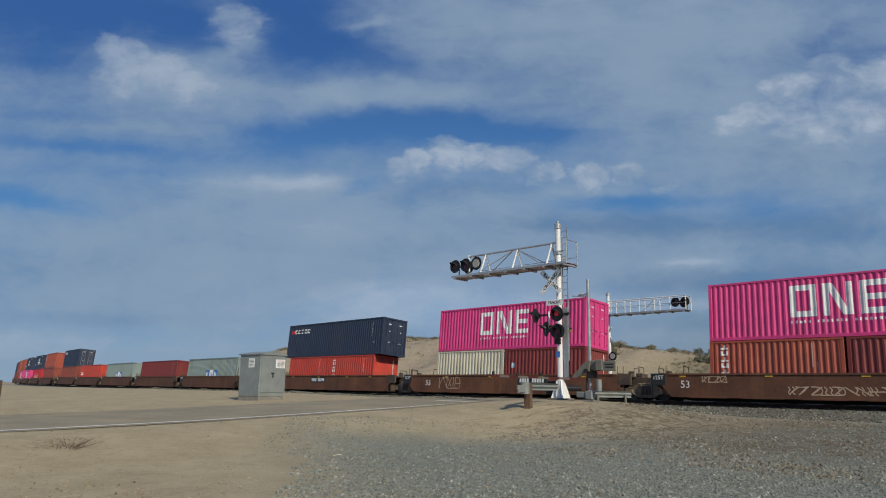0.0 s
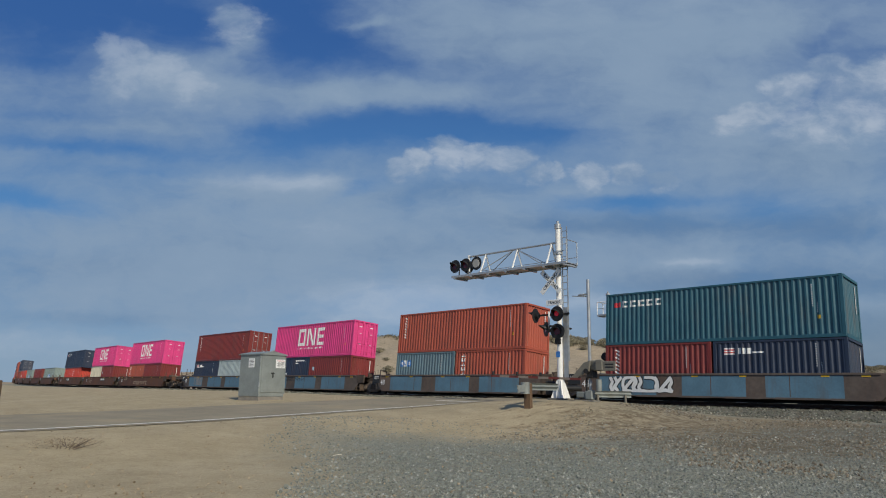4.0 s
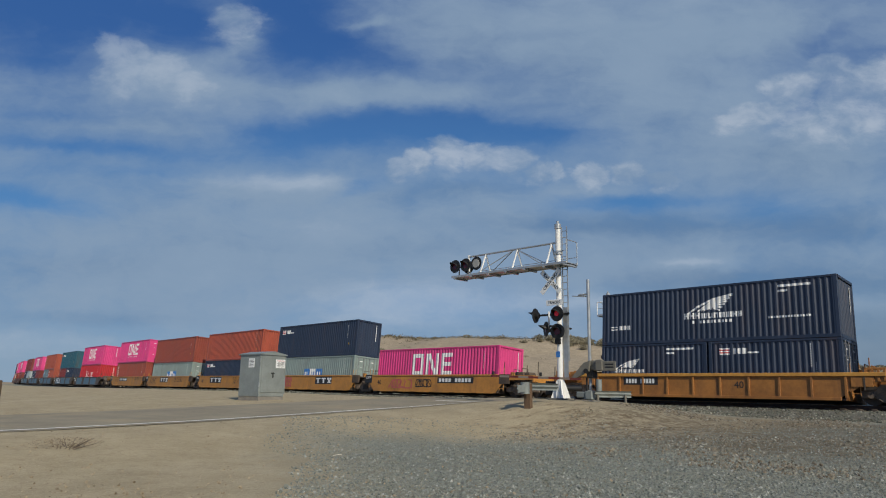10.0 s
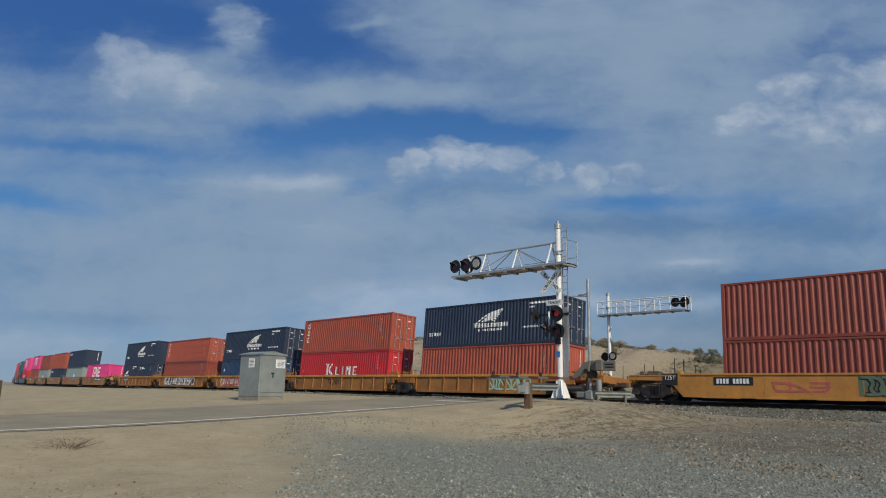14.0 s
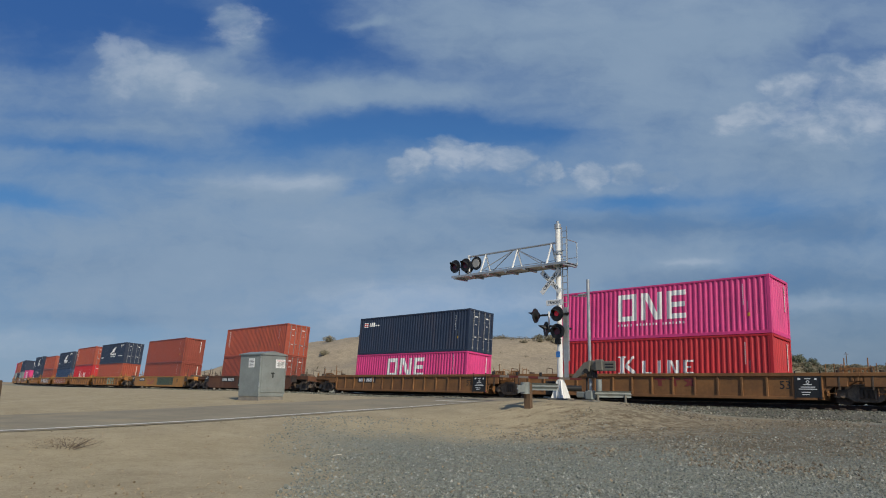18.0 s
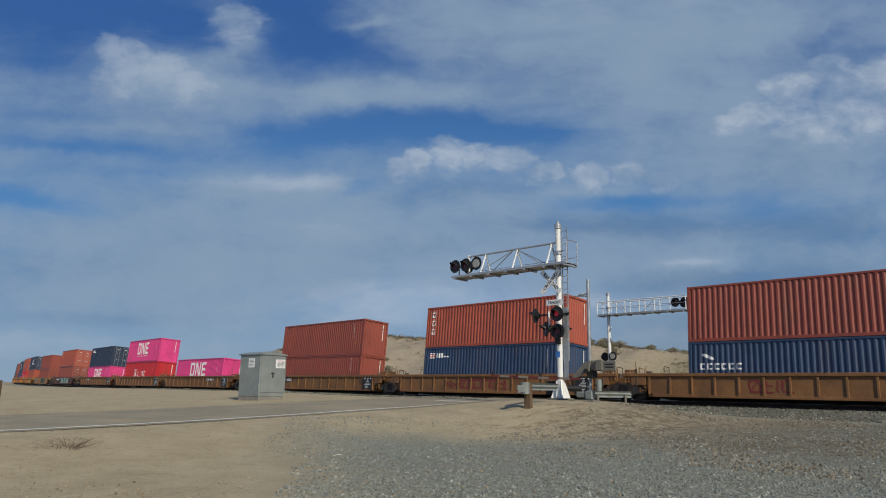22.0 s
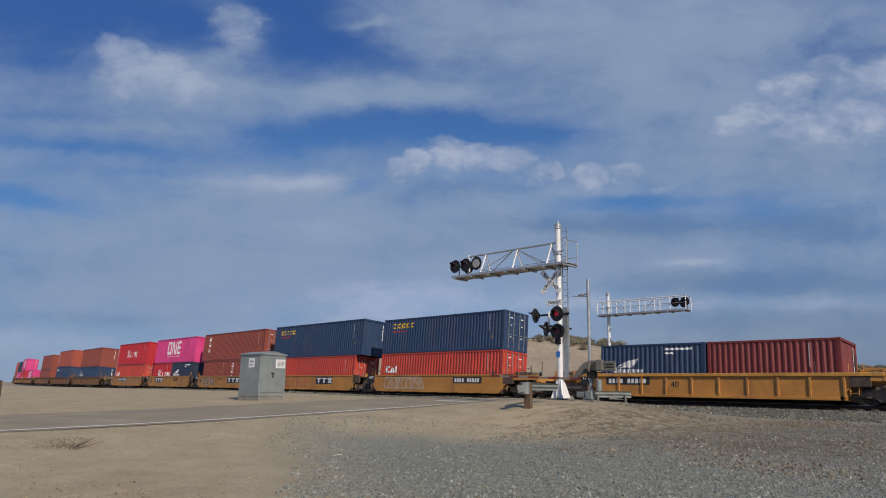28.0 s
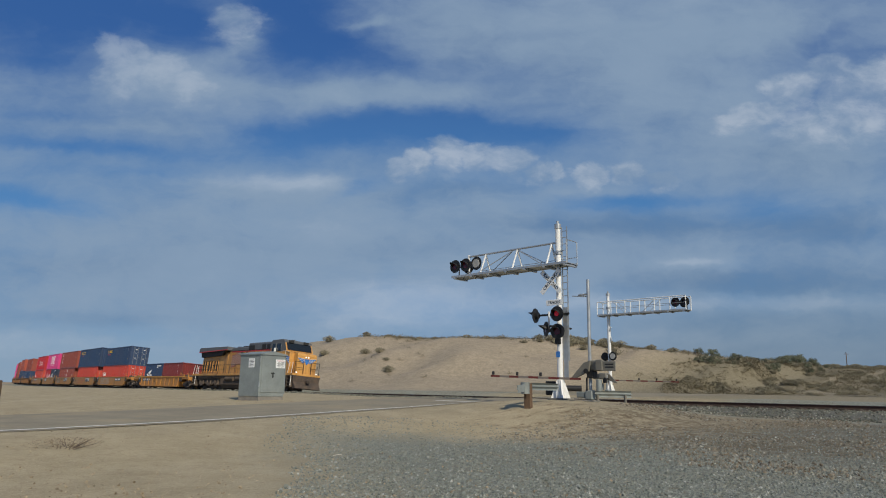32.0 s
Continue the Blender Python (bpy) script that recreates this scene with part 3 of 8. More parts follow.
    stone = mixc(t, mth(t, "MULTIPLY", remap(t, n_big, 0.44, 0.62), 0.75), stone, (0.235, 0.190, 0.118))
    stone = mixc(t, 0.6, stone, mixc(t, nd(t, "ShaderNodeSeparateXYZ", (0, vor.outputs["Color"])).outputs[0], (0.097, 0.102, 0.085), (0.400, 0.414, 0.350)))
    wob = mth(t, "MULTIPLY", mth(t, "SUBTRACT", n_mid, 0.5), 6.0)
    wob2 = mth(t, "MULTIPLY", mth(t, "SUBTRACT", n_big, 0.5), 5.0)
    w = mth(t, "ADD", wob, wob2)
    left = remap(t, mth(t, "ADD", mth(t, "ADD", x, mth(t, "MULTIPLY", y, 0.27)), mth(t, "MULTIPLY", w, 0.55)), -1.0, 3.0)
    reach = mth(t, "ADD", 17.9, mth(t, "MULTIPLY", mth(t, "MAXIMUM", mth(t, "SUBTRACT", x, 3.5), 0.0), 0.36))
    far = remap(t, mth(t, "SUBTRACT", mth(t, "ADD", y, mth(t, "MULTIPLY", w, 0.45)), reach), 1.0, -2.4)
    gravel = mth(t, "MULTIPLY", left, far)
    gravel = mth(t, "MULTIPLY", gravel, remap(t, mth(t, "ADD", n_fine, mth(t, "MULTIPLY", n_mid, 0.6)), 0.55, 0.85, True, 0.68, 1.0))
    col = mixc(t, gravel, sand, stone)
    # darker cinders beside the ballast
    edge = mth(t, "MULTIPLY", remap(t, mth(t, "ADD", q, w), 14.0, 18.0), remap(t, q, 40.0, 36.0))
    edge = mth(t, "MULTIPLY", edge, remap(t, mth(t, "ADD", a, mth(t, "MULTIPLY", w, 0.5)), 12.8, 9.8))
    edge = mth(t, "MULTIPLY", edge, remap(t, n_mid, 0.3, 0.6, True, 0.55, 1.0))
    col = mixc(t, mth(t, "MULTIPLY", mth(t, "MULTIPLY", edge, remap(t, q, 12.0, 21.0)), 0.45), col, stone)
    ruts = noise_of(t, nd(t, "ShaderNodeCombineXYZ", (0, mth(t, "MULTIPLY", mth(t, "ADD", x, mth(t, "MULTIPLY", y, 0.55)), 0.7)), (1, mth(t, "MULTIPLY", mth(t, "SUBTRACT", y, mth(t, "MULTIPLY", x, 0.55)), 2.0))).outputs[0], 1.0, 4, 0.6)
    by_pad = mth(t, "MULTIPLY", mth(t, "MULTIPLY", remap(t, q, 13.0, 15.5), remap(t, q, 22.0, 19.0)), mth(t, "MULTIPLY", remap(t, a, 6.5, 8.5), remap(t, a, 15.0, 12.0)))
    col = mixc(t, mth(t, "MULTIPLY", mth(t, "MULTIPLY", by_pad, mth(t, "MULTIPLY", remap(t, ruts, 0.46, 0.66), remap(t, n_clod, 0.36, 0.58))), 0.8), col, (0.135, 0.092, 0.052))
    edge = mth(t, "MULTIPLY", edge, remap(t, n_clod, 0.38, 0.58, True, remap(t, a, 10.5, 5.0, True, 0.15, 0.72), 0.95))
    col = mixc(t, mth(t, "MULTIPLY", edge, 0.85), col, mixc(t, remap(t, n_fine, 0.35, 0.68), (0.10, 0.074, 0.047), mixc(t, remap(t, n_clod, 0.40, 0.6), (0.275, 0.212, 0.136), (0.155, 0.112, 0.070))))
    shoulder = mth(t, "MULTIPLY", remap(t, mth(t, "ADD", q, mth(t, "MULTIPLY", w, 0.4)), 24.6, 26.2), remap(t, q, 41.0, 38.0))
    shoulder = mth(t, "MULTIPLY", shoulder, mth(t, "MAXIMUM", remap(t, a, 13.5, 11.5), remap(t, a, 27.0, 31.0)))
    col = mixc(t, mth(t, "MULTIPLY", shoulder, 0.85), col, stone)
    t.links.new(col, b.inputs["Base Color"])
    b.inputs["Roughness"].default_value = 0.95
    b.inputs["Specular IOR Level"].default_value = 0.15
    hgt = mth(t, "ADD", mth(t, "MULTIPLY", n_fine, 0.6), mth(t, "MULTIPLY", n_grit, 0.5))
    hgt = mth(t, "ADD", hgt, mth(t, "MULTIPLY", mth(t, "MULTIPLY", vor.outputs["Distance"], gravel), 1.2))
    bp = nd(t, "ShaderNodeBump", ("Height", hgt), ("Strength", 0.7), ("Distance", 0.05))
    t.links.new(bp.outputs[0], b.inputs["Normal"])
    return m


GROUND = ground_material()
ground = part("ground", gs, GROUND, smooth=True)
tagged(ground, "dry sandy desert ground with gravel and a scrubby hill", "ground", kind="structure")

# ---- road over the crossing ----
ASPHALT = surface("worn_grey_asphalt", (0.282, 0.246, 0.182), 0.9, 0, 0.12, 0.7, (0.37, 0.30, 0.19), 0.55, 0.35, 0.3, 60.0, gloss=0.05)
LINEPAINT = surface("worn_white_road_paint", (0.72, 0.69, 0.61), 0.7, 0, 0.06, 2.0, (0.45, 0.38, 0.28), 0.35, 3.0)
ROAD_EDGE, ROAD_WIDE = 17.75, 7.0


def strip(a0, a1, qs, lift):
    s = Shape()
    cols = max(2, int((a1 - a0) / 0.5) + 1)
    for q in qs:
        for c in range(cols):
            a = a0 + (a1 - a0) * c / (cols - 1)
            z = height(a, q)
            if abs(q - 32.0) < 4.0:
                z += (RAIL - 0.01 - z) * (1 - step(abs(q - 32.0), 2.2, 4.0))
            s.v.append((*plan(a, q), z + lift))
    s.f = [(i * cols + c, i * cols + c + 1, (i + 1) * cols + c + 1, (i + 1) * cols + c) for i in range(len(qs) - 1) for c in range(cols - 1)]
    return s


road_q = axis(((-60, 8, 4), (8, 60, 0.8), (60, 160, 4)))
road = part("road", strip(ROAD_EDGE - 0.35, ROAD_EDGE + ROAD_WIDE, road_q, 0.012), ASPHALT, smooth=True)
tagged(road, "worn grey asphalt road crossing the railway", "road", kind="structure")
line = part("road_marking", strip(ROAD_EDGE - 0.02, ROAD_EDGE + 0.20, [q for q in road_q if q < 21.6], 0.022), LINEPAINT, road, "worn white edge line")
part("road_marking", strip(ROAD_EDGE + 0.2, ROAD_EDGE + 3.4, [21.2, 21.4, 21.6], 0.022), LINEPAINT, road, "worn white stop line")

far_road = part("road_beyond", strip(-160, 19, [58, 60, 62, 64, 66], 0.06), ASPHALT, smooth=True)
tagged(far_road, "grey side road running along beyond the railway", "road", kind="structure")

# ---- track ----
railway = thing("railway_track", "rusty steel rails on ties in grey ballast", "railway track", kind="structure")
ballast = Shape()
bs = axis(((-700, -60, 20), (-60, 60, 2), (60, 420, 8)))
prof = ((4.9, RAIL - 0.72), (1.9, RAIL - 0.19), (0.0, RAIL - 0.20), (-1.6, RAIL - 0.30), (-3.4, RAIL - 0.75))
for s in bs:
    for side, z in prof:
        p, _ = track(s, side)
        ballast.v.append((p.x, p.y, z))
ballast.f = [(i * 5 + c, i * 5 + c + 1, (i + 1) * 5 + c + 1, (i + 1) * 5 + c) for i in range(len(bs) - 1) for c in range(4)]
BALLAST = surface("grey_ballast_bed", (0.13, 0.127, 0.105), 0.95, 0, 0.35, 4.0, (0.10, 0.075, 0.055), 0.5, 1.5, 1.0, 14.0)
part("ballast_bed", ballast, BALLAST, railway)
for side in (0.7525, -0.7525):
    rail, head = Shape(), Shape()
    web = ((0.07, -0.17), (0.07, -0.155), (0.012, -0.13), (0.012, -0.045), (0.036, -0.035), (0.036, -0.006), (-0.036, -0.006), (-0.036, -0.035), (-0.012, -0.045), (-0.012, -0.13), (-0.07, -0.155), (-0.07, -0.17))
    for s in bs:
        for o, z in web:
            p, _ = track(s, side + o)
            rail.v.append((p.x, p.y, RAIL + z + CANT * side))
        for o in (0.034, -0.034):
            p, _ = track(s, side + o)
            head.v.append((p.x, p.y, RAIL + CANT * side))
            head.v.append((p.x, p.y, RAIL - 0.006 + CANT * side))
    k = len(web)
    rail.f = [(i * k + c, i * k + (c + 1) % k, (i + 1) * k + (c + 1) % k, (i + 1) * k + c) for i in range(len(bs) - 1) for c in range(k)]
    head.f = [(i * 4 + c0, i * 4 + c1, (i + 1) * 4 + c1, (i + 1) * 4 + c0) for i in range(len(bs) - 1) for c0, c1 in ((0, 2), (1, 0), (2, 3))]
    part("rail", rail, RAILSTEEL, railway)
    part("rail_head", head, RAILTOP, railway, "bright worn rail top")
tie = Shape().box(-0.11, 0.11, -1.3, 1.3, -0.15, 0.0, 0.015).mesh("tie")
for i in range(150):
    s = -34 + i * 0.6
    if 19.0 < s < 29.0:
        continue
    p, ang = track(s)
    part("tie", tie, TIE, railway, at=Matrix.Translation((p.x, p.y, RAIL - 0.172)) @ Matrix.Rotation(ang, 4, "Z") @ Matrix.Rotation(CANT, 4, "X"))


# ---- stones and plants ----
def rock(rng, r):
    pts = []
    for v in ((1, 0, 0), (-1, 0, 0), (0, 1, 0), (0, -1, 0), (0, 0, 1), (0, 0, -1)):
        k = r * rng.uniform(0.6, 1.3)
        pts.append(Vector(v) * k + Vector((rng.uniform(-1, 1), rng.uniform(-1, 1), rng.uniform(-1, 1))) * r * 0.3)
    return pts


ROCK_F = ((0, 2, 4), (2, 1, 4), (1, 3, 4), (3, 0, 4), (2, 0, 5), (1, 2, 5), (3, 1, 5), (0, 3, 5))


def stones(name, label, count, place, size, material, seed):
    rng = random.Random(seed)
    s = Shape()
    for _ in range(count):
        x, y, z = place(rng)
        r = size(rng)
        rot = Euler((rng.uniform(0, 6), rng.uniform(0, 6), rng.uniform(0, 6))).to_matrix()
        s.add([rot @ v + Vector((x, y, z + r * 0.35)) for v in rock(rng, r)], ROCK_F)
    m = bpy.data.meshes.new(name)
    m.from_pydata(s.v, [], s.f)
    m.materials.append(material)
    ob = new(name, m)
    return tagged(ob, label, "stones", kind="stuff")


def island_material(name, colours, rough=0.9):
    m = bpy.data.materials.new(name)
    m.use_nodes = True
    t = m.node_tree
    b = t.nodes["Principled BSDF"]
    g = t.nodes.new("ShaderNodeNewGeometry")
    cr = t.nodes.new("ShaderNodeValToRGB")
    t.links.new(g.outputs["Random Per Island"], cr.inputs[0])
    els = cr.color_ramp.elements
    els[0].color, els[1].color = (*colours[0], 1), (*colours[-1], 1)
    for i, c in enumerate(colours[1:-1]):
        els.new((i + 1) / (len(colours) - 1)).color = (*c, 1)
    tc = t.nodes.new("ShaderNodeTexCoord")
    n = noise_of(t, tc.outputs["Object"], 30.0, 3, 0.6)
    t.links.new(mixc(t, remap(t, n, 0.3, 0.7), mixc(t, 0.35, cr.outputs[0], (0.03, 0.03, 0.03)), cr.outputs[0]), b.inputs["Base Color"])
    b.inputs["Roughness"].default_value = rough
    b.inputs["Specular IOR Level"].default_value = 0.2
    return m


BALLASTROCK = island_material("ballast_rock", ((0.06, 0.064, 0.048), (0.115, 0.120, 0.095), (0.20, 0.206, 0.165), (0.15, 0.120, 0.085), (0.44, 0.44, 0.36)))
GRAVELROCK = island_material("grey_gravel_rock", ((0.11, 0.120, 0.105), (0.24, 0.258, 0.230), (0.33, 0.352, 0.318), (0.25, 0.235, 0.180), (0.15, 0.163, 0.142), (0.24, 0.258, 0.230), (0.20, 0.215, 0.190), (0.52, 0.52, 0.47)))
SANDROCK = island_material("tan_pebble", ((0.26, 0.195, 0.12), (0.36, 0.285, 0.185), (0.46, 0.38, 0.26)))


def ballast_place(rng):
    while True:
        s = rng.uniform(-30, 19) if rng.random() < 0.75 else rng.uniform(26, 75)
        side = 0.95 + 6.0 * rng.random() ** 1.15 if rng.random() < 0.9 else rng.uniform(-0.6, 0.6)
        p, _ = track(s, side)
        z = RAIL - 0.21 if side < 1.9 else RAIL - 0.21 - (side - 1.9) * 0.18
        if side > 2.5:
            z = max(z, height(*aq(p.x, p.y)))
        return p.x, p.y, z


def gravel_place(rng):
    while True:
        y = 7.5 + 12.5 * rng.random() ** 1.6
        x = rng.uniform(-0.28, 0.85) * y
        if x < 0.2 - 0.27 * y + 1.3 * noise.noise(Vector((x * 0.5, y * 0.5, 0))):
            continue
        y *= DEEP
        return x, y, height(*aq(x, y)) - 0.004


def sand_place(rng):
    y = 8.0 + 30 * rng.random() ** 2
    x = rng.uniform(-0.85, 0.3) * y
    y *= DEEP
    return x, y, height(*aq(x, y)) - 0.004


stones("ballast_stones", "grey and tan crushed ballast stones along the track", 52000, ballast_place, lambda r: r.uniform(0.02, 0.058), BALLASTROCK, 3)
stones("gravel", "loose grey gravel with pale pebbles", 62000, gravel_place, lambda r: 0.007 + 0.022 * r.random() ** 3.0, GRAVELROCK, 4)
DIRTROCK = island_material("brown_dirt_stone", ((0.16, 0.12, 0.08), (0.26, 0.205, 0.14), (0.34, 0.30, 0.225), (0.22, 0.205, 0.165), (0.13, 0.11, 0.085), (0.46, 0.44, 0.37)))


def dirt_place(rng):
    while True:
        a, q = rng.uniform(-22, 11.5), rng.uniform(12.5, 27.5)
        x, y = plan(a, q)
        if abs(x) < 0.95 * y and noise.noise(Vector((x * 0.4, y * 0.4, 4.0))) > -0.25 + 0.5 * rng.random():
            return x, y, height(a, q) - 0.004


stones("dirt_stones", "scattered brown and grey stones on bare dirt", 15000, dirt_place, lambda r: 0.010 + 0.036 * r.random() ** 3, DIRTROCK, 6)
stones("pebbles", "scattered tan pebbles on sand", 4500, sand_place, lambda r: 0.006 + 0.024 * r.random() ** 4, SANDROCK, 5)


def shrub(name, label, seed, wide, tall, material, leaves, at, category="shrub", group="desert shrubs"):
    """A desert shrub: thin stems from the root with many small leaf blades."""
    rng = random.Random(seed)
    root = thing(name, label, category, group, at=at)
    stems, leaf = Shape(), Shape()
    for i in range(9):
        a = rng.uniform(0, 6.28)
        tip = Vector((math.cos(a) * wide * rng.uniform(0.2, 0.48), math.sin(a) * wide * rng.uniform(0.2, 0.48), tall * rng.uniform(0.5, 0.9)))
        stems.tube((0, 0, -0.05), tip, 0.022 * tall + 0.006, 4, 0.004, False)
    for i in range(leaves):
        a, k = rng.uniform(0, 6.28), rng.random() ** 0.5
        lump = 0.75 + 0.25 * math.sin(a * 3 + seed)
        h = rng.random()
        r = wide * 0.5 * k * lump * (0.55 + 0.6 * math.sin(min(h * 2.6, 3.0)))
        c = Vector((math.cos(a) * r, math.sin(a) * r, tall * (0.06 + 0.94 * h * (1 - 0.35 * k))))
        d = Vector((rng.uniform(-1, 1), rng.uniform(-1, 1), rng.uniform(-0.2, 1.2))).normalized() * tall * rng.uniform(0.05, 0.12)
        w = d.cross(Vector((rng.uniform(-1, 1), rng.uniform(-1, 1), rng.uniform(-1, 1)))).normalized() * tall * rng.uniform(0.02, 0.045)
        leaf.add([c - w, c + w, c + d + w * 0.4, c + d - w * 0.4], [(0, 1, 2, 3)])
    sm, lm = bpy.data.meshes.new("stems"), bpy.data.meshes.new("leaves")
    for m, s in ((sm, stems), (lm, leaf)):
        m.from_pydata(s.v, [], s.f)
        m.materials.append(None)
    part("stem_cluster", sm, BARK, root)["kind"] = "stuff"
    part("foliage", lm, material, root)
    return root


def stand(a, q, dz=0.0, turn=0.0):
    x, y = plan(a, q)
    return Matrix.Translation((x, y, height(a, q) + dz)) @ Matrix.Rotation(turn, 4, "Z")


DRYTWIG = surface("bleached_twig", (0.58, 0.52, 0.42), 0.8)


# ---- crossing gear ----
def across(a, q, z=0.0):
    x, y = plan(a, q)
    return Vector((x, y, z + rise(x, y)))


def spot(x, y, z):
    """A place given before the land's rise and depth are added."""
    return Vector((x, y * DEEP, z + rise(x, y * DEEP)))


YAW = math.atan2(FWD.y, FWD.x)   # local x along the track forwards, local y towards the eye


def lamp_unit(parent, at, lit=False, face=-1, pale=False):
    """A flashing light: round black backing, hood and red lens, facing local -y or +y."""
    f = face
    back = Shape()
    n = 20
    ring = [(math.cos(i * 2 * math.pi / n), math.sin(i * 2 * math.pi / n)) for i in range(n)]
    back.prism([(c * 0.33, s * 0.33) for c, s in ring], "y", 0.0, f * 0.025)
    back.tube((0, -f * 0.14, 0), (0, 0, 0), 0.15, 14)
    b = part("backing", back, SIGNALBLACK, parent, "round black backing plate", at, True)
    hood = Shape()
    arc = [i / 14 for i in range(15)]
    for k in range(14):
        a0, a1 = math.pi * (-0.15 + 1.3 * arc[k]), math.pi * (-0.15 + 1.3 * arc[k + 1])
        l0, l1 = 0.30 * math.sin(max(min(a0, math.pi), 0)) + 0.05, 0.30 * math.sin(max(min(a1, math.pi), 0)) + 0.05
        p = [(math.cos(a0) * 0.17, f * 0.025, math.sin(a0) * 0.17), (math.cos(a1) * 0.17, f * 0.025, math.sin(a1) * 0.17),
             (math.cos(a1) * 0.165, f * (0.025 + l1), math.sin(a1) * 0.165), (math.cos(a0) * 0.165, f * (0.025 + l0), math.sin(a0) * 0.165)]
        i = [(x * 0.94, y, z * 0.94) for x, y, z in p]
        hood.add(p + i, [(0, 1, 2, 3), (7, 6, 5, 4), (3, 2, 6, 7), (0, 3, 7, 4), (1, 0, 4, 5), (2, 1, 5, 6)])
    if not pale:
        part("hood", hood, SIGNALBLACK, b)
    wide = 0.11 if lit else 0.21 if pale else 0.15
    lens = Shape().prism([(c * wide, s * wide) for c, s in ring], "y", f * 0.026, f * 0.05)
    part("lens", lens, LENSLIT if lit else LENSPALE if pale else LENS, b, "glowing red lens" if lit else "pale lens with reflected sky and hillside painted in" if pale else "red lens", smooth=True)
    return b


def crossbuck(parent, at, face=-1):
    for k, (tilt, words) in enumerate(((-45, "RAIL ROAD"), (45, "CROSSING"))):
        bl = part("crossbuck_blade", Shape().box(-0.70, 0.70, -0.012, 0.012, -0.118, 0.118, 0.006), REFLECTWHITE, parent, "white crossing sign blade", at @ Matrix.Translation((0, face * 0.03 * k, 0)) @ Matrix.Rotation(radians(tilt), 4, "Y"))
        lettering("sign_lettering", words, 0.20, BLACKMARK, bl, Matrix.Translation((0, face * 0.016, 0)) @ (pose(0, 0, 0, 90) if face < 0 else pose(0, 0, 0, 90, 0, 180)), "black words on white")


def cantilever(name, label, at, tall, arm_z, reach, lit, triangular):
    """Mast with a truss arm over the road. Local x: along the arm; local y < 0: towards the traffic it faces."""
    g = thing(name, label, "crossing signal", "crossing signals", at=at)
    mast = Shape().tube((0, 0, 0), (0, 0, tall - 0.35), 0.128, 16, 0.115)
    part("mast", mast, WHITEPAINT, g, "white painted steel mast", smooth=True)
    part("mast_cap", Shape().tube((0, 0, tall - 0.35), (0, 0, tall - 0.15), 0.15, 14).tube((0, 0, tall - 0.15), (0, 0, tall), 0.06, 10), GALV, g, smooth=True)
    for turn in (0, 90, 180, 270):
        part("gusset", Shape().prism([(0.10, 0.03), (0.42, 0.03), (0.16, 0.78), (0.10, 0.78)], "y", -0.02, 0.02), WHITEPAINT, g, "white base fin", pose(0, 0, 0, 0, 0, turn + 45))
    part("base_plate", Shape().box(-0.40, 0.40, -0.40, 0.40, -0.06, 0.03, 0.01), GATEGREY, g)
    for h in (0.62, 1.2):
        part("clamp", Shape().tube((0, 0, arm_z - 0.1 + h - 0.62), (0, 0, arm_z + 0.05 + h - 0.62), 0.17, 14), GALV, g, smooth=True)
    w = 0.42
    for y in (-w, w):
        part("lower_chord", Shape().box(-0.7, reach, y - 0.045, y + 0.045, arm_z - 0.05, arm_z + 0.05), GALV, g)
    part("walkway", Shape().box(-0.7, reach, -w + 0.05, w - 0.05, arm_z - 0.02, arm_z + 0.012), GALV, g, "grating walkway")
    for i in range(7):
        x = -0.6 + (reach + 0.4) * i / 6
        part("hanger", Shape().box(x - 0.05, x + 0.05, -w - 0.07, w + 0.07, arm_z - 0.12, arm_z - 0.05), GALV, g)
    if triangular:
        part("upper_chord", Shape().tube((0.0, 0, arm_z + 1.02), (reach - 0.75, 0, arm_z + 1.0), 0.045, 10), GALV, g, smooth=True)
        frames = [0.35 + k * (reach - 2.2) / 2 for k in range(3)]
        for x in frames:
            for y in (-w, w):
                part("frame_leg", Shape().tube((x, y, arm_z), (x, 0, arm_z + 1.0), 0.042, 8), WHITEPAINT, g, "white truss leg")
        for x0, x1 in ((frames[1], frames[0]), (frames[1], frames[2])):
            for y in (-w, w):
                part("brace", Shape().tube((x0, 0, arm_z + 0.98) if x1 < x0 else (x0 + 0.25, 0, arm_z + 0.98), (x1 + 0.2, y, arm_z + 0.03), 0.022, 6), GALV, g)
        part("mid_rail", Shape().tube((-0.7, -w, arm_z + 0.32), (reach - 1.2, -w, arm_z + 0.30), 0.016, 6), GALV, g)
        for k in range(5):
            x = 0.2 + k * 1.0
            part("rail_post", Shape().tube((x, -w, arm_z), (x, -w, arm_z + 0.32), 0.016, 6), GALV, g)
        part("tip_post", Shape().tube((reach - 0.75, 0, arm_z), (reach - 0.75, 0, arm_z + 1.08), 0.06, 8), WHITEPAINT, g)
    else:
        for y in (-w, w):
            part("upper_chord", Shape().tube((-0.7, y, arm_z + 0.98), (reach, y, arm_z + 0.98), 0.034, 8), WHITEPAINT, g, smooth=True)
            part("mid_rail", Shape().tube((-0.7, y, arm_z + 0.5), (reach, y, arm_z + 0.5), 0.018, 6), GALV, g)
            k = 6
            for i in range(k + 1):
                x = -0.7 + (reach + 0.7) * i / k
                part("post", Shape().tube((x, y, arm_z), (x, y, arm_z + 0.98), 0.036, 6), WHITEPAINT, g, "white truss post")
            for x0, x1 in ((1.7, 0.6), (3.0, 4.1)):
                part("brace", Shape().tube((x0, y, arm_z), (x1, y, arm_z + 0.96), 0.02, 6), GALV, g)
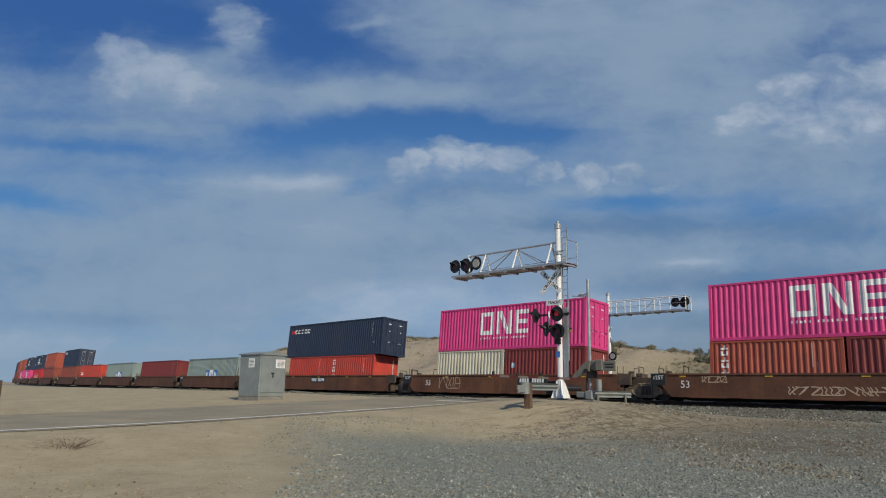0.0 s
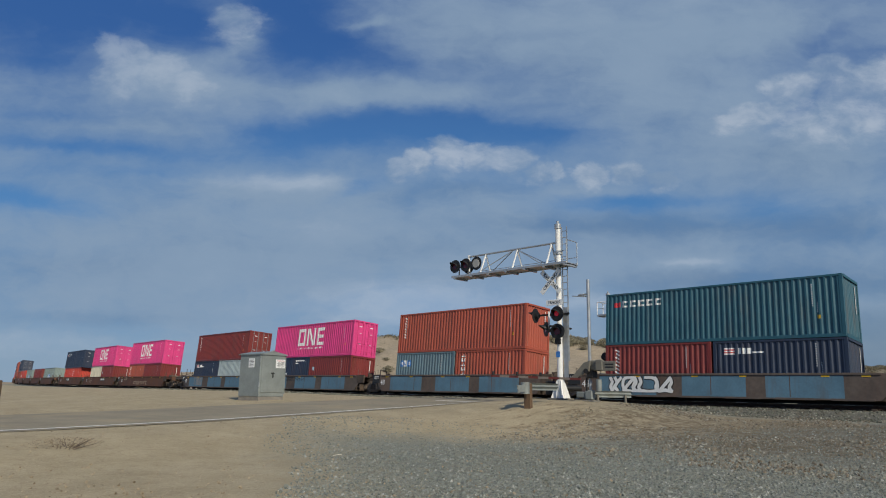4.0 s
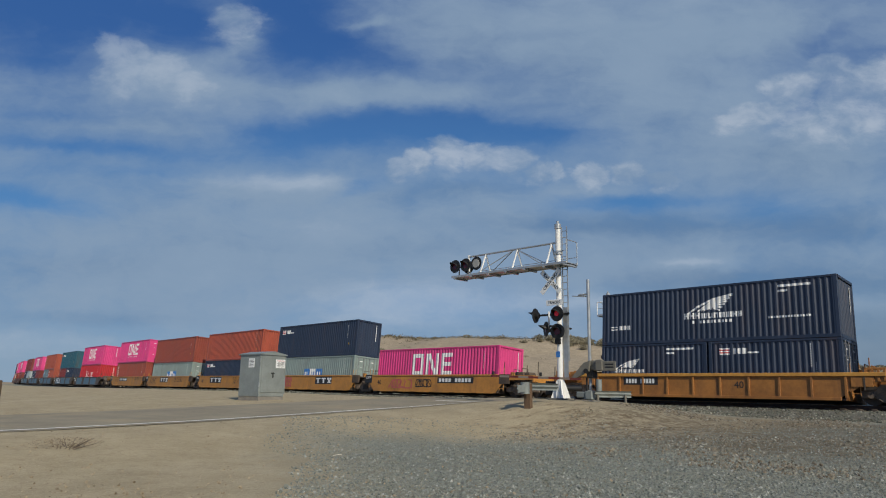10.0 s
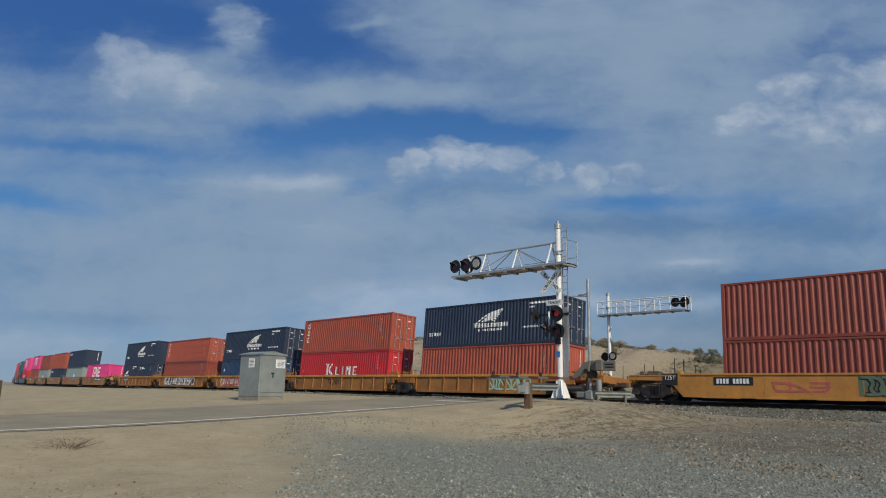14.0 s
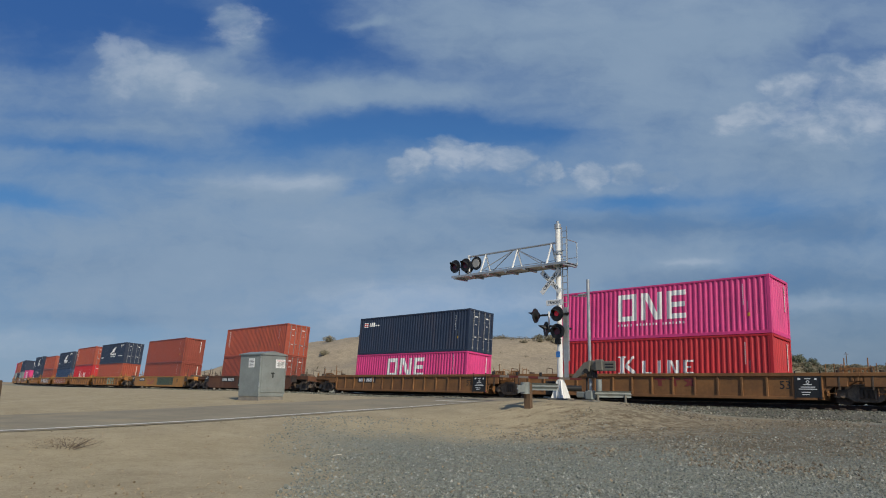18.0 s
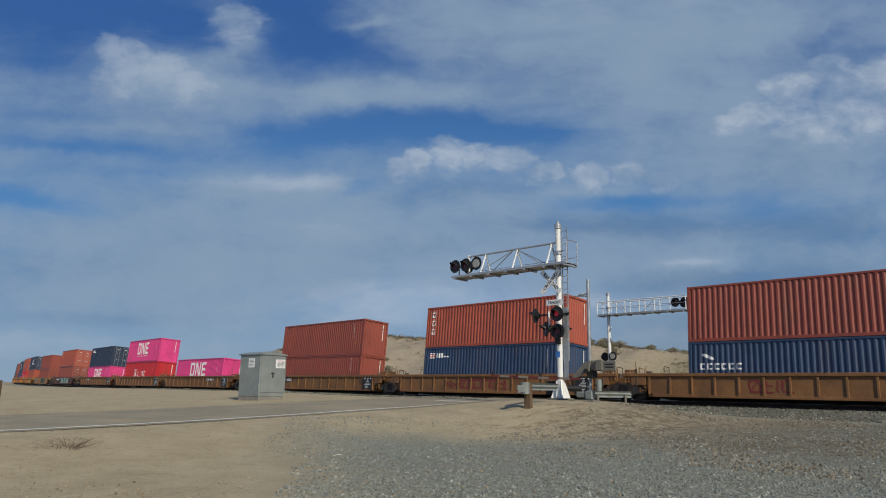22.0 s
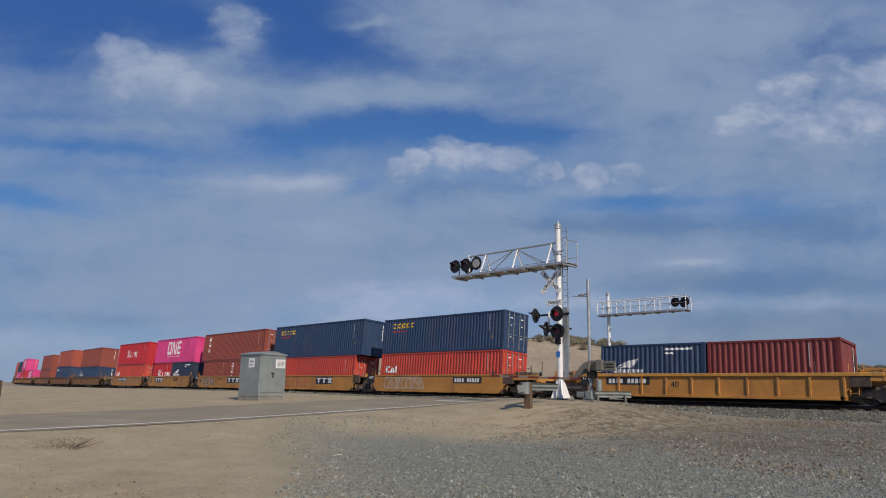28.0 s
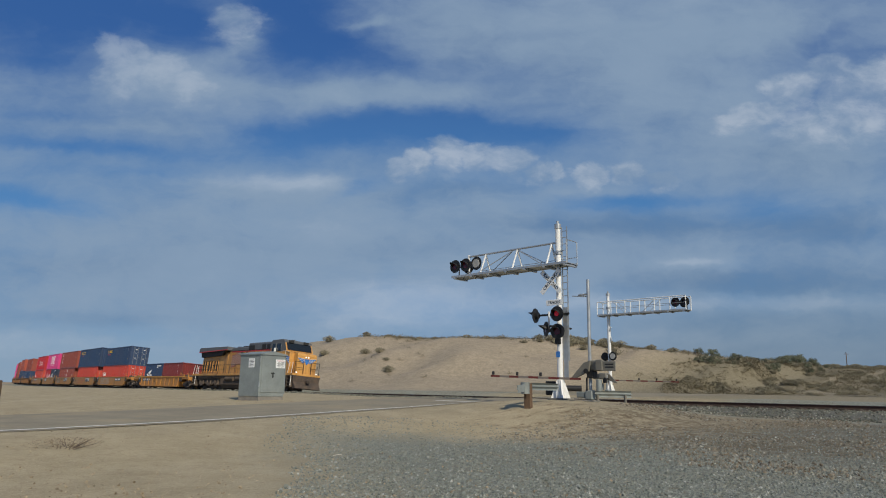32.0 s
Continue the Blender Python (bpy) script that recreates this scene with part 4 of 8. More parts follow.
    part("cage_rail", Shape().line([(-0.7, -w, arm_z), (-0.7, -w, arm_z + 1.0), (-0.7, w, arm_z + 1.0), (-0.7, w, arm_z)], 0.02), GALV, g)
    # lamps at the tip
    e = 1 if triangular else -1
    for x, y, f in ((reach - 0.1, 0.3 * e, e), (reach - 0.8, 0.3 * e, e), (reach - 0.45, -0.3 * e, -e)):
        lamp_unit(g, Matrix.Translation((x, y, arm_z + 0.55)), False, f)
    if triangular:
        lamp_unit(g, Matrix.Translation((reach - 1.5, 0.3, arm_z + 0.55)), False, 1, True)
    part("lamp_bracket", Shape().tube((reach - 1.1, 0, arm_z + 0.55), (reach, 0, arm_z + 0.55), 0.04, 8).tube((reach - 0.1, 0, arm_z), (reach - 0.1, 0, arm_z + 0.6), 0.03, 8), SIGNALBLACK, g)
    return g


MAST = across(14.82, 22.55, 0.92)
near_at = Matrix.Translation(MAST) @ Matrix.Rotation(YAW, 4, "Z") @ pose(0, 0, 0)
# local x forwards along the track = over the road; local +y = towards the eye and the traffic
def near_cantilever():
    g = cantilever("cantilever_signal", "white mast with galvanised truss arm and flashing lights over the road", near_at @ pose(0, 0, 0, 0, 0, 0), 7.8, 5.8, 6.05, False, True)
    # ladder up the back of the mast
    for x in (-0.18, -0.44):
        part("ladder_stile", Shape().box(x - 0.02, x + 0.02, -0.06, -0.02, 1.6, 7.5), GALV, g)
    for i in range(20):
        part("ladder_rung", Shape().tube((-0.18, -0.04, 1.8 + i * 0.29), (-0.44, -0.04, 1.8 + i * 0.29), 0.018, 5), GALV, g)
    part("ladder_guard", Shape().box(-0.42, -0.20, -0.02, 0.0, 0.9, 3.9), GALV, g, "grey sheet ladder guard")
    crossbuck(g, Matrix.Translation((0.28, 0.2, 5.06)), 1)
    sign = part("tracks_sign", Shape().box(-0.42, 0.42, -0.012, 0.012, -0.12, 0.12, 0.006), REFLECTWHITE, g, "white plate reading tracks", Matrix.Translation((0.12, 0.2, 4.12)))
    lettering("sign_lettering", "TRACKS", 0.17, BLACKMARK, sign, Matrix.Translation((0, 0.016, 0)) @ NEAR, "black words")
    part("cross_arm", Shape().tube((-0.5, 0, 3.62), (1.1, 0, 3.62), 0.045, 8).tube((0.0, -0.9, 3.05), (0.0, 0.7, 3.05), 0.045, 8), SIGNALBLACK, g)
    part("cross_arm_stand", Shape().tube((0.48, 0.1, 3.0), (0.48, 0.1, 3.75), 0.04, 8), WHITEPAINT, g)
    lamp_unit(g, Matrix.Translation((-0.10, 0.32, 3.60)), True, 1)
    lamp_unit(g, Matrix.Translation((1.22, 0.05, 3.62)) @ pose(0, 0, 0, 0, 0, -80), False, 1)
    lamp_unit(g, Matrix.Translation((0.55, 0.2, 2.98)) @ pose(0, 0, 0, 0, 0, -35), False, 1)
    lamp_unit(g, Matrix.Translation((-0.1, 0.3, 2.85)) @ pose(0, 0, 0, 0, 0, 10), False, 1)
    part("blue_notice", Shape().box(-0.10, 0.10, 0.142, 0.155, 1.75, 2.0, 0.004), BLUEMARK, g, "small blue notice plate")
    part("junction_box", Shape().box(-0.17, 0.13, 0.13, 0.20, 2.30, 2.95, 0.02), SIGNALBLACK, g)
    return g


near_cantilever()
FAR_MAST = across(23.06, 41.76, 0.72)
far = cantilever("cantilever_signal", "white mast with galvanised truss arm facing away beyond the track", Matrix.Translation(FAR_MAST) @ Matrix.Rotation(YAW + math.pi, 4, "Z"), 7.76, 5.95, 6.3, False, False)
crossbuck(far, Matrix.Translation((-0.1, 0.2, 4.5)) @ pose(0, 0, 0, 0, 0, -44), 1)
lamp_unit(far, Matrix.Translation((0.40, -0.25, 2.85)), False, -1, True)
lamp_unit(far, Matrix.Translation((-0.55, 0.25, 2.85)), False, 1)


def gate(name, label, at, arm_len, pole_tall, droop, arm_z=1.12):
    g = thing(name, label, "crossing gate", "crossing gates", at=at)
    part("stand", Shape().tube((0, 0, 0.05), (0, 0, pole_tall), 0.065, 12), GALV, g, "grey steel pole", smooth=True)
    part("pole_base", Shape().box(-0.3, 0.26, -0.24, 0.24, -0.1, 0.06, 0.02), GATEGREY, g)
    part("base_box", Shape().box(-0.16, 0.2, -0.12, 0.14, 0.08, 0.46, 0.05).box(0.2, 0.62, -0.10, 0.10, 0.16, 0.40, 0.04), OLDGALV, g, "dull galvanised base box")
    part("arm_bracket", Shape().prism([(0.74, 0.90), (0.10, 1.53), (-0.18, 1.60), (-0.10, 1.19), (0.55, 0.90)], "y", 0.20, 0.30), GATEGREY, g, "angled grey arm bracket")
    part("mechanism_box", Shape().box(-0.52, 0.02, -0.20, 0.16, 1.22, 1.62, 0.04), GATEGREY, g, "grey gate motor housing")
    part("counterweight_plate", Shape().box(-1.28, -0.45, 0.20, 0.26, 1.20, 1.58, 0.015), GATEGREY, g, "grey counterweight plate")
    for z in (1.32, 1.43):
        part("slot", Shape().box(-1.20, -0.82, 0.255, 0.266, z, z + 0.05, 0.004), SIGNALBLACK, g, "dark slot")
    part("counterweight", Shape().box(-0.72, -0.42, 0.14, 0.30, 1.22, 1.64, 0.02), GATEGREY, g, "bolted grey counterweight")
    part("gearbox", Shape().box(-0.26, 0.06, -0.16, 0.2, 0.92, 1.22, 0.04), SIGNALBLACK, g, "dark gearbox")
    part("motor", Shape().tube((-0.45, 0.1, 0.42), (-0.45, 0.1, 0.88), 0.11, 12), OLDGALV, g, smooth=True)
    part("pivot", Shape().tube((0.0, -0.3, 1.2), (0.0, 0.34, 1.2), 0.1, 12), SIGNALBLACK, g)
    n = 9
    for i in range(n):
        x0, x1 = 0.25 + (arm_len - 0.25) * i / n, 0.25 + (arm_len - 0.25) * (i + 1) / n
        z0, z1 = arm_z - droop * x0 / arm_len, arm_z - droop * x1 / arm_len
        s = Shape().prism([(x0, z0 - 0.045), (x1, z1 - 0.045), (x1, z1 + 0.045), (x0, z0 + 0.045)], "y", 0.285, 0.31)
        part("gate_arm_band", s, GATERED if i % 2 == 0 else GATEPALE, g, "red reflective band" if i % 2 == 0 else "white reflective band")
    for k in (0.45, 0.7, 0.97):
        x = arm_len * k
        z = arm_z - droop * k + 0.055
        part("gate_lamp", Shape().box(x - 0.05, x + 0.05, 0.25, 0.34, z, z + 0.16, 0.02), SIGNALBLACK, g, "small dark arm lamp")
    return g


near_gate = gate("crossing_gate", "lowered red and white crossing gate on a tall grey pole", Matrix.Translation(across(12.9, 21.76, 0.86)) @ Matrix.Rotation(YAW, 4, "Z"), 4.9, 4.9, -0.14, 0.88)
part("bell_arm", Shape().tube((0.0, 0, 4.2), (0.75, 0, 4.28), 0.02, 6).tube((0.05, 0, 4.3), (0.45, 0, 4.3), 0.045, 8), GALV, near_gate)
part("conduit", Shape().line([(0.1, 0.1, 0.1), (0.1, 0.1, 0.95)], 0.04), SIGNALBLACK, near_gate)
gate("crossing_gate", "lowered red and white crossing gate beyond the track", Matrix.Translation(across(22.6, 40.4, 0.70)) @ Matrix.Rotation(YAW + math.pi, 4, "Z"), 5.3, 1.5, 0.10)


def guard_rail(at, length, label, posts, flared):
    """W-beam guard rail on posts, along local x."""
    g = thing("guard_rail", label, "guard rail", "guard rails", at=at)
    prof = [(0.0, -0.155), (0.04, -0.13), (0.08, -0.085), (0.04, -0.03), (0.0, 0.0), (0.04, 0.03), (0.08, 0.085), (0.04, 0.13), (0.0, 0.155)]
    prof += [(u - 0.012, v) for u, v in prof[::-1]]
    part("beam", Shape().prism([(u, v * 0.85 + 0.70) for u, v in prof], "x", 0, length), OLDGALV, g, "corrugated galvanised beam")
    for x in posts:
        if flared:
            part("post", Shape().box(x - 0.1, x + 0.1, -0.26, -0.02, -0.3, 0.80, 0.01), WOODPOST, g, "weathered wooden post")
        else:
            part("post", Shape().box(x - 0.04, x + 0.04, -0.12, -0.02, -0.3, 0.68, 0.01), GATEGREY, g, "thin grey steel post")
    end = Shape()
    for i in range(8):
        a0, a1 = math.pi * i / 8, math.pi * (i + 1) / 8
        end.add([(-math.sin(a0) * 0.16, math.cos(a0) * 0.16 - 0.13, z) for z in (0.44, 0.84)] + [(-math.sin(a1) * 0.16, math.cos(a1) * 0.16 - 0.13, z) for z in (0.44, 0.84)], [(0, 1, 3, 2)])
    if flared:
        part("end_wrap", end, OLDGALV, g, "rolled galvanised end")
        part("flared_end", Shape().prism([(-0.1, 0.52), (-0.1, 0.80), (-0.42, 0.74), (-0.78, 0.72), (-0.70, 0.66), (-0.76, 0.60), (-0.66, 0.55), (-0.70, 0.47), (-0.4, 0.50)], "y", -0.20, -0.17), OLDGALV, g, "bent and torn flared end")
    return g


guard_rail(Matrix.Translation(spot(2.85, 21.7, 0.76)) @ Matrix.Rotation(radians(57), 4, "Z"), 3.2, "short galvanised guard rail on a wooden post before the mast", (0.2,), True)
guard_rail(Matrix.Translation(spot(6.1, 25.25, 0.46)) @ Matrix.Rotation(radians(24), 4, "Z"), 2.1, "short galvanised guard rail behind the gate motor", (0.3, 1.7), False)
buffer = thing("gate_stop", "black rubber-sleeved stop bar beside the gate", "barrier", at=Matrix.Translation(spot(5.05, 27.1, 1.36)) @ Matrix.Rotation(radians(-10), 4, "Z"))
part("sleeve", Shape().tube((0.15, 0, 0), (1.1, 0, 0), 0.13, 14).box(-0.45, 0.0, -0.14, 0.14, -0.3, 0.3, 0.03), SIGNALBLACK, buffer, smooth=True)
part("leg", Shape().box(0.4, 0.52, -0.06, 0.06, -0.7, 0.0), GALV, buffer)


def cabinet():
    g = thing("signal_cabinet", "grey metal signal house with white notices on its door", "signal cabinet", at=Matrix.Translation(across(28.67, 16.28, 0.80)) @ Matrix.Rotation(YAW + radians(97), 4, "Z"))
    w, d, h = 0.80, 0.80, 1.98
    part("housing", Shape().box(-w, w, -d, d, -0.08, h, 0.02), CABINETPAINT, g)
    part("plinth", Shape().box(-w + 0.02, w - 0.02, -d + 0.02, d - 0.02, -0.3, 0.06), surface("concrete_plinth", (0.24, 0.22, 0.19), 0.9, 0, 0.15, 3.0), g)
    part("roof", Shape().prism([(-w - 0.06, h), (w + 0.06, h), (w + 0.06, h + 0.05), (0, h + 0.2), (-w - 0.06, h + 0.05)], "y", -d - 0.08, d + 0.08), CABINETPAINT, g, "low gabled metal roof")
    for x in (-w, w):
        part("corner_trim", Shape().box(x - 0.03, x + 0.03, d - 0.02, d + 0.015, 0.05, h), CABINETPAINT, g)
    dr = part("door", Shape().box(-0.72, 0.72, d, d + 0.03, 0.12, 1.98, 0.01), CABINETPAINT, g, "flush grey steel door")
    part("notice", Shape().box(-0.75, -0.15, d + 0.032, d + 0.04, 1.35, 1.78), REFLECTWHITE, dr, "white printed notice")
    for i in range(6):
        part("notice_line", Shape().box(-0.70, -0.22 - 0.05 * (i % 2), d + 0.042, d + 0.045, 1.70 - i * 0.06, 1.72 - i * 0.06), BLACKMARK if i else REDMARK, dr)
    part("handle", Shape().box(-0.1, 0.12, d + 0.03, d + 0.06, 1.06, 1.1).box(-0.02, 0.02, d + 0.03, d + 0.07, 0.85, 1.12), SIGNALBLACK, dr, "dark door handle")
    part("hinge", Shape().tube((0.82, d + 0.02, 0.4), (0.82, d + 0.02, 0.6), 0.02, 6), GALV, dr)
    part("hinge", Shape().tube((0.82, d + 0.02, 1.6), (0.82, d + 0.02, 1.8), 0.02, 6), GALV, dr)
    part("side_notice", Shape().box(w + 0.002, w + 0.012, -0.1, 0.35, 1.35, 1.8), REFLECTWHITE, g, "white printed notice")
    for i in range(5):
        part("notice_line", Shape().box(w + 0.013, w + 0.016, -0.05, 0.28, 1.70 - i * 0.07, 1.72 - i * 0.07), BLACKMARK, g)
    return g


cabinet()
post = thing("marker_post", "weathered brown wooden marker post standing in sand", "post", at=Matrix.Translation(spot(-15.52, 21.64, 0.42)))
part("shaft", Shape().box(-0.14, 0.14, -0.14, 0.14, -0.5, 1.02, 0.02), WOODPOST, post)

# shrubs on the hill and on the plain beyond the track
rng = random.Random(11)
kinds = []
for k in range(6):
    kinds.append(shrub("desert_shrub", "low grey-green desert shrub on sandy soil", 20 + k, rng.uniform(1.6, 2.6), rng.uniform(0.8, 1.3), PLANT, 1300, pose(*plan(-400 - 5 * k, 300), 1.0)))
count = 0
while count < 255:
    a, q = rng.uniform(2, 84), rng.uniform(48, 175)
    crest, foot = ramp(a, CREST_Q), ramp(a, FOOT_Q)
    up = (q - foot) / (crest - foot)
    dense = 0.9 if a < 38.5 else (0.35 if up > 0.88 else 0.008)
    if up < 0.06 + 0.34 * step(a, 32.0, 37.0) * (1 - step(a, 50.0, 60.0)) or up > 1.35 or rng.random() > dense:
        continue
    if noise.noise(Vector((a * 0.09, q * 0.09, 9))) < -0.2:
        continue
    ob = copy_thing(kinds[count % 6], stand(a, q, -0.05, rng.uniform(0, 6)))
    k = rng.uniform(0.4, 1.0)
    ob.scale = (k * 1.15, k * 1.15, k * rng.uniform(0.7, 1.0))
    count += 1
for a, q in ((91, 73), (88, 76), (104, 78), (86, 60), (109, 66), (80, 64), (74, 62), (101, 62), (112, 74), (70, 60), (66, 57), (96, 68), (84, 52), (79, 47)):
    ob = copy_thing(kinds[rng.randrange(6)], stand(a, q, -0.05, rng.uniform(0, 6)))
    k = rng.uniform(0.5, 1.2)
    ob.scale = (k, k, k)
for i in range(26):
    a, q = rng.uniform(46, 60), rng.uniform(82, 92)
    ob = copy_thing(kinds[rng.randrange(6)], stand(a, q, -0.05, rng.uniform(0, 6)))
    k = rng.uniform(0.7, 1.4)
    ob.scale = (k, k, k)
for ob in kinds:
    for o in list(ob.children_recursive) + [ob]:
        bpy.data.objects.remove(o)
scrub = Shape()
srng = random.Random(31)
made = 0
while made < 8000:
    a, q = srng.uniform(0, 90), srng.uniform(44, 178)
    crest, foot = ramp(a, CREST_Q), ramp(a, FOOT_Q)
    up = (q - foot) / (crest - foot)
    if up < 0.03 + 0.32 * step(a, 32.0, 37.0) * (1 - step(a, 50.0, 60.0)) or up > 1.4 or srng.random() > (0.9 if a < 39 else (0.5 if up > 0.86 else 0.012)):
        continue
    x, y = plan(a, q)
    z = height(a, q)
    clump = noise.noise(Vector((a * 0.16, q * 0.10, 2.0)))
    if srng.random() > 0.55 + 0.9 * clump:
        continue
    size = srng.uniform(0.22, 0.5) * (1.0 + 0.9 * max(clump, 0.0))
    for k in range(34):
        ang = srng.uniform(0, 6.28)
        d = Vector((math.cos(ang) * srng.uniform(0.05, 0.25), math.sin(ang) * srng.uniform(0.05, 0.25), srng.uniform(-0.05, 0.22))) * size
        w = Vector((-math.sin(ang), math.cos(ang), 0)) * size * 0.13
        k2 = srng.random() ** 0.5
        p = Vector((x + math.cos(ang) * k2 * size * 1.1, y + math.sin(ang) * k2 * size * 1.1, z - 0.03 + size * srng.random() * (1.05 - 0.8 * k2 * k2)))
        scrub.add([p - w * 0.5, p + w * 0.5, p + d + w, p + d - w], [(0, 1, 2, 3)])
    made += 1
sm = bpy.data.meshes.new("scrub")
sm.from_pydata(scrub.v, [], scrub.f)
sm.materials.append(island_material("dry_scrub", ((0.235, 0.200, 0.132), (0.29, 0.248, 0.165), (0.34, 0.295, 0.198), (0.20, 0.178, 0.113))))
tagged(new("scrub", sm), "low dry scrub covering the desert hillside", "scrub", kind="stuff")
shrub("dead_weed", "dead brown tumbleweed lying on the sand", 71, 1.6, 0.24, DRYPLANT, 700, stand(14.15, 3.85, 0.0, 0.0), "weed", "")


def tree(seed, at, tall):
    r = random.Random(seed)
    g = thing("tree", "dark green desert tree with an uneven crown", "tree", "far trees", at=at)
    tr = Shape().tube((0, 0, -0.3), (0.1, 0, tall * 0.4), tall * 0.035, 7, tall * 0.022, False)
    lf = Shape()
    blobs = []
    for i in range(8):
        a = r.uniform(0, 6.28)
        tip = Vector((math.cos(a) * tall * r.uniform(0.1, 0.5), math.sin(a) * tall * r.uniform(0.1, 0.5), tall * r.uniform(0.28, 0.85)))
        tr.tube((0.1, 0, tall * r.uniform(0.2, 0.4)), tip, tall * 0.014, 5, 0.01, False)
        blobs.append((tip, tall * r.uniform(0.17, 0.30)))
    for i in range(900):
        c, k = blobs[i % 8]
        d = Vector((r.gauss(0, 1), r.gauss(0, 1), r.gauss(0, 0.8)))
        p = c + d.normalized() * k * r.random() ** 0.45
        u = Vector((r.uniform(-1, 1), r.uniform(-1, 1), r.uniform(-1, 1))).normalized() * tall * 0.035
        w = u.cross(Vector((r.uniform(-1, 1), r.uniform(-1, 1), r.uniform(-1, 1)))).normalized() * tall * 0.025
        lf.add([p - u, p - w, p + u, p + w], [(0, 1, 2, 3)])
    for nm, s, mt in (("trunk", tr, BARK), ("crown", lf, TREELEAF)):
        m = bpy.data.meshes.new(nm)
        m.from_pydata(s.v, [], s.f)
        m.materials.append(None)
        part(nm, m, mt, g)
    return g


trng = random.Random(5)
for i in range(64):
    u = 0.415 + 0.25 * i / 63 + trng.uniform(-0.012, 0.012)
    y = 90.0
    while aq(u * y, y * DEEP)[1] < ramp(aq(u * y, y * DEEP)[0], CREST_Q) - 5.0 and y < 200:
        y += 1.0
    y += trng.uniform(-8, 5)
    a, q = aq(u * y, y * DEEP)
    big = 0.62 - 0.25 * step(u, 0.60, 0.63) + 0.60 * math.exp(-((u - 0.585) / 0.030) ** 2) + 0.12 * math.exp(-((u - 0.455) / 0.022) ** 2)
    tree(100 + i, stand(a, q, -0.2, trng.uniform(0, 6)), trng.uniform(1.1, 2.3) * big)
for i, (u, y, w, h) in enumerate(((0.712, 398, 10, 3.2), (0.728, 405, 13, 3.4), (0.745, 395, 9, 3.0), (0.695, 410, 8, 2.8))):
    x = u * y
    a, q = aq(x, y * DEEP)
    hs = thing("house", "pale distant house with a low grey roof", "house", "far houses", at=stand(a, q, -0.2))
    part("wall", Shape().box(-w / 2, w / 2, -4, 4, -6, h), surface("pale_stucco", (0.62, 0.58, 0.52), 0.9, 0, 0.08, 0.5), hs)
    part("roof", Shape().prism([(-w / 2 - 0.5, h), (w / 2 + 0.5, h), (0, h + 1.5)], "y", -4.5, 4.5), surface("grey_shingle", (0.22, 0.20, 0.19), 0.9, 0, 0.15, 2.0), hs)
    for k in (-0.28, 0.28):
        part("window", Shape().box(k * w - 0.6, k * w + 0.6, 4.0, 4.06, 0.9, 2.2), GLASS, hs)
for u, y, h in ((0.661, 150, 5.6),):
    x = u * y
    a, q = aq(x, y * DEEP)
    up = thing("utility_pole", "dark wooden utility pole with a cross arm", "utility pole", "utility poles", at=stand(a, q))
    part("pole", Shape().tube((0, 0, -0.5), (0, 0, h), 0.12, 8, 0.09), WOODPOST, up)
    part("cross_arm", Shape().box(-0.5, 0.5, -0.05, 0.05, h - 0.5, h - 0.4), WOODPOST, up)

twig = thing("twig", "pale bleached twig lying on gravel", "twig", at=stand(10.72, 7.95, 0.02, 0.9))
part("stick", Shape().line([(-0.13, 0, 0.01), (0.0, 0.03, 0.03), (0.14, 0.02, 0.015)], 0.008), DRYTWIG, twig)


# ---- the train ----
MOVING = []   # (object, metres along the train, side, height, extra turn)
PITCH, Y_OUT, Y_IN = 0.278, 1.207, 1.165
FLATS = (0.0, 0.075, 0.135, 0.218, 0.278)


def wall_y(x, half):
    t = (x + half - 0.16) % PITCH
    if t < FLATS[1]:
        return Y_OUT
    if t < FLATS[2]:
        return Y_OUT + (Y_IN - Y_OUT) * (t - FLATS[1]) / (FLATS[2] - FLATS[1])
    if t < FLATS[3]:
        return Y_IN
    return Y_IN + (Y_OUT - Y_IN) * (t - FLATS[3]) / (FLATS[4] - FLATS[3])


def wall_knots(x0, x1, half):
    xs = {round(x0, 4), round(x1, 4)}
    k = int((x0 + half - 0.16) // PITCH)
    while True:
        base = -half + 0.16 + k * PITCH
        if base > x1:
            break
        for t in FLATS[:4]:
            if x0 < base + t < x1:
                xs.add(round(base + t, 4))
        k += 1
    return sorted(xs)


MESHES = {}


def shared(key, make, smooth=False):
    if key not in MESHES:
        MESHES[key] = make().mesh(key[0], smooth)
    return MESHES[key]


def side_wall(half, h, sgn):
    s = Shape()
    xs = wall_knots(-half + 0.16, half - 0.16, half)
    for x in xs:
        y = wall_y(x, half) * sgn
        s.v += [(x, y, 0.15), (x, y, h - 0.10)]
    s.f = [(2 * i, 2 * i + 2, 2 * i + 3, 2 * i + 1) for i in range(len(xs) - 1)]
    return s


def end_wall(h, x, sgn):
    s = Shape()
    ys = [-1.06 + 0.06 * i for i in range(36)]
    ys = []
    y = -1.06
    while y < 1.06:
        ys += [(y, 0.0), (min(y + 0.08, 1.06), 0.0), (min(y + 0.12, 1.06), 1.0), (min(y + 0.2, 1.06), 1.0)]
        y += 0.24
    ys.append((1.06, 0.0))
    for y, d in ys:
        xx = x - sgn * (0.03 + 0.04 * d)
        s.v += [(xx, y, 0.16), (xx, y, h - 0.1)]
    s.f = [(2 * i, 2 * i + 2, 2 * i + 3, 2 * i + 1) for i in range(len(ys) - 1)]
    return s


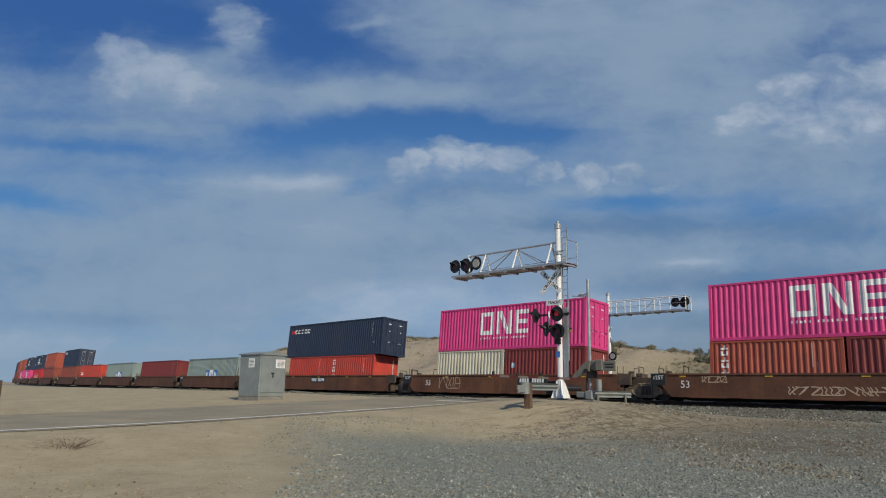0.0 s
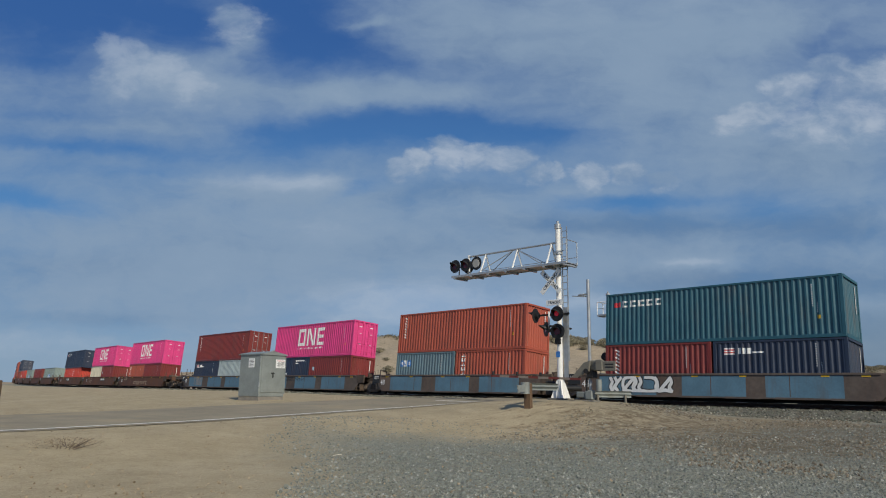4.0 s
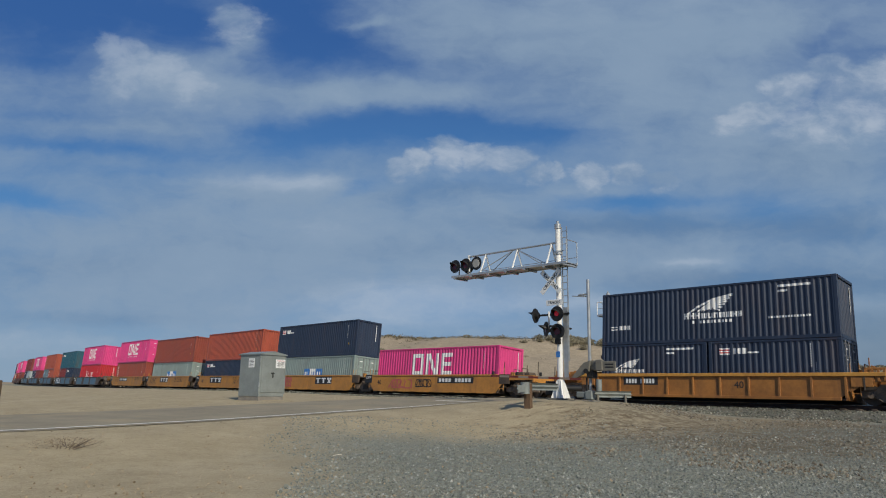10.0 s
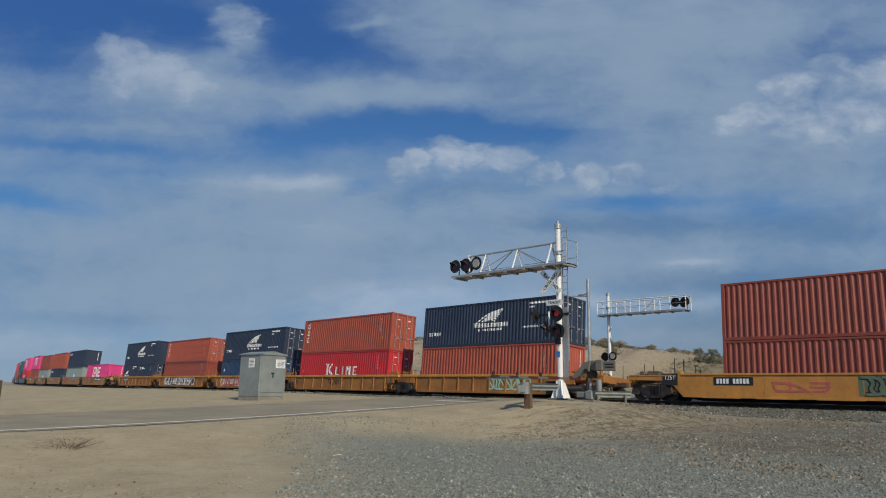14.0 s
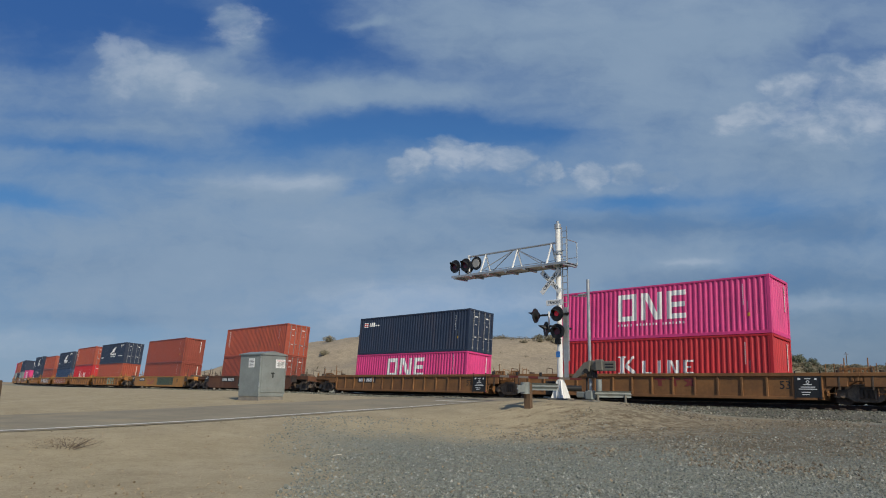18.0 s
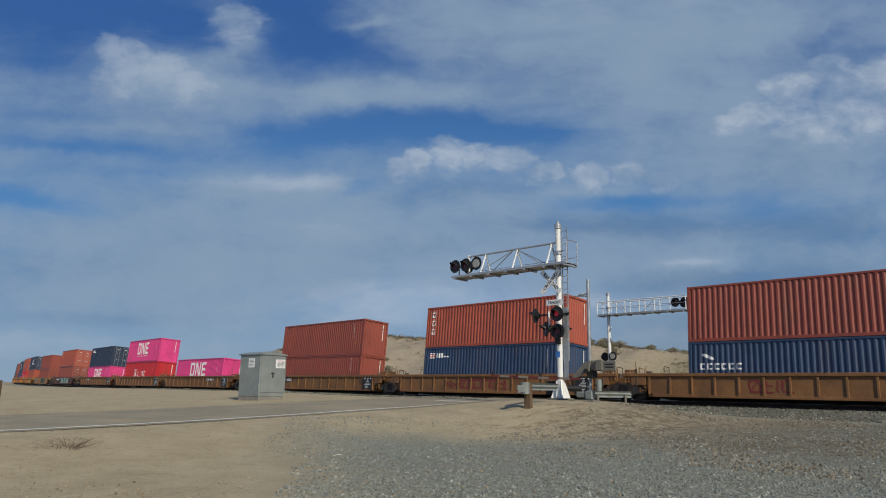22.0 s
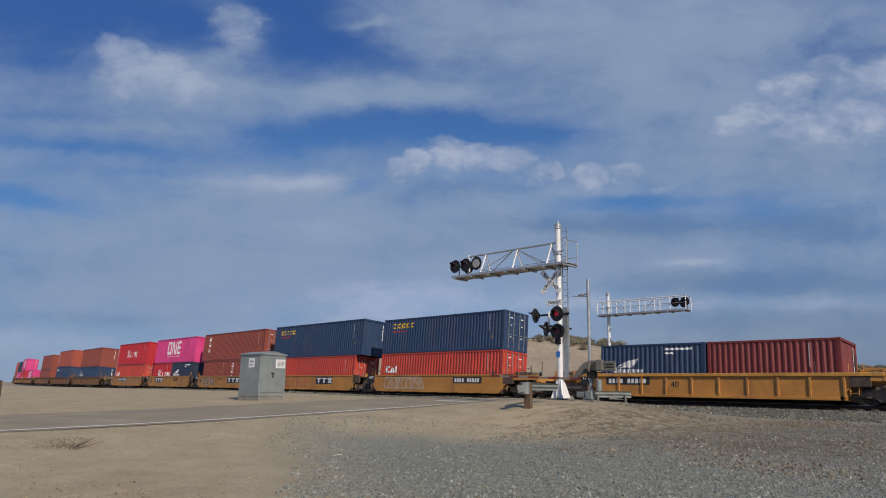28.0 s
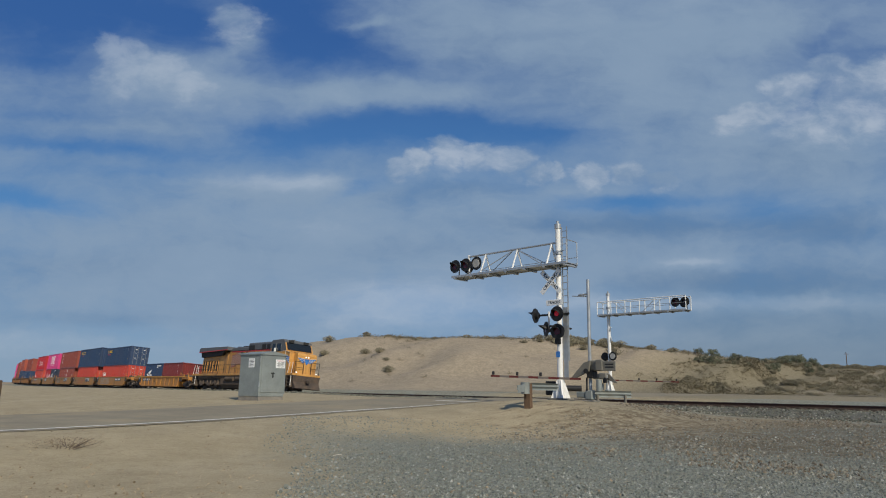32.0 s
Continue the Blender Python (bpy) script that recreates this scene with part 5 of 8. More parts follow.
def roof_panel(half, h):
    s = Shape()
    xs = wall_knots(-half + 0.16, half - 0.16, half)
    for x in xs:
        z = h - 0.045 - (Y_OUT - wall_y(x, half)) * 0.5
        s.v += [(x, -1.17, z), (x, 1.17, z)]
    s.f = [(2 * i, 2 * i + 2, 2 * i + 3, 2 * i + 1) for i in range(len(xs) - 1)]
    return s


def door_leaf(h, x, y0, y1):
    s = Shape().box(x, x + 0.06, y0, y1, 0.15, h - 0.12, 0.01)
    k = 5
    for i in range(k):
        z0 = 0.3 + (h - 0.7) * i / k
        s.box(x - 0.012, x + 0.01, y0 + 0.12, y1 - 0.12, z0 + 0.1, z0 + (h - 0.7) / k - 0.06, 0.006)
    return s


def locking_rod(h, x, y):
    s = Shape().tube((x - 0.05, y, 0.1), (x - 0.05, y, h - 0.08), 0.022, 6)
    for z in (0.25, 0.8, h - 0.8, h - 0.25):
        s.box(x - 0.075, x, y - 0.05, y + 0.05, z - 0.03, z + 0.03)
    s.box(x - 0.08, x - 0.045, y - 0.3, y + 0.02, 1.02, 1.06)
    return s


def decal(parent, name, material, half, pieces, label="", lift=0.004):
    """Painted shapes that follow the corrugated near wall: each piece is (x0, x1, low0, low1, high0, high1)."""
    s = Shape()
    for x0, x1, l0, l1, h0, h1 in pieces:
        if x1 - x0 < 1e-4:
            continue
        xs = wall_knots(x0, x1, half)
        k = len(s.v)
        for x in xs:
            t = (x - x0) / (x1 - x0)
            y = wall_y(x, half) + lift
            s.v += [(x, y, l0 + (l1 - l0) * t), (x, y, h0 + (h1 - h0) * t)]
        s.f += [(k + 2 * i, k + 2 * i + 2, k + 2 * i + 3, k + 2 * i + 1) for i in range(len(xs) - 1)]
    m = bpy.data.meshes.new(name)
    m.from_pydata(s.v, [], s.f)
    m.materials.append(material)
    ob = part(name, m, material, parent, label)
    if len(pieces) > 1:
        ob["kind"] = "stuff"
    return ob


def R(x0, x1, z0, z1):
    """A rectangle seen from the near side, where x runs from left to right."""
    return (-x1, -x0, z0, z0, z1, z1)


def slant(x0, x1, z0, z1, w):
    """A slanted bar from lower x1 to upper x0 (as seen from the near side)."""
    n = 6
    out = []
    for i in range(n):
        a, b = i / n, (i + 1) / n
        xa, xb = x0 + (x1 - x0) * a, x0 + (x1 - x0) * b
        za, zb = z1 + (z0 - z1) * a, z1 + (z0 - z1) * b
        out.append((-xb - 0.0, -xa, max(zb - w, z0), max(za - w, z0), min(zb + w, z1), min(za + w, z1)))
    return out


def stroke(pts, w):
    """A painted stroke along points seen from the near side, x running to the right."""
    return [(-x1, -x0, z1 - w, z0 - w, z1 + w, z0 + w) for (x0, z0), (x1, z1) in zip(pts, pts[1:])]


def marks(g, style, half, h):
    L = 2 * half
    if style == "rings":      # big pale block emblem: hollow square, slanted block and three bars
        x0, z0, z1 = -half + 3.9, h * 0.34, h * 0.86
        w = 0.27
        x = x0
        p = [R(x, x + 1.15, z0, z0 + w), R(x, x + 1.15, z1 - w, z1), R(x, x + w, z0 + w, z1 - w), R(x + 1.15 - w, x + 1.15, z0 + w, z1 - w)]
        x += 1.42
        p += [R(x, x + w, z0, z1), R(x + 0.95, x + 0.95 + w, z0, z1)] + slant(x + w, x + 0.95, z0, z1, 0.36)
        x += 1.50
        p += [R(x, x + w, z0, z1), R(x + w, x + 1.08, z0, z0 + w), R(x + w, x + 1.08, z1 - w, z1), R(x + w, x + 1.04, (z0 + z1 - w) / 2, (z0 + z1 + w) / 2)]
        decal(g, "emblem", WHITE, half, p, "large white block emblem")
        if L > 8:
            decal(g, "small_writing", WHITE, half, [R(x0 + 0.19 * i, x0 + 0.19 * i + (0.11 if i % 3 else 0.07), h * 0.240, h * (0.286 if i % 2 else 0.280)) for i in range(21) if i not in (5, 13)], "row of small white bars", 0.005)
    elif style == "kbar":     # letter-like shapes: serif K, then L, I, N and E
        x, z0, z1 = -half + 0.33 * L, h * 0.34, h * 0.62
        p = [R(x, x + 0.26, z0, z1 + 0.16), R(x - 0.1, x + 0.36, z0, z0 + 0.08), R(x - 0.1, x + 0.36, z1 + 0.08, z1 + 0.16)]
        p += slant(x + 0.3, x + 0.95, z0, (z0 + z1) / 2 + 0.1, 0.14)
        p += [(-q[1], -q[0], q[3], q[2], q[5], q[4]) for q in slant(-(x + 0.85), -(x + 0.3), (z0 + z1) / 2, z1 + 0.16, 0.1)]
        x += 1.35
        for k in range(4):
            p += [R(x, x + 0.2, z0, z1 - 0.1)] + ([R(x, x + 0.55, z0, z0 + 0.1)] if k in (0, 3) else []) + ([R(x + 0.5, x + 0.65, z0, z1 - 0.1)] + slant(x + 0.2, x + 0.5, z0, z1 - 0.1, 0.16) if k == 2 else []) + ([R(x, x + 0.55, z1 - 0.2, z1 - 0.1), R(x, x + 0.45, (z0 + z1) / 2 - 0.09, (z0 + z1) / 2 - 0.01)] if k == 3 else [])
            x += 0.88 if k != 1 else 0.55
        decal(g, "emblem", WHITE, half, p, "bold white company name in letter-like shapes")
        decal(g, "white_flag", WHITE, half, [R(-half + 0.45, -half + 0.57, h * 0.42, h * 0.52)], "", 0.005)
    elif style == "flag":     # small striped flag with short bars
        x = -half + 0.55
        decal(g, "flag_emblem", WHITE, half, [R(x, x + 0.5, h * 0.74, h * 0.765), R(x, x + 0.5, h * 0.79, h * 0.815), R(x, x + 0.5, h * 0.84, h * 0.865), R(x + 0.68, x + 0.82, h * 0.75, h * 0.86), R(x + 0.9, x + 1.05, h * 0.75, h * 0.86), R(x + 1.12, x + 1.3, h * 0.75, h * 0.86), R(x + 1.36, x + 1.9, h * 0.76, h * 0.79)], "small striped flag and white bars")
        decal(g, "red_stripe", REDMARK, half, [R(x, x + 0.5, h * 0.766, h * 0.789), R(x, x + 0.5, h * 0.816, h * 0.839)], "", 0.005)
    elif style == "wing":     # wing emblem over a row of bars
        x = -half + (0.40 * L if L > 8 else 0.12 * L)
        k = 1.0 if L > 8 else 0.62
        z = h * 0.42
        p = []
        for i in range(6):    # feathers that sweep up to the upper tip, the lowest one shortest
            tip = (2.55 - 0.13 * i, 1.10 - 0.15 * i)
            root = (0.75 + 0.16 * i, 0.36 + 0.015 * i)
            mid = ((root[0] + tip[0]) / 2 - 0.18, (root[1] + tip[1]) / 2 + 0.09)
            p += stroke([(x + u * k, z + v * k) for u, v in (root, mid, tip)], 0.048 * k)
        p += stroke([(x + u * k, z + v * k) for u, v in ((0.15, 0.22), (0.75, 0.60), (1.5, 0.92), (2.55, 1.12))], 0.055 * k)
        at = 0.0
        for i, wide in enumerate((0.30, 0.30, 0.30, 0.16, 0.22, 0.30, 0.28, 0.10, 0.24, 0.22, 0.10, 0.28, 0.24)):
            lo, hi, xa = z - 0.02, z + (0.30 if i < 3 else 0.25) * k, x + at * k
            xb = xa + wide * k * 0.82
            if wide > 0.15:
                t = 0.075 * k
                p += [R(xa, xa + t, lo, hi), R(xb - t, xb, lo, hi)]
                if i != 3:
                    p.append(R(xa + t, xb - t, *((lo, lo + t) if i in (4, 5, 9) else (hi - t, hi) if i in (6, 8) else ((lo + hi - t) / 2, (lo + hi + t) / 2))))
            else:
                p.append(R(xa, xb, lo, hi))
            at += wide
        p += [R(x + (0.45 + 0.19 * i) * k, x + (0.45 + 0.19 * i + (0.13 if i % 3 else 0.09)) * k, z - 0.27 * k, z - 0.12 * k) for i in range(11) if i != 1]
        decal(g, "wing_emblem", WHITE, half, p, "white wing emblem over a row of bars")
        xr = half - (2.6 if L > 8 else 2.2)
        decal(g, "number_row", WHITE, half, [R(xr, xr + 1.5, h * 0.86, h * 0.90), R(xr, xr + 0.45, h * 0.78, h * 0.815)] + ([R(xr - 0.5 + 0.13 * i, xr - 0.5 + 0.13 * i + 0.09, h * 0.35, h * 0.385) for i in range(15)] if L > 8 else []), "white number bars")
        if L > 8:
            x = -half + 0.55
            decal(g, "flag_emblem", WHITE, half, [R(x, x + 0.4, h * 0.28, h * 0.30), R(x, x + 0.4, h * 0.33, h * 0.35), R(x + 0.5, x + 0.7, h * 0.28, h * 0.36), R(x + 0.75, x + 0.95, h * 0.28, h * 0.36), R(x + 1.0, x + 1.2, h * 0.28, h * 0.36)])
    elif style == "upright":  # name set upright: a column of short bars
        x = -half + (1.3 if L > 13 else 0.55)
        p = []
        for i in range(6):
            z = h * 0.84 - i * 0.3
            p += [R(x, x + 0.36, z, z + 0.08), R(x + (0.0 if i % 2 else 0.14), x + (0.1 if i % 2 else 0.24), z + 0.08, z + 0.22)]
            p += [R(x + 0.26, x + 0.36, z + 0.08, z + 0.22)] if i % 2 else []
        decal(g, "upright_mark", WHITE, half, p, "white upright lettering drawn as bars")
    elif style == "script":
        x = -half + 0.6
        p = []
        for i in range(8):
            z = h * 0.88 - i * 0.2
            p += slant(x + 0.05 * (i % 2), x + 0.28, z - 0.1, z + 0.06, 0.05)
        decal(g, "upright_mark", WHITE, half, p, "white upright script drawn as strokes")
    elif style in ("tile", "tile_small"):
        k = 1.0 if style == "tile" else 0.42
        x, z0 = (-half + 0.40 * L, h * 0.20) if style == "tile" else (-half + 0.4, h * 0.62)
        for i, m in enumerate((BLUEMARK, WHITE, BLUEMARK)):
            decal(g, "emblem_tile", m, half, [R(x + i * 0.95 * k, x + (i * 0.95 + 0.9) * k, z0, z0 + 1.05 * k)], "blue tile" if m is BLUEMARK else "white tile")
            mm = WHITE if m is BLUEMARK else BLUEMARK
            xx = x + i * 0.95 * k
            decal(g, "tile_mark", mm, half, [R(xx + 0.2 * k, xx + 0.32 * k, z0 + 0.25 * k, z0 + 0.8 * k), R(xx + 0.55 * k, xx + 0.67 * k, z0 + 0.25 * k, z0 + 0.8 * k)] + ([R(xx + 0.2 * k, xx + 0.67 * k, z0 + 0.25 * k, z0 + 0.37 * k)] if i else [R(xx + 0.38 * k, xx + 0.49 * k, z0 + 0.45 * k, z0 + 0.8 * k)]), "", 0.006)
    elif style in ("bean", "bean_gold"):
        x, z = -half + 1.0, h * 0.72
        m = WHITE if style == "bean" else YELLOWMARK
        decal(g, "emblem", m, half, [R(x + 0.5 * i, x + 0.5 * i + 0.36, z, z + 0.1) for i in range(5)] + [R(x + 0.5 * i, x + 0.5 * i + 0.36, z + 0.26, z + 0.36) for i in range(5)] + [R(x + 0.5 * i + 0.02, x + 0.5 * i + 0.12, z, z + 0.36) for i in range(5)], "short wide emblem of rounded bars")
        decal(g, "emblem_accent", REDMARK, half, [R(x - 0.5, x - 0.08, z + 0.02, z + 0.3)] if style == "bean" else [R(x + 0.1, x + 0.35, z - 0.3, z - 0.18), R(x + 0.45, x + 1.6, z - 0.28, z - 0.2)], "red accent", 0.005)
    elif style == "initials":
        x, z = -half + 0.6, h * 0.45
        decal(g, "emblem", WHITE, half, [R(x, x + 0.16, z, z + 0.5), R(x, x + 0.45, z, z + 0.13), R(x, x + 0.45, z + 0.37, z + 0.5), (-(x + 0.75), -(x + 0.5), z + 0.0, z + 0.0, z + 0.5, z + 0.12), (-(x + 0.98), -(x + 0.75), z, z, z + 0.12, z + 0.5), R(x + 1.06, x + 1.2, z, z + 0.5)], "white initials drawn as shapes")
    elif style == "bird":
        x, z = -half + 0.6, h * 0.46
        decal(g, "emblem", WHITE, half, [R(x + 0.36 * i, x + 0.36 * i + 0.26, z, z + 0.08) for i in range(6)] + [R(x + 0.36 * i, x + 0.36 * i + 0.26, z + 0.24, z + 0.32) for i in range(6)] + [R(x + 0.36 * i, x + 0.36 * i + 0.08, z, z + 0.32) for i in range(6)] + slant(x + 0.1, x + 0.7, z + 0.5, z + 0.8, 0.09), "white bird emblem over bars")
    elif style == "spot":
        x, z = -half + 0.5, h * 0.55
        decal(g, "emblem", PALEMARK, half, [R(x, x + 0.32, z, z + 0.3)], "pale blue square emblem")
    if h > 2 and style != "wing":
        decal(g, "data_plate", WHITE, half, [*[R(half - 1.34, half - 1.29, h * 0.5 + 0.11 * i, h * 0.5 + 0.11 * i + 0.06) for i in range(10)], *[R(half - 1.14, half - 1.10, h * 0.40 + 0.1 * i, h * 0.40 + 0.1 * i + 0.05) for i in range(5)]], "column of small white figures")
        decal(g, "caution_mark", YELLOWMARK, half, [R(half - 1.15, half - 1.0, h * 0.30, h * 0.36)], "yellow caution mark", 0.005)




def container(at_s, z, feet, tall, mat, word, style, doors):
    L = {20: 6.06, 40: 12.19, 45: 13.72}[feet]
    half = L / 2
    g = thing("shipping_container", f"{word} corrugated {feet}-foot shipping container" + (" with door bars" if doors else " on a well car"), "container", "containers of the train")
    k = (feet, tall)
    for sgn in (1, -1):
        part("side_wall", shared(("side_wall", *k, sgn), lambda: side_wall(half, tall, sgn)), mat, g)
        part("top_rail", shared(("top_rail", *k, sgn), lambda: Shape().box(-half + 0.1, half - 0.1, sgn * 1.19 - 0.03, sgn * 1.19 + 0.03, tall - 0.11, tall - 0.01, 0.008)), mat, g)
        part("bottom_rail", shared(("bottom_rail", *k, sgn), lambda: Shape().box(-half + 0.1, half - 0.1, sgn * 1.18 - 0.04, sgn * 1.18 + 0.04, 0.0, 0.16, 0.008)), mat, g)
        for ex in (1, -1):
            def corner():
                s = Shape().box(ex * half - 0.16 if ex > 0 else -half, half if ex > 0 else -half + 0.16, sgn * 1.22 - 0.13 if sgn > 0 else -1.22, 1.22 if sgn > 0 else -1.09, 0.11, tall - 0.11, 0.01)
                for zz in (0.0, tall - 0.12):
                    s.box((half - 0.18) if ex > 0 else -half - 0.003, (half + 0.003) if ex > 0 else -half + 0.18, (1.22 - 0.16) if sgn > 0 else -1.223, 1.223 if sgn > 0 else -1.06, zz, zz + 0.12, 0.012)
                return s
            part("corner_post", shared(("corner_post", *k, sgn, ex), corner), mat, g)
    part("roof", shared(("roof", *k), lambda: roof_panel(half, tall)), mat, g)
    part("floor", shared(("floor", *k), lambda: Shape().box(-half + 0.1, half - 0.1, -1.15, 1.15, 0.08, 0.14)), DARKSTEEL, g)
    part("front_wall", shared(("front_wall", *k), lambda: end_wall(tall, half, 1)), mat, g)
    for ex in (1, -1):
        part("header", shared(("header", *k, ex), lambda: Shape().box(ex * half - 0.06 - 0.04 * ex, ex * half + 0.06 - 0.07 * ex, -1.09, 1.09, tall - 0.13, tall - 0.012)), mat, g)
        part("sill", shared(("sill", *k, ex), lambda: Shape().box(ex * half - 0.06 - 0.04 * ex, ex * half + 0.06 - 0.07 * ex, -1.09, 1.09, 0.0, 0.16)), mat, g)
    if doors:
        for y0, y1 in ((-1.07, -0.01), (0.01, 1.07)):
            d = part("door", shared(("door", *k, y0), lambda: door_leaf(tall, -half + 0.03, y0, y1)), mat, g)
            for y in (y0 + 0.28, y1 - 0.28):
                part("locking_rod", shared(("locking_rod", *k, y), lambda: locking_rod(tall, -half + 0.03, y)), RODGREY if doors == 2 else mat, d, "dull grey locking rod" if doors == 2 else "")
            part("door_mark", shared(("door_mark", *k, y0), lambda: Shape().box(-half + 0.012, -half + 0.016, y0 + 0.38, y1 - 0.42, tall * 0.815, tall * 0.84).box(-half + 0.012, -half + 0.016, y0 + 0.42, y1 - 0.48, tall * 0.63, tall * 0.645).box(-half + 0.012, -half + 0.016, y0 + 0.42, y1 - 0.44, tall * 0.33, tall * 0.35)), WHITE, d, "small white figures")
    else:
        part("end_wall", shared(("end_wall", *k), lambda: end_wall(tall, -half, -1)), mat, g)
        part("end_mark", shared(("end_mark", *k), lambda: Shape().box(-half + 0.02, -half + 0.026, -0.75, -0.69, tall * 0.45, tall * 0.9)), WHITE, g, "column of small white figures")
    marks(g, style, half, tall)
    MOVING.append((g, at_s, z))
    return g


# ---- well cars ----
def wheelset(x):
    s = Shape()
    for y in (0.72, -0.72):
        s.tube((x, y - 0.065, 0.42), (x, y + 0.065, 0.42), 0.42, 24)
        s.tube((x, y + (0.065 if y > 0 else -0.065), 0.42), (x, y + (0.10 if y > 0 else -0.10), 0.42), 0.16, 14)
    s.tube((x, -0.9, 0.42), (x, 0.9, 0.42), 0.085, 12)
    return s


def side_frame(y):
    s = Shape()
    out = [(-1.28, 0.30), (-1.28, 0.58), (-0.75, 0.66), (-0.5, 0.88), (0.5, 0.88), (0.75, 0.66), (1.28, 0.58), (1.28, 0.30), (0.75, 0.30), (0.46, 0.12), (-0.46, 0.12), (-0.75, 0.30)]
    s.prism(out, "y", y - 0.06, y + 0.06)
    d = 0.06 if y > 0 else -0.06
    for pts in (((-1.28, 0.56), (-0.75, 0.64), (-0.5, 0.85), (0.5, 0.85), (0.75, 0.64), (1.28, 0.56)), ((-0.75, 0.33), (-0.46, 0.15), (0.46, 0.15), (0.75, 0.33))):
        s.line([(u, y + d, v) for u, v in pts], 0.035, 5)
    for u in (-0.32, 0.32):
        s.box(u - 0.05, u + 0.05, y - 0.02, y + 0.11 if y > 0 else y + 0.02, 0.18, 0.82) if y > 0 else s.box(u - 0.05, u + 0.05, y - 0.11, y + 0.02, 0.18, 0.82)
    return s


def spring(y):
    d = 0.1 if y > 0 else -0.1
    return Shape().tube((0, y + d, 0.28), (0, y + d, 0.62), 0.085, 10)


BOGIEFRAME = surface("dusty_bogie_casting", (0.22, 0.165, 0.12), 0.85, 0.0, 0.3, 2.5, (0.06, 0.045, 0.035), 0.5, 3.0, 0.2, 40.0)


def bogie(car, x):
    b = part("bogie", shared(("bogie",), lambda: Shape().box(-0.25, 0.25, -1.1, 1.1, 0.45, 0.75, 0.03)), DARKSTEEL, car, "grimy dark steel bogie", pose(x, 0, 0))
    for dx in (-0.89, 0.89):
        part("wheelset", shared(("wheelset", dx), lambda: wheelset(dx), True), WHEELSTEEL, b, "worn steel wheels")
    for y in (0.98, -0.98):
        part("side_frame", shared(("side_frame", y), lambda: side_frame(y)), BOGIEFRAME, b)
        for dx in (-0.2, 0.0, 0.2):
            part("spring", shared(("spring", y), lambda: spring(y), True), DARKSTEEL, b, at=pose(dx, 0, 0))
        for dx in (-0.9, 0.9):
            part("axle_cap", shared(("axle_cap", y), lambda: Shape().tube((0, y, 0.42), (0, y + (0.16 if y > 0 else -0.16), 0.42), 0.14, 12), True), BOGIEFRAME, b, at=pose(dx, 0, 0))


WELL_TOP, WELL_LOW, WELL_Y = 1.32, 0.16, 1.47


def well_side(half, kind, sgn):
    s = Shape()
    y = sgn * WELL_Y
    if kind == "smooth":
        out = [(-half - 0.55, 1.28), (-half - 0.55, 0.85), (-half - 0.1, 0.36), (-half + 0.1, WELL_LOW), (half - 0.1, WELL_LOW), (half + 0.1, 0.36), (half + 0.55, 0.85), (half + 0.55, 1.28), (half, WELL_TOP), (-half, WELL_TOP)]
        s.prism(out, "y", y - 0.02, y + 0.02)
        s.box(-half, half, y - 0.06, y + 0.06, WELL_TOP - 0.08, WELL_TOP + 0.02, 0.01)
        n = 6
        for i in range(n):
            x0 = -half + 0.3 + (2 * half - 0.6) * i / n
            s.box(x0, x0 + (2 * half - 0.6) / n * 0.72, y - 0.05, y + 0.035, WELL_LOW - 0.03, WELL_LOW + 0.07, 0.01)
    else:
        s.prism([(-half - 0.5, WELL_TOP), (-half - 0.5, 0.95), (-half + 0.25, WELL_LOW + 0.05), (half - 0.25, WELL_LOW + 0.05), (half + 0.5, 0.95), (half + 0.5, WELL_TOP)], "y", y - 0.05, y - 0.02)
        s.box(-half + 0.2, half - 0.2, y - 0.12, y + 0.05, WELL_LOW - 0.02, WELL_LOW + 0.12, 0.012)
    return s


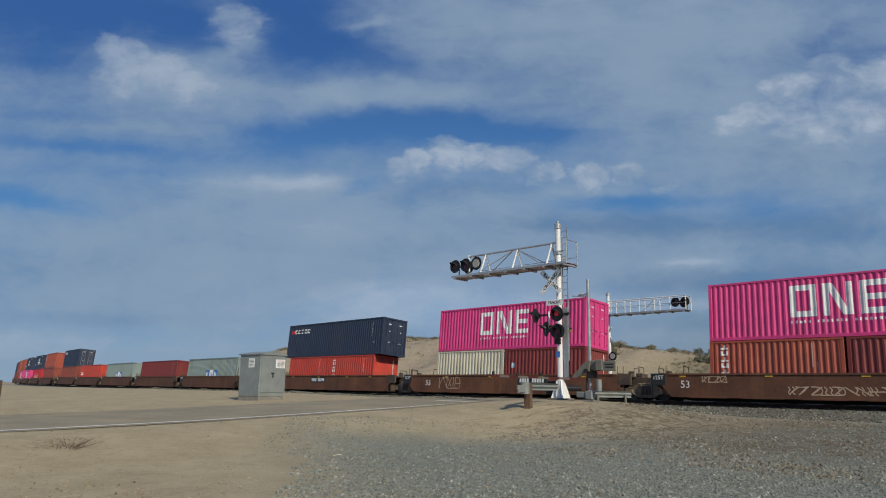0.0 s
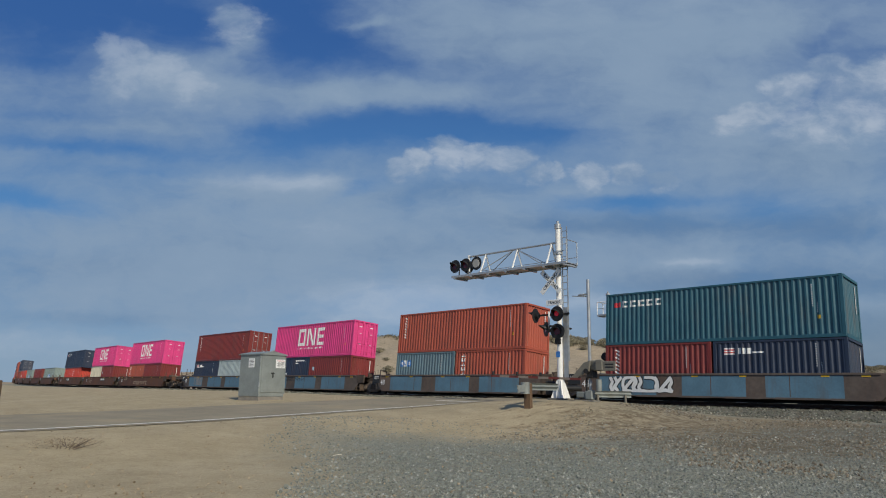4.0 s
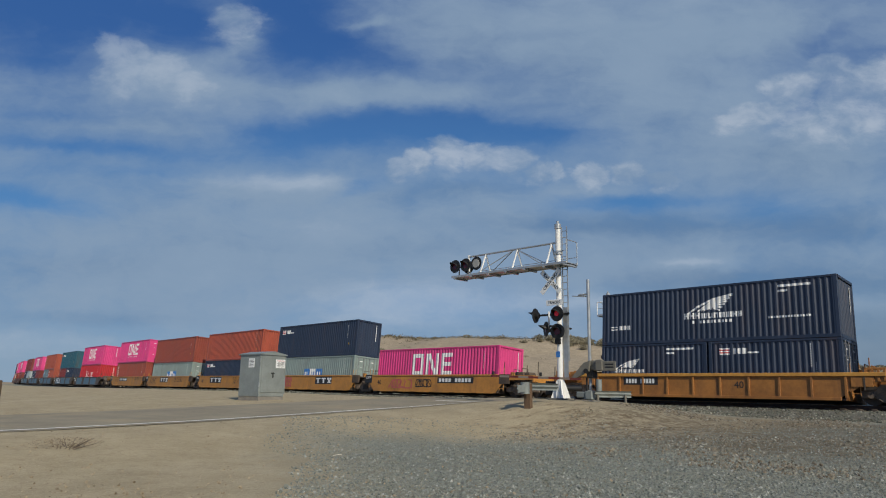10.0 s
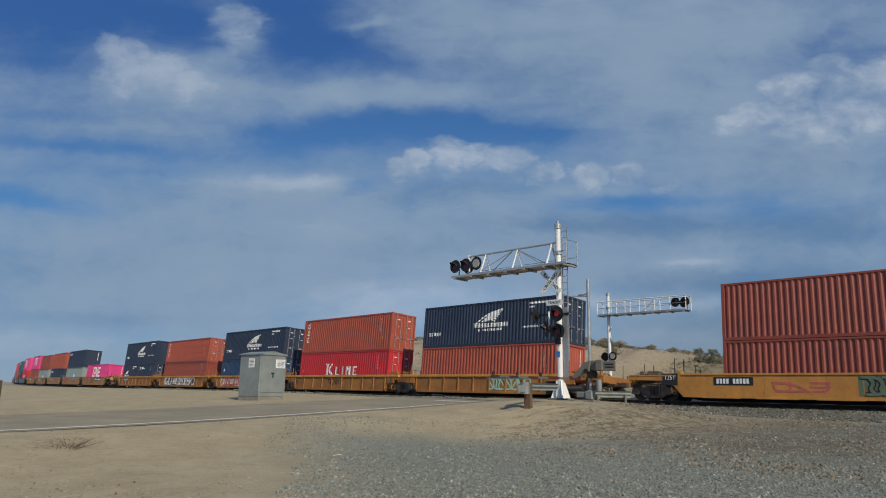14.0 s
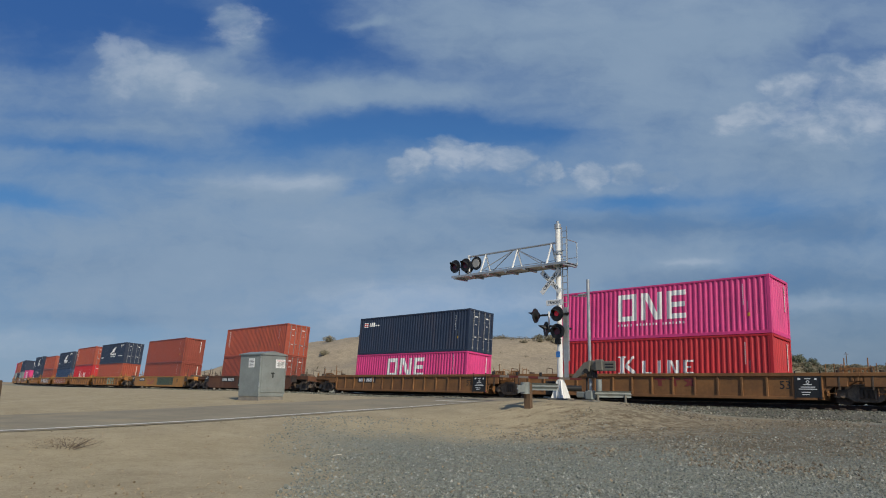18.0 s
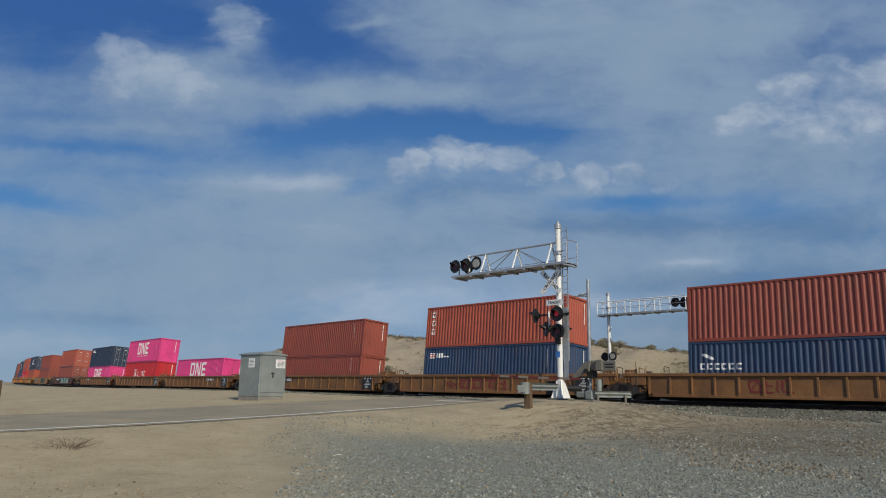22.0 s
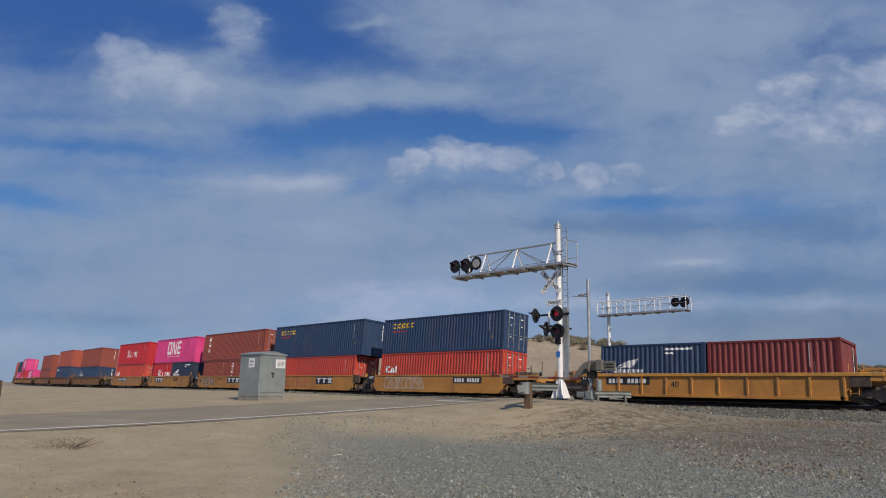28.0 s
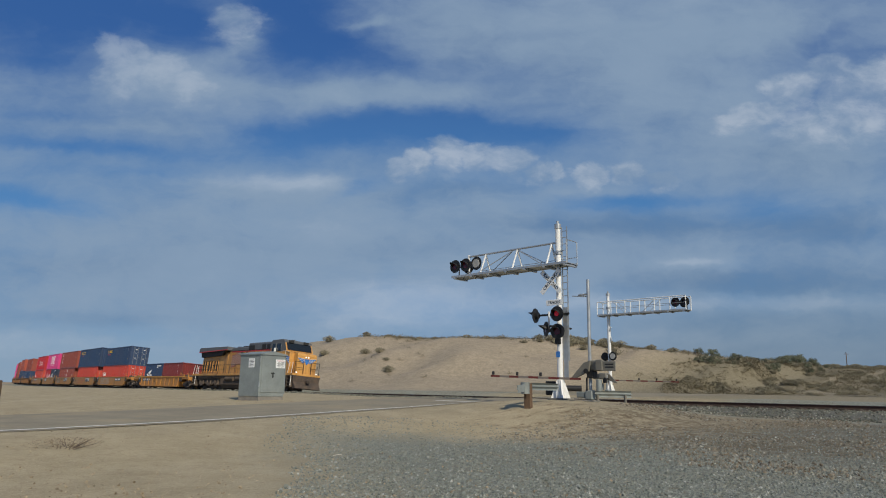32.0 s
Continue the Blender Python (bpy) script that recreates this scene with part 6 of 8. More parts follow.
def scribble(rng, x0, x1, z0, z1, n, w, lift=0.055):
    """Loose spray-paint strokes as flat ribbons on a well's side: each cell a few crossing strokes."""
    s = Shape()
    y = WELL_Y + lift
    cell = (x1 - x0) / n
    rise = z1 - z0
    for i in range(n):
        left = x0 + cell * i + rng.uniform(-0.08, 0.08) * cell
        lean = rng.uniform(-0.12, 0.2) * cell
        strokes = []
        for k in range(3):
            kind = rng.choice(("stem", "stem", "bow", "cut", "bar"))
            if kind == "stem":
                u = rng.choice((0.05, 0.5, 0.9))
                strokes.append([(u - 0.1, 0.0), (u + 0.12, 0.3), (u - 0.06, 0.65), (u + 0.1, 1.0)])
            elif kind == "bow":
                m = rng.choice((1, -1))
                strokes.append([(0.5 - 0.45 * m, 0.0), (0.5 + 0.3 * m, 0.08), (0.5 + 0.5 * m, 0.5), (0.5 + 0.3 * m, 0.92), (0.5 - 0.45 * m, 1.0)])
            elif kind == "cut":
                m = rng.choice((1, -1))
                strokes.append([(0.5 - 0.5 * m, 0.0), (0.5, rng.uniform(0.4, 0.6)), (0.5 + 0.5 * m, 1.0)])
            else:
                v = rng.choice((0.0, 0.5, 1.0))
                strokes.append([(-0.1, v), (0.5, v + rng.uniform(-0.12, 0.12)), (1.1, v)])
        for pts in strokes:
            pts = [Vector((left + u * cell + lean * v, z0 + min(max(v, 0.0), 1.0) * rise)) for u, v in pts]
            fine_pts = []
            for k in range(len(pts) - 1):
                a, b = pts[max(k - 1, 0)], pts[min(k + 2, len(pts) - 1)]
                for h in range(4):
                    t = h / 4
                    fine_pts.append(0.5 * (2 * pts[k] + (pts[k + 1] - a) * t + (2 * a - 5 * pts[k] + 4 * pts[k + 1] - b) * t * t + (3 * pts[k] - a - 3 * pts[k + 1] + b) * t ** 3))
            pts = fine_pts + [pts[-1]]
            base = len(s.v)
            for k, p in enumerate(pts):
                d = pts[min(k + 1, len(pts) - 1)] - pts[max(k - 1, 0)]
                d = d.normalized() if d.length > 1e-5 else Vector((1, 0))
                for sg in (-1, 1):
                    s.v.append((p.x - d.y * w * sg, y, min(max(p.y + d.x * w * sg, z0 - 0.04), z1 + 0.04)))
            s.f += [(base + 2 * k, base + 2 * k + 2, base + 2 * k + 3, base + 2 * k + 1) for k in range(len(pts) - 1)]
            y += 0.0004
    return s


CHORD = surface("worn_yellow_chord_paint", (0.60, 0.29, 0.055), 0.6, 0.0, 0.15, 0.8, (0.2, 0.09, 0.035), 0.5, 0.9, streak=True)


def well_car(at_s, feet, kind, mat, word, lead, trail, spacing, seed, extras=()):
    """One well unit. kind: smooth or ribbed; lead, trail: bogie under the front end, the rear end."""
    rng = random.Random(seed)
    half = {40: 6.2, 48: 7.35, 53: 8.15}[feet]
    g = thing("well_car", f"{word} steel {feet}-foot container well car", "railway car", "well cars of the train")
    for sgn in (1, -1):
        sd = part("well_side", shared(("well_side", feet, kind, sgn), lambda: well_side(half, kind, sgn)), mat, g)
        if kind == "ribbed":
            part("top_chord", shared(("top_chord", feet, sgn), lambda: Shape().box(-half - 1.55, half + 1.55, sgn * WELL_Y - 0.12, sgn * WELL_Y + 0.07, WELL_TOP - 0.13, WELL_TOP + 0.03, 0.012)), CHORD if mat in (WELL_OCHRE, WELL_YELLOW) else mat, sd, "lighter yellow top chord" if mat in (WELL_OCHRE, WELL_YELLOW) else "")
            n = {40: 9, 48: 12, 53: 14}[feet]
            rib = shared(("rib", sgn), lambda: Shape().box(-0.05, 0.05, sgn * WELL_Y - 0.05, sgn * WELL_Y + 0.045, WELL_LOW + 0.1, WELL_TOP - 0.1, 0.01))
            for i in range(n + 1):
                part("rib", rib, mat, sd, at=pose(-half + 2 * half * i / n, 0, 0))
        else:
            seam = shared(("seam", sgn), lambda: Shape().box(-0.02, 0.02, sgn * (WELL_Y + 0.02) - 0.006, sgn * (WELL_Y + 0.02) + 0.006, WELL_LOW + 0.1, WELL_TOP - 0.1))
            for i in range(1, 4):
                part("seam", seam, mat, sd, at=pose(-half + 2 * half * i / 4, 0, 0))
    part("well_floor", shared(("well_floor", feet), lambda: Shape().box(-half, half, -1.4, 1.4, WELL_LOW, WELL_LOW + 0.08)), DARKSTEEL, g)
    for ex in (1, -1):
        end_type = lead if ex > 0 else trail
        gap = 3.0 if end_type == 2 else spacing / 2 - half
        def bulkhead():
            s = Shape().box(ex * half - 0.05, ex * half + 0.05, -1.42, 1.42, WELL_LOW, WELL_TOP - 0.1)
            s.prism([(ex * half, 1.0), (ex * half, 1.2), (ex * (half + gap - 0.1), 1.2), (ex * (half + gap - 0.1), 0.85), (ex * (half + gap * 0.5), 0.8)], "y", -0.7, 0.7)
            s.box(min(ex * half, ex * (half + 0.8)), max(ex * half, ex * (half + 0.8)), -1.4, 1.4, WELL_TOP - 0.12, WELL_TOP - 0.05)
            return s
        part("end_platform", shared(("end_platform", feet, kind, ex, round(gap, 1)), bulkhead), mat if kind == "ribbed" else DARKSTEEL, g)
        def ladder():
            s = Shape()
            for x in (0.2, 0.55):
                s.tube((ex * (half + x), 1.44, 0.35), (ex * (half + x), 1.44, 1.75), 0.018, 5)
            for i in range(4):
                s.tube((ex * (half + 0.2), 1.44, 0.45 + i * 0.3), (ex * (half + 0.55), 1.44, 0.45 + i * 0.3), 0.015, 5)
            return s
        part("ladder", shared(("ladder", feet, ex), ladder), mat, g)
        def rails():
            s = Shape()
            s.line([(ex * (half + 0.25), -1.3, 1.25), (ex * (half + 0.25), -1.3, 1.95), (ex * (half + 0.25), -0.7, 1.95), (ex * (half + 0.25), -0.7, 1.25)], 0.02)
            s.line([(ex * (half + 0.9), 0.9, 1.25), (ex * (half + 0.9), 0.9, 1.7), (ex * (half + 0.9), 0.3, 1.7), (ex * (half + 0.9), 0.3, 1.2)], 0.02)
            return s
        part("handrail", shared(("handrail", feet, ex), rails), mat if kind == "ribbed" else DARKSTEEL, g)
        part("brake_gear", shared(("brake_gear", feet, ex), lambda: Shape().tube((ex * (half + 0.5), 0.5, 1.22), (ex * (half + 0.5), 0.5, 1.55), 0.16, 10).box(ex * (half + 0.75) - 0.2, ex * (half + 0.75) + 0.2, -0.5, 0.1, 1.2, 1.5, 0.02).tube((ex * (half + 0.35), -1.0, 1.35), (ex * (half + 1.1), 1.0, 1.35), 0.03, 6)), mat if mat in (WELL_OCHRE, WELL_YELLOW) else DARKSTEEL, g)
        box_in = shared(("load_plate", feet, ex), lambda: Shape().box(ex * (half + 0.62) - 0.42, ex * (half + 0.62) + 0.42, 1.38, 1.50, 0.74, 1.34, 0.01))
        plate = part("load_plate", box_in, mat if mat in (WELL_OCHRE, WELL_ORANGE) else BLACKMARK if ex > 0 else DARKSTEEL, g)
        if ex > 0 and mat not in (WELL_OCHRE, WELL_ORANGE):
            lettering("load_mark", "125T", 0.29, WHITE, plate, pose(ex * (half + 0.62), 1.506, 1.12) @ NEAR, "white load figures")
        if end_type != 2 and kind == "ribbed":
            for sgn in (1, -1):
                def joint_sill():
                    x0, x1, x2 = ex * (half + 0.15), ex * (half + gap * 0.45), ex * (half + gap - 0.12)
                    yy = sgn * (WELL_Y - 0.04)
                    return Shape().prism([(x0, 0.5), (x0, 1.30), (x2, 1.30), (x2, 0.98), (x1, 0.92)], "y", yy - 0.02, yy + 0.02).box(min(x0, x2), max(x0, x2), yy - 0.1, yy + 0.06, 1.24, 1.32)
                sl = part("joint_sill", shared(("joint_sill", feet, ex, sgn, round(gap, 1)), joint_sill), mat, g)
                def joint_frame():
                    xa, xb = sorted((ex * (half + 0.75), ex * (half + gap - 0.2)))
                    yy = sgn * (WELL_Y - 0.04)
                    f = Shape().box(xa, xb, yy - 0.05, yy + 0.05, 1.46, 1.56, 0.012)
                    for k in range(4):
                        xc = xa + 0.06 + (xb - xa - 0.12) * k / 3
                        f.box(xc - 0.05, xc + 0.05, yy - 0.04, yy + 0.065, 0.98, 1.50, 0.01)
                    return f
                part("joint_frame", shared(("joint_frame", feet, ex, sgn, round(gap, 1)), joint_frame), mat, sl)
                part("strap", shared(("strap", feet, ex, sgn), lambda: Shape().box(ex * (half + 0.72) - 0.035, ex * (half + 0.72) + 0.035, sgn * (WELL_Y + 0.02), sgn * (WELL_Y + 0.05), 0.6, 1.6, 0.006)), DARKSTEEL, sl, "dark steel strap")
            part("joint_post", shared(("joint_post", feet, ex), lambda: Shape().tube((ex * (half + 0.9), 1.25, 1.2), (ex * (half + 0.9), 1.25, 2.0), 0.026, 6)), mat, g)
        if (lead and ex > 0) or (trail and ex < 0):
            bogie(g, ex * (half + (1.75 if end_type == 2 else gap)))
            if end_type == 2:
                part("coupler", shared(("coupler", ex, feet), lambda: Shape().box(min(ex * (half + 2.7), ex * (half + 3.6)), max(ex * (half + 2.7), ex * (half + 3.6)), -0.12, 0.12, 0.72, 0.98, 0.02)), DARKSTEEL, g)
        if end_type == 2:
            for dx, yy, top in ((0.45, 1.3, 2.15), (1.15, -1.25, 2.4), (2.2, 1.2, 1.9), (2.75, -0.9, 2.05)):
                part("end_post", shared(("end_post", feet, ex, dx), lambda: Shape().tube((ex * (half + dx), yy, 1.1), (ex * (half + dx), yy, top), 0.028, 6).box(ex * (half + dx) - 0.05, ex * (half + dx) + 0.05, yy - 0.05, yy + 0.05, 1.1, 1.35)), mat if mat in (WELL_OCHRE, WELL_ORANGE) else DARKSTEEL, g)
            part("valve_box", shared(("valve_box", feet, ex), lambda: Shape().box(min(ex * (half + 1.3), ex * (half + 2.0)), max(ex * (half + 1.3), ex * (half + 2.0)), 0.9, 1.3, 1.18, 1.5, 0.04).tube((ex * (half + 2.3), 0.6, 1.35), (ex * (half + 2.3), 1.3, 1.35), 0.15, 10)), mat if mat is WELL_OCHRE else DUSTSTEEL, g)
            for sgn in (1, -1):
                def sill():
                    yy = sgn * WELL_Y
                    x0, x1, x2 = ex * (half + 0.5), ex * (half + 1.1), ex * (half + 2.9)
                    return Shape().prism([(x0, 0.8), (x0, 1.28), (x2, 1.24), (x2, 1.0), (x1, 0.98)], "y", yy - 0.02, yy + 0.02).box(min(x0, x2), max(x0, x2), yy - 0.1, yy + 0.04, 1.2, 1.27)
                sl = part("end_sill", shared(("end_sill", feet, ex, sgn), sill), mat, g)
                if kind == "ribbed":
                    def end_frame():
                        yy = sgn * (WELL_Y - 0.04)
                        f = Shape()
                        for k in range(4):
                            xc = ex * (half + 0.9 + 0.62 * k)
                            f.box(xc - 0.05, xc + 0.05, yy - 0.04, yy + 0.07, 0.98, 1.52 if k % 2 else 1.30, 0.01)
                        xa, xb = sorted((ex * (half + 0.8), ex * (half + 1.6)))
                        return f.box(xa, xb, yy - 0.05, yy + 0.05, 1.42, 1.52, 0.012)
                    part("end_frame", shared(("end_frame", feet, ex, sgn), end_frame), mat, sl)
            part("end_beam", shared(("end_beam", feet, ex), lambda: Shape().box(ex * (half + 2.9) - 0.06, ex * (half + 2.9) + 0.06, -1.47, 1.47, 0.85, 1.26, 0.02)), mat, g)
            part("release_lever", shared(("release_lever", feet, ex), lambda: Shape().line([(ex * (half + 3.0), 1.4, 0.9), (ex * (half + 3.05), 0.5, 0.75), (ex * (half + 3.2), 0.1, 0.95)], 0.018)), DARKSTEEL, g)
    skin = WELL_Y + (0.02 if kind == "smooth" else -0.02)
    y = skin + 0.006
    lift = 0.026 if kind == "smooth" else -0.012
    for kindx, *arg in extras:
        if kindx == "size":
            words, x = arg
            lettering("size_figure", words, 0.46 if feet == 40 else 0.52, BLACKMARK if mat in (WELL_YELLOW, WELL_OCHRE, WELL_ORANGE) else WHITE, g, pose(-x, y, 0.78) @ NEAR, "painted size figures")
        elif kindx == "number":
            x0, x1 = arg
            p = part("number_panel", Shape().box(-x1, -x0, skin, y, 0.76, 1.16), BLACKMARK, g, "black number panel")
            n = 10
            w = (x1 - x0 - 0.3) / n
            for i in range(n):
                if i == 4:
                    continue
                part("number_bar", Shape().box(-x0 - 0.15 - w * i - w * 0.72, -x0 - 0.15 - w * i, y + 0.001, y + 0.005, 0.84, 1.08), WHITE, p, "white bar")
        elif kindx == "data":      # black panel with lines of small white writing
            x0, x1 = arg
            p = part("data_panel", Shape().box(-x1, -x0, WELL_Y + 0.035, WELL_Y + 0.055, 0.24, 1.24, 0.006).box(-x1 - 0.06, -x1, WELL_Y + 0.03, WELL_Y + 0.07, 0.2, 1.42).box(-x0, -x0 + 0.06, WELL_Y + 0.03, WELL_Y + 0.07, 0.2, 1.42), BLACKMARK, g, "black data panel with white lines")
            yy = WELL_Y + 0.056
            wide = x1 - x0
            for z, u0, u1 in ((0.36, 0.25, 0.55), (0.46, 0.22, 0.62), (0.60, 0.12, 0.88), (0.69, 0.2, 0.8), (0.80, 0.3, 0.68), (1.06, 0.36, 0.62), (1.02, 0.08, 0.2), (1.02, 0.78, 0.88)):
                part("writing_bar", Shape().box(-x0 - wide * u1, -x0 - wide * u0, yy, yy + 0.004, z, z + (0.035 if z != 1.02 else 0.09)), WHITE, p, "white bar")
            part("round_mark", Shape().tube((-x0 - wide * 0.5, yy, 0.93), (-x0 - wide * 0.5, yy + 0.004, 0.93), 0.075, 14), WHITE, p, "round white mark")
            part("panel_hole", Shape().tube((-x0 - wide * 0.5, yy + 0.004, 0.93), (-x0 - wide * 0.5, yy + 0.007, 0.93), 0.045, 14), BLACKMARK, p)
        elif kindx in ("logo", "emblem"):
            x0, x1 = arg[:2]
            p = part("emblem_panel", Shape().box(-x1, -x0, skin, y, 0.62, 1.22), BLACKMARK, g, "black emblem panel") if kindx == "logo" else g
            w = (x1 - x0) / 3
            for i in range(3):
                s = Shape()
                xa = x0 + w * i + 0.12
                s.box(-xa - w * 0.8, -xa, y + 0.001, y + 0.005, 1.02, 1.12)
                if i < 2:
                    s.prism([(-xa - w * 0.55, 0.70), (-xa - w * 0.28, 0.70), (-xa - w * 0.22, 1.02), (-xa - w * 0.5, 1.02)], "y", y + 0.001, y + 0.005)
                else:
                    s.prism([(-xa - w * 0.80, 0.70), (-xa - w * 0.52, 0.70), (-xa - w * 0.02, 1.02), (-xa - w * 0.30, 1.02)], "y", y + 0.001, y + 0.005)
                    s.prism([(-xa - w * 0.30, 0.70), (-xa - w * 0.02, 0.70), (-xa - w * 0.52, 1.02), (-xa - w * 0.80, 1.02)], "y", y + 0.006, y + 0.008)
                part("emblem_shape", s, WHITE if kindx == "logo" else arg[2], p, "white slanted emblem shape" if kindx == "logo" else "faded red slanted emblem shape")
        elif kindx == "patch":
            x0, x1, m = arg
            part("paint_patch", Shape().box(-x1, -x0, skin, skin + 0.0035, WELL_LOW + 0.06, WELL_TOP - 0.1), m, g, "faded blue paint patch")
        elif kindx == "stripe":
            for x in arg:
                part("reflector", Shape().box(-x - 0.35, -x, y, y + 0.004, WELL_TOP - 0.16, WELL_TOP - 0.07), YELLOWMARK, g, "yellow reflector strip")
        elif kindx == "tag":
            x0, x1, m, n, w = arg[:5]
            z0, z1 = (arg[5], arg[6]) if len(arg) > 5 else (0.42, 1.15)
            part("graffiti", scribble(rng, -x1, -x0, z0, z1, n, w, lift), m, g, "sprayed graffiti strokes")["kind"] = "stuff"
        elif kindx == "throw":     # fat filled letters' shapes with a dark outline
            x0, x1, fill, rim, n, w = arg
            k = rng.randrange(10000)
            part("graffiti_outline", scribble(random.Random(k), -x1, -x0, 0.40, 1.16, n, w + 0.05, lift), rim, g, "dark sprayed outline")["kind"] = "stuff"
            part("graffiti_fill", scribble(random.Random(k), -x1, -x0, 0.40, 1.16, n, w, lift + 0.018), fill, g, "sprayed graffiti fill")["kind"] = "stuff"
        elif kindx == "block":
            x0, x1, m = arg
            part("graffiti_fill", Shape().box(-x1, -x0, skin, skin + 0.003, 0.34, 1.2), m, g, "sprayed graffiti background")
    MOVING.append((g, at_s, RAIL))
    return g


HC, STD, FLOOR = 2.896, 2.591, RAIL + 0.36
GREENTAG = surface("green_grey_spray_paint", (0.12, 0.16, 0.10), 0.6)
MINTTAG = surface("mint_spray_paint", (0.35, 0.6, 0.45), 0.6)
PINKTAG = surface("red_spray_paint", (0.5, 0.12, 0.10), 0.6)
TANTAG = surface("tan_spray_paint", (0.50, 0.36, 0.24), 0.6)


def unit(front, feet, car, lower, upper=None, lead=0, trail=1, spacing=15.9, extras=()):
    """front: metres along the train of the upper (or only) box's front edge."""
    ref = upper or lower[0]
    long = {20: 12.3, 40: 12.19, 45: 13.72}[ref[0]]
    mid = front - long / 2
    kind, mat, word = car
    well_car(mid, feet, kind, mat, word, lead, trail, spacing, int(abs(front) * 10), extras)
    z = FLOOR
    if lower[0][0] == 20:
        container(mid + 3.08, z, *lower[0])
        container(mid - 3.08, z, *lower[1])
    else:
        container(mid, z, *lower[0])
    if upper:
        container(mid, z + lower[0][1] + 0.012, *upper)


def box(feet, tall, mat, word, style="plain", doors=0):
    return (feet, tall, mat, word, style, doors)


RUSTY = ("smooth", WELL_RUST, "rusty brown")
DULL = ("smooth", WELL_GREY, "faded grey-brown")
YEL = ("smooth", WELL_YELLOW, "yellow")
OCH = ("ribbed", WELL_OCHRE, "dirty ochre ribbed")
ORA = ("ribbed", WELL_ORANGE, "rusty orange ribbed")
PK = box(40, HC, PINK, "bright pink", "rings")
PKD = box(40, HC, PINK, "bright pink", "rings", 1)

# front of the train, already far off
unit(256.0, 40, RUSTY, [box(40, HC, MAROON, "maroon")], box(40, HC, NAVY, "navy"))
unit(240.0, 40, RUSTY, [box(40, HC, MAROON, "maroon")], box(40, HC, NAVY, "navy"))
unit(224.0, 40, RUSTY, [box(40, HC, BROWN, "brown")], box(40, HC, ORANGE, "orange-brown"))
unit(208.0, 40, RUSTY, [PK], box(40, HC, ORANGE, "orange-brown"))
unit(191.5, 40, RUSTY, [box(40, HC, PINK, "bright pink", "rings")], box(40, HC, NAVY, "navy", "wing"))
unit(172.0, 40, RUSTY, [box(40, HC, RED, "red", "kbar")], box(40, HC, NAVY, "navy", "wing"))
unit(155.6, 40, RUSTY, [box(40, HC, BROWN, "brown")], box(40, HC, ORANGE, "orange-brown", "upright"), 0, 2)
unit(135.2, 40, RUSTY, [box(40, HC, BROWN, "brown")], box(40, HC, NAVY, "navy", "flag", 2), 2, 1)
unit(119.6, 40, RUSTY, [box(40, HC, CAIRED, "orange-red", "initials")], None)
unit(103.8, 40, RUSTY, [box(40, HC, GREY, "grey-green", "tile")], None)
unit(88.1, 40, RUSTY, [box(40, HC, MAROON, "maroon")], None)
unit(72.48, 40, RUSTY, [box(40, HC, GREY, "grey-green", "tile")], None, 0, 2)
unit(50.95, 53, RUSTY, [box(20, STD, CAIRED, "orange-red"), box(20, STD, CAIRED, "orange-red", "upright")], box(45, HC, NAVY, "navy", "bean", 1), 2, 1, 19.9, [("size", "53", -6.6), ("number", -2.0, 0.2), ("stripe", -5, -1, 3, 6)])
unit(30.87, 53, RUSTY, [box(20, STD, CREAM, "cream"), box(20, STD, MAROON, "maroon", "spot")], PKD, 0, 1, 19.7, [("size", "53", -6.6), ("number", 1.4, 3.6), ("stripe", -5, -1, 3, 6), ("tag", -5.5, -3.5, TANTAG, 5, 0.02)])
unit(11.35, 53, RUSTY, [box(20, STD, ORANGE, "orange-brown", "upright"), box(20, STD, MAROON, "maroon")], PKD, 0, 2, 19.9, [("size", "53", -7.3), ("stripe", -7.6, -3.4, 0.6, 4, 7), ("tag", -6.4, -5.2, TANTAG, 4, 0.02, 0.9, 1.2), ("tag", -2.4, 2.8, TANTAG, 11, 0.025, 0.36, 0.72)])
BP = [("patch", -6.3, -2.9, WELL_BLUE), ("patch", -1.5, 1.7, WELL_BLUE), ("patch", 2.6, 5.9, WELL_BLUE), ("size", "48", -7.2), ("stripe", -6.9, -4.2, -1, 1.4, 5, 6.6)]
unit(-11.13, 48, DULL, [box(20, STD, NAVY, "navy", "flag"), box(20, STD, PALE, "pale grey")], box(40, HC, MAROON, "maroon", "script", 2), 2, 1, 18.2, BP + [("tag", -5, -3, TANTAG, 5, 0.02)])
unit(-28.68, 48, DULL, [box(20, STD, NAVY, "navy", "wing"), box(20, STD, MAROON, "maroon", "spot")], PKD, 0, 1, 18.3, BP + [("tag", -3, 0, BLACKMARK, 6, 0.02, 0.9, 1.15)])
unit(-46.58, 48, DULL, [box(20, STD, STEELBLUE, "steel-blue", "tile_small"), box(20, STD, ORANGE, "orange-brown", "upright")], box(40, HC, ORANGE, "orange-brown", "script"), 0, 1, 18.3, BP)
unit(-64.51, 48, DULL, [box(20, STD, MAROON, "maroon", "script"), box(20, STD, NAVY, "navy", "flag")], box(40, HC, TEAL, "teal", "bean"), 0, 1, 18.2, BP + [("throw", -5.6, -2.0, WHITE, BLACKMARK, 5, 0.09)])
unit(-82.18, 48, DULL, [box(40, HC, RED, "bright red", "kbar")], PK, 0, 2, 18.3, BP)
unit(-103.14, 40, YEL, [box(40, HC, BROWN, "brown", "upright")], PKD, 2, 1, 15.7, [("number", -3.0, 0.3), ("tag", 3.4, 5.0, BLACKMARK, 4, 0.02, 0.9, 1.2), ("tag", -5.0, -3.3, MAROON, 4, 0.02, 0.7, 1.0)])
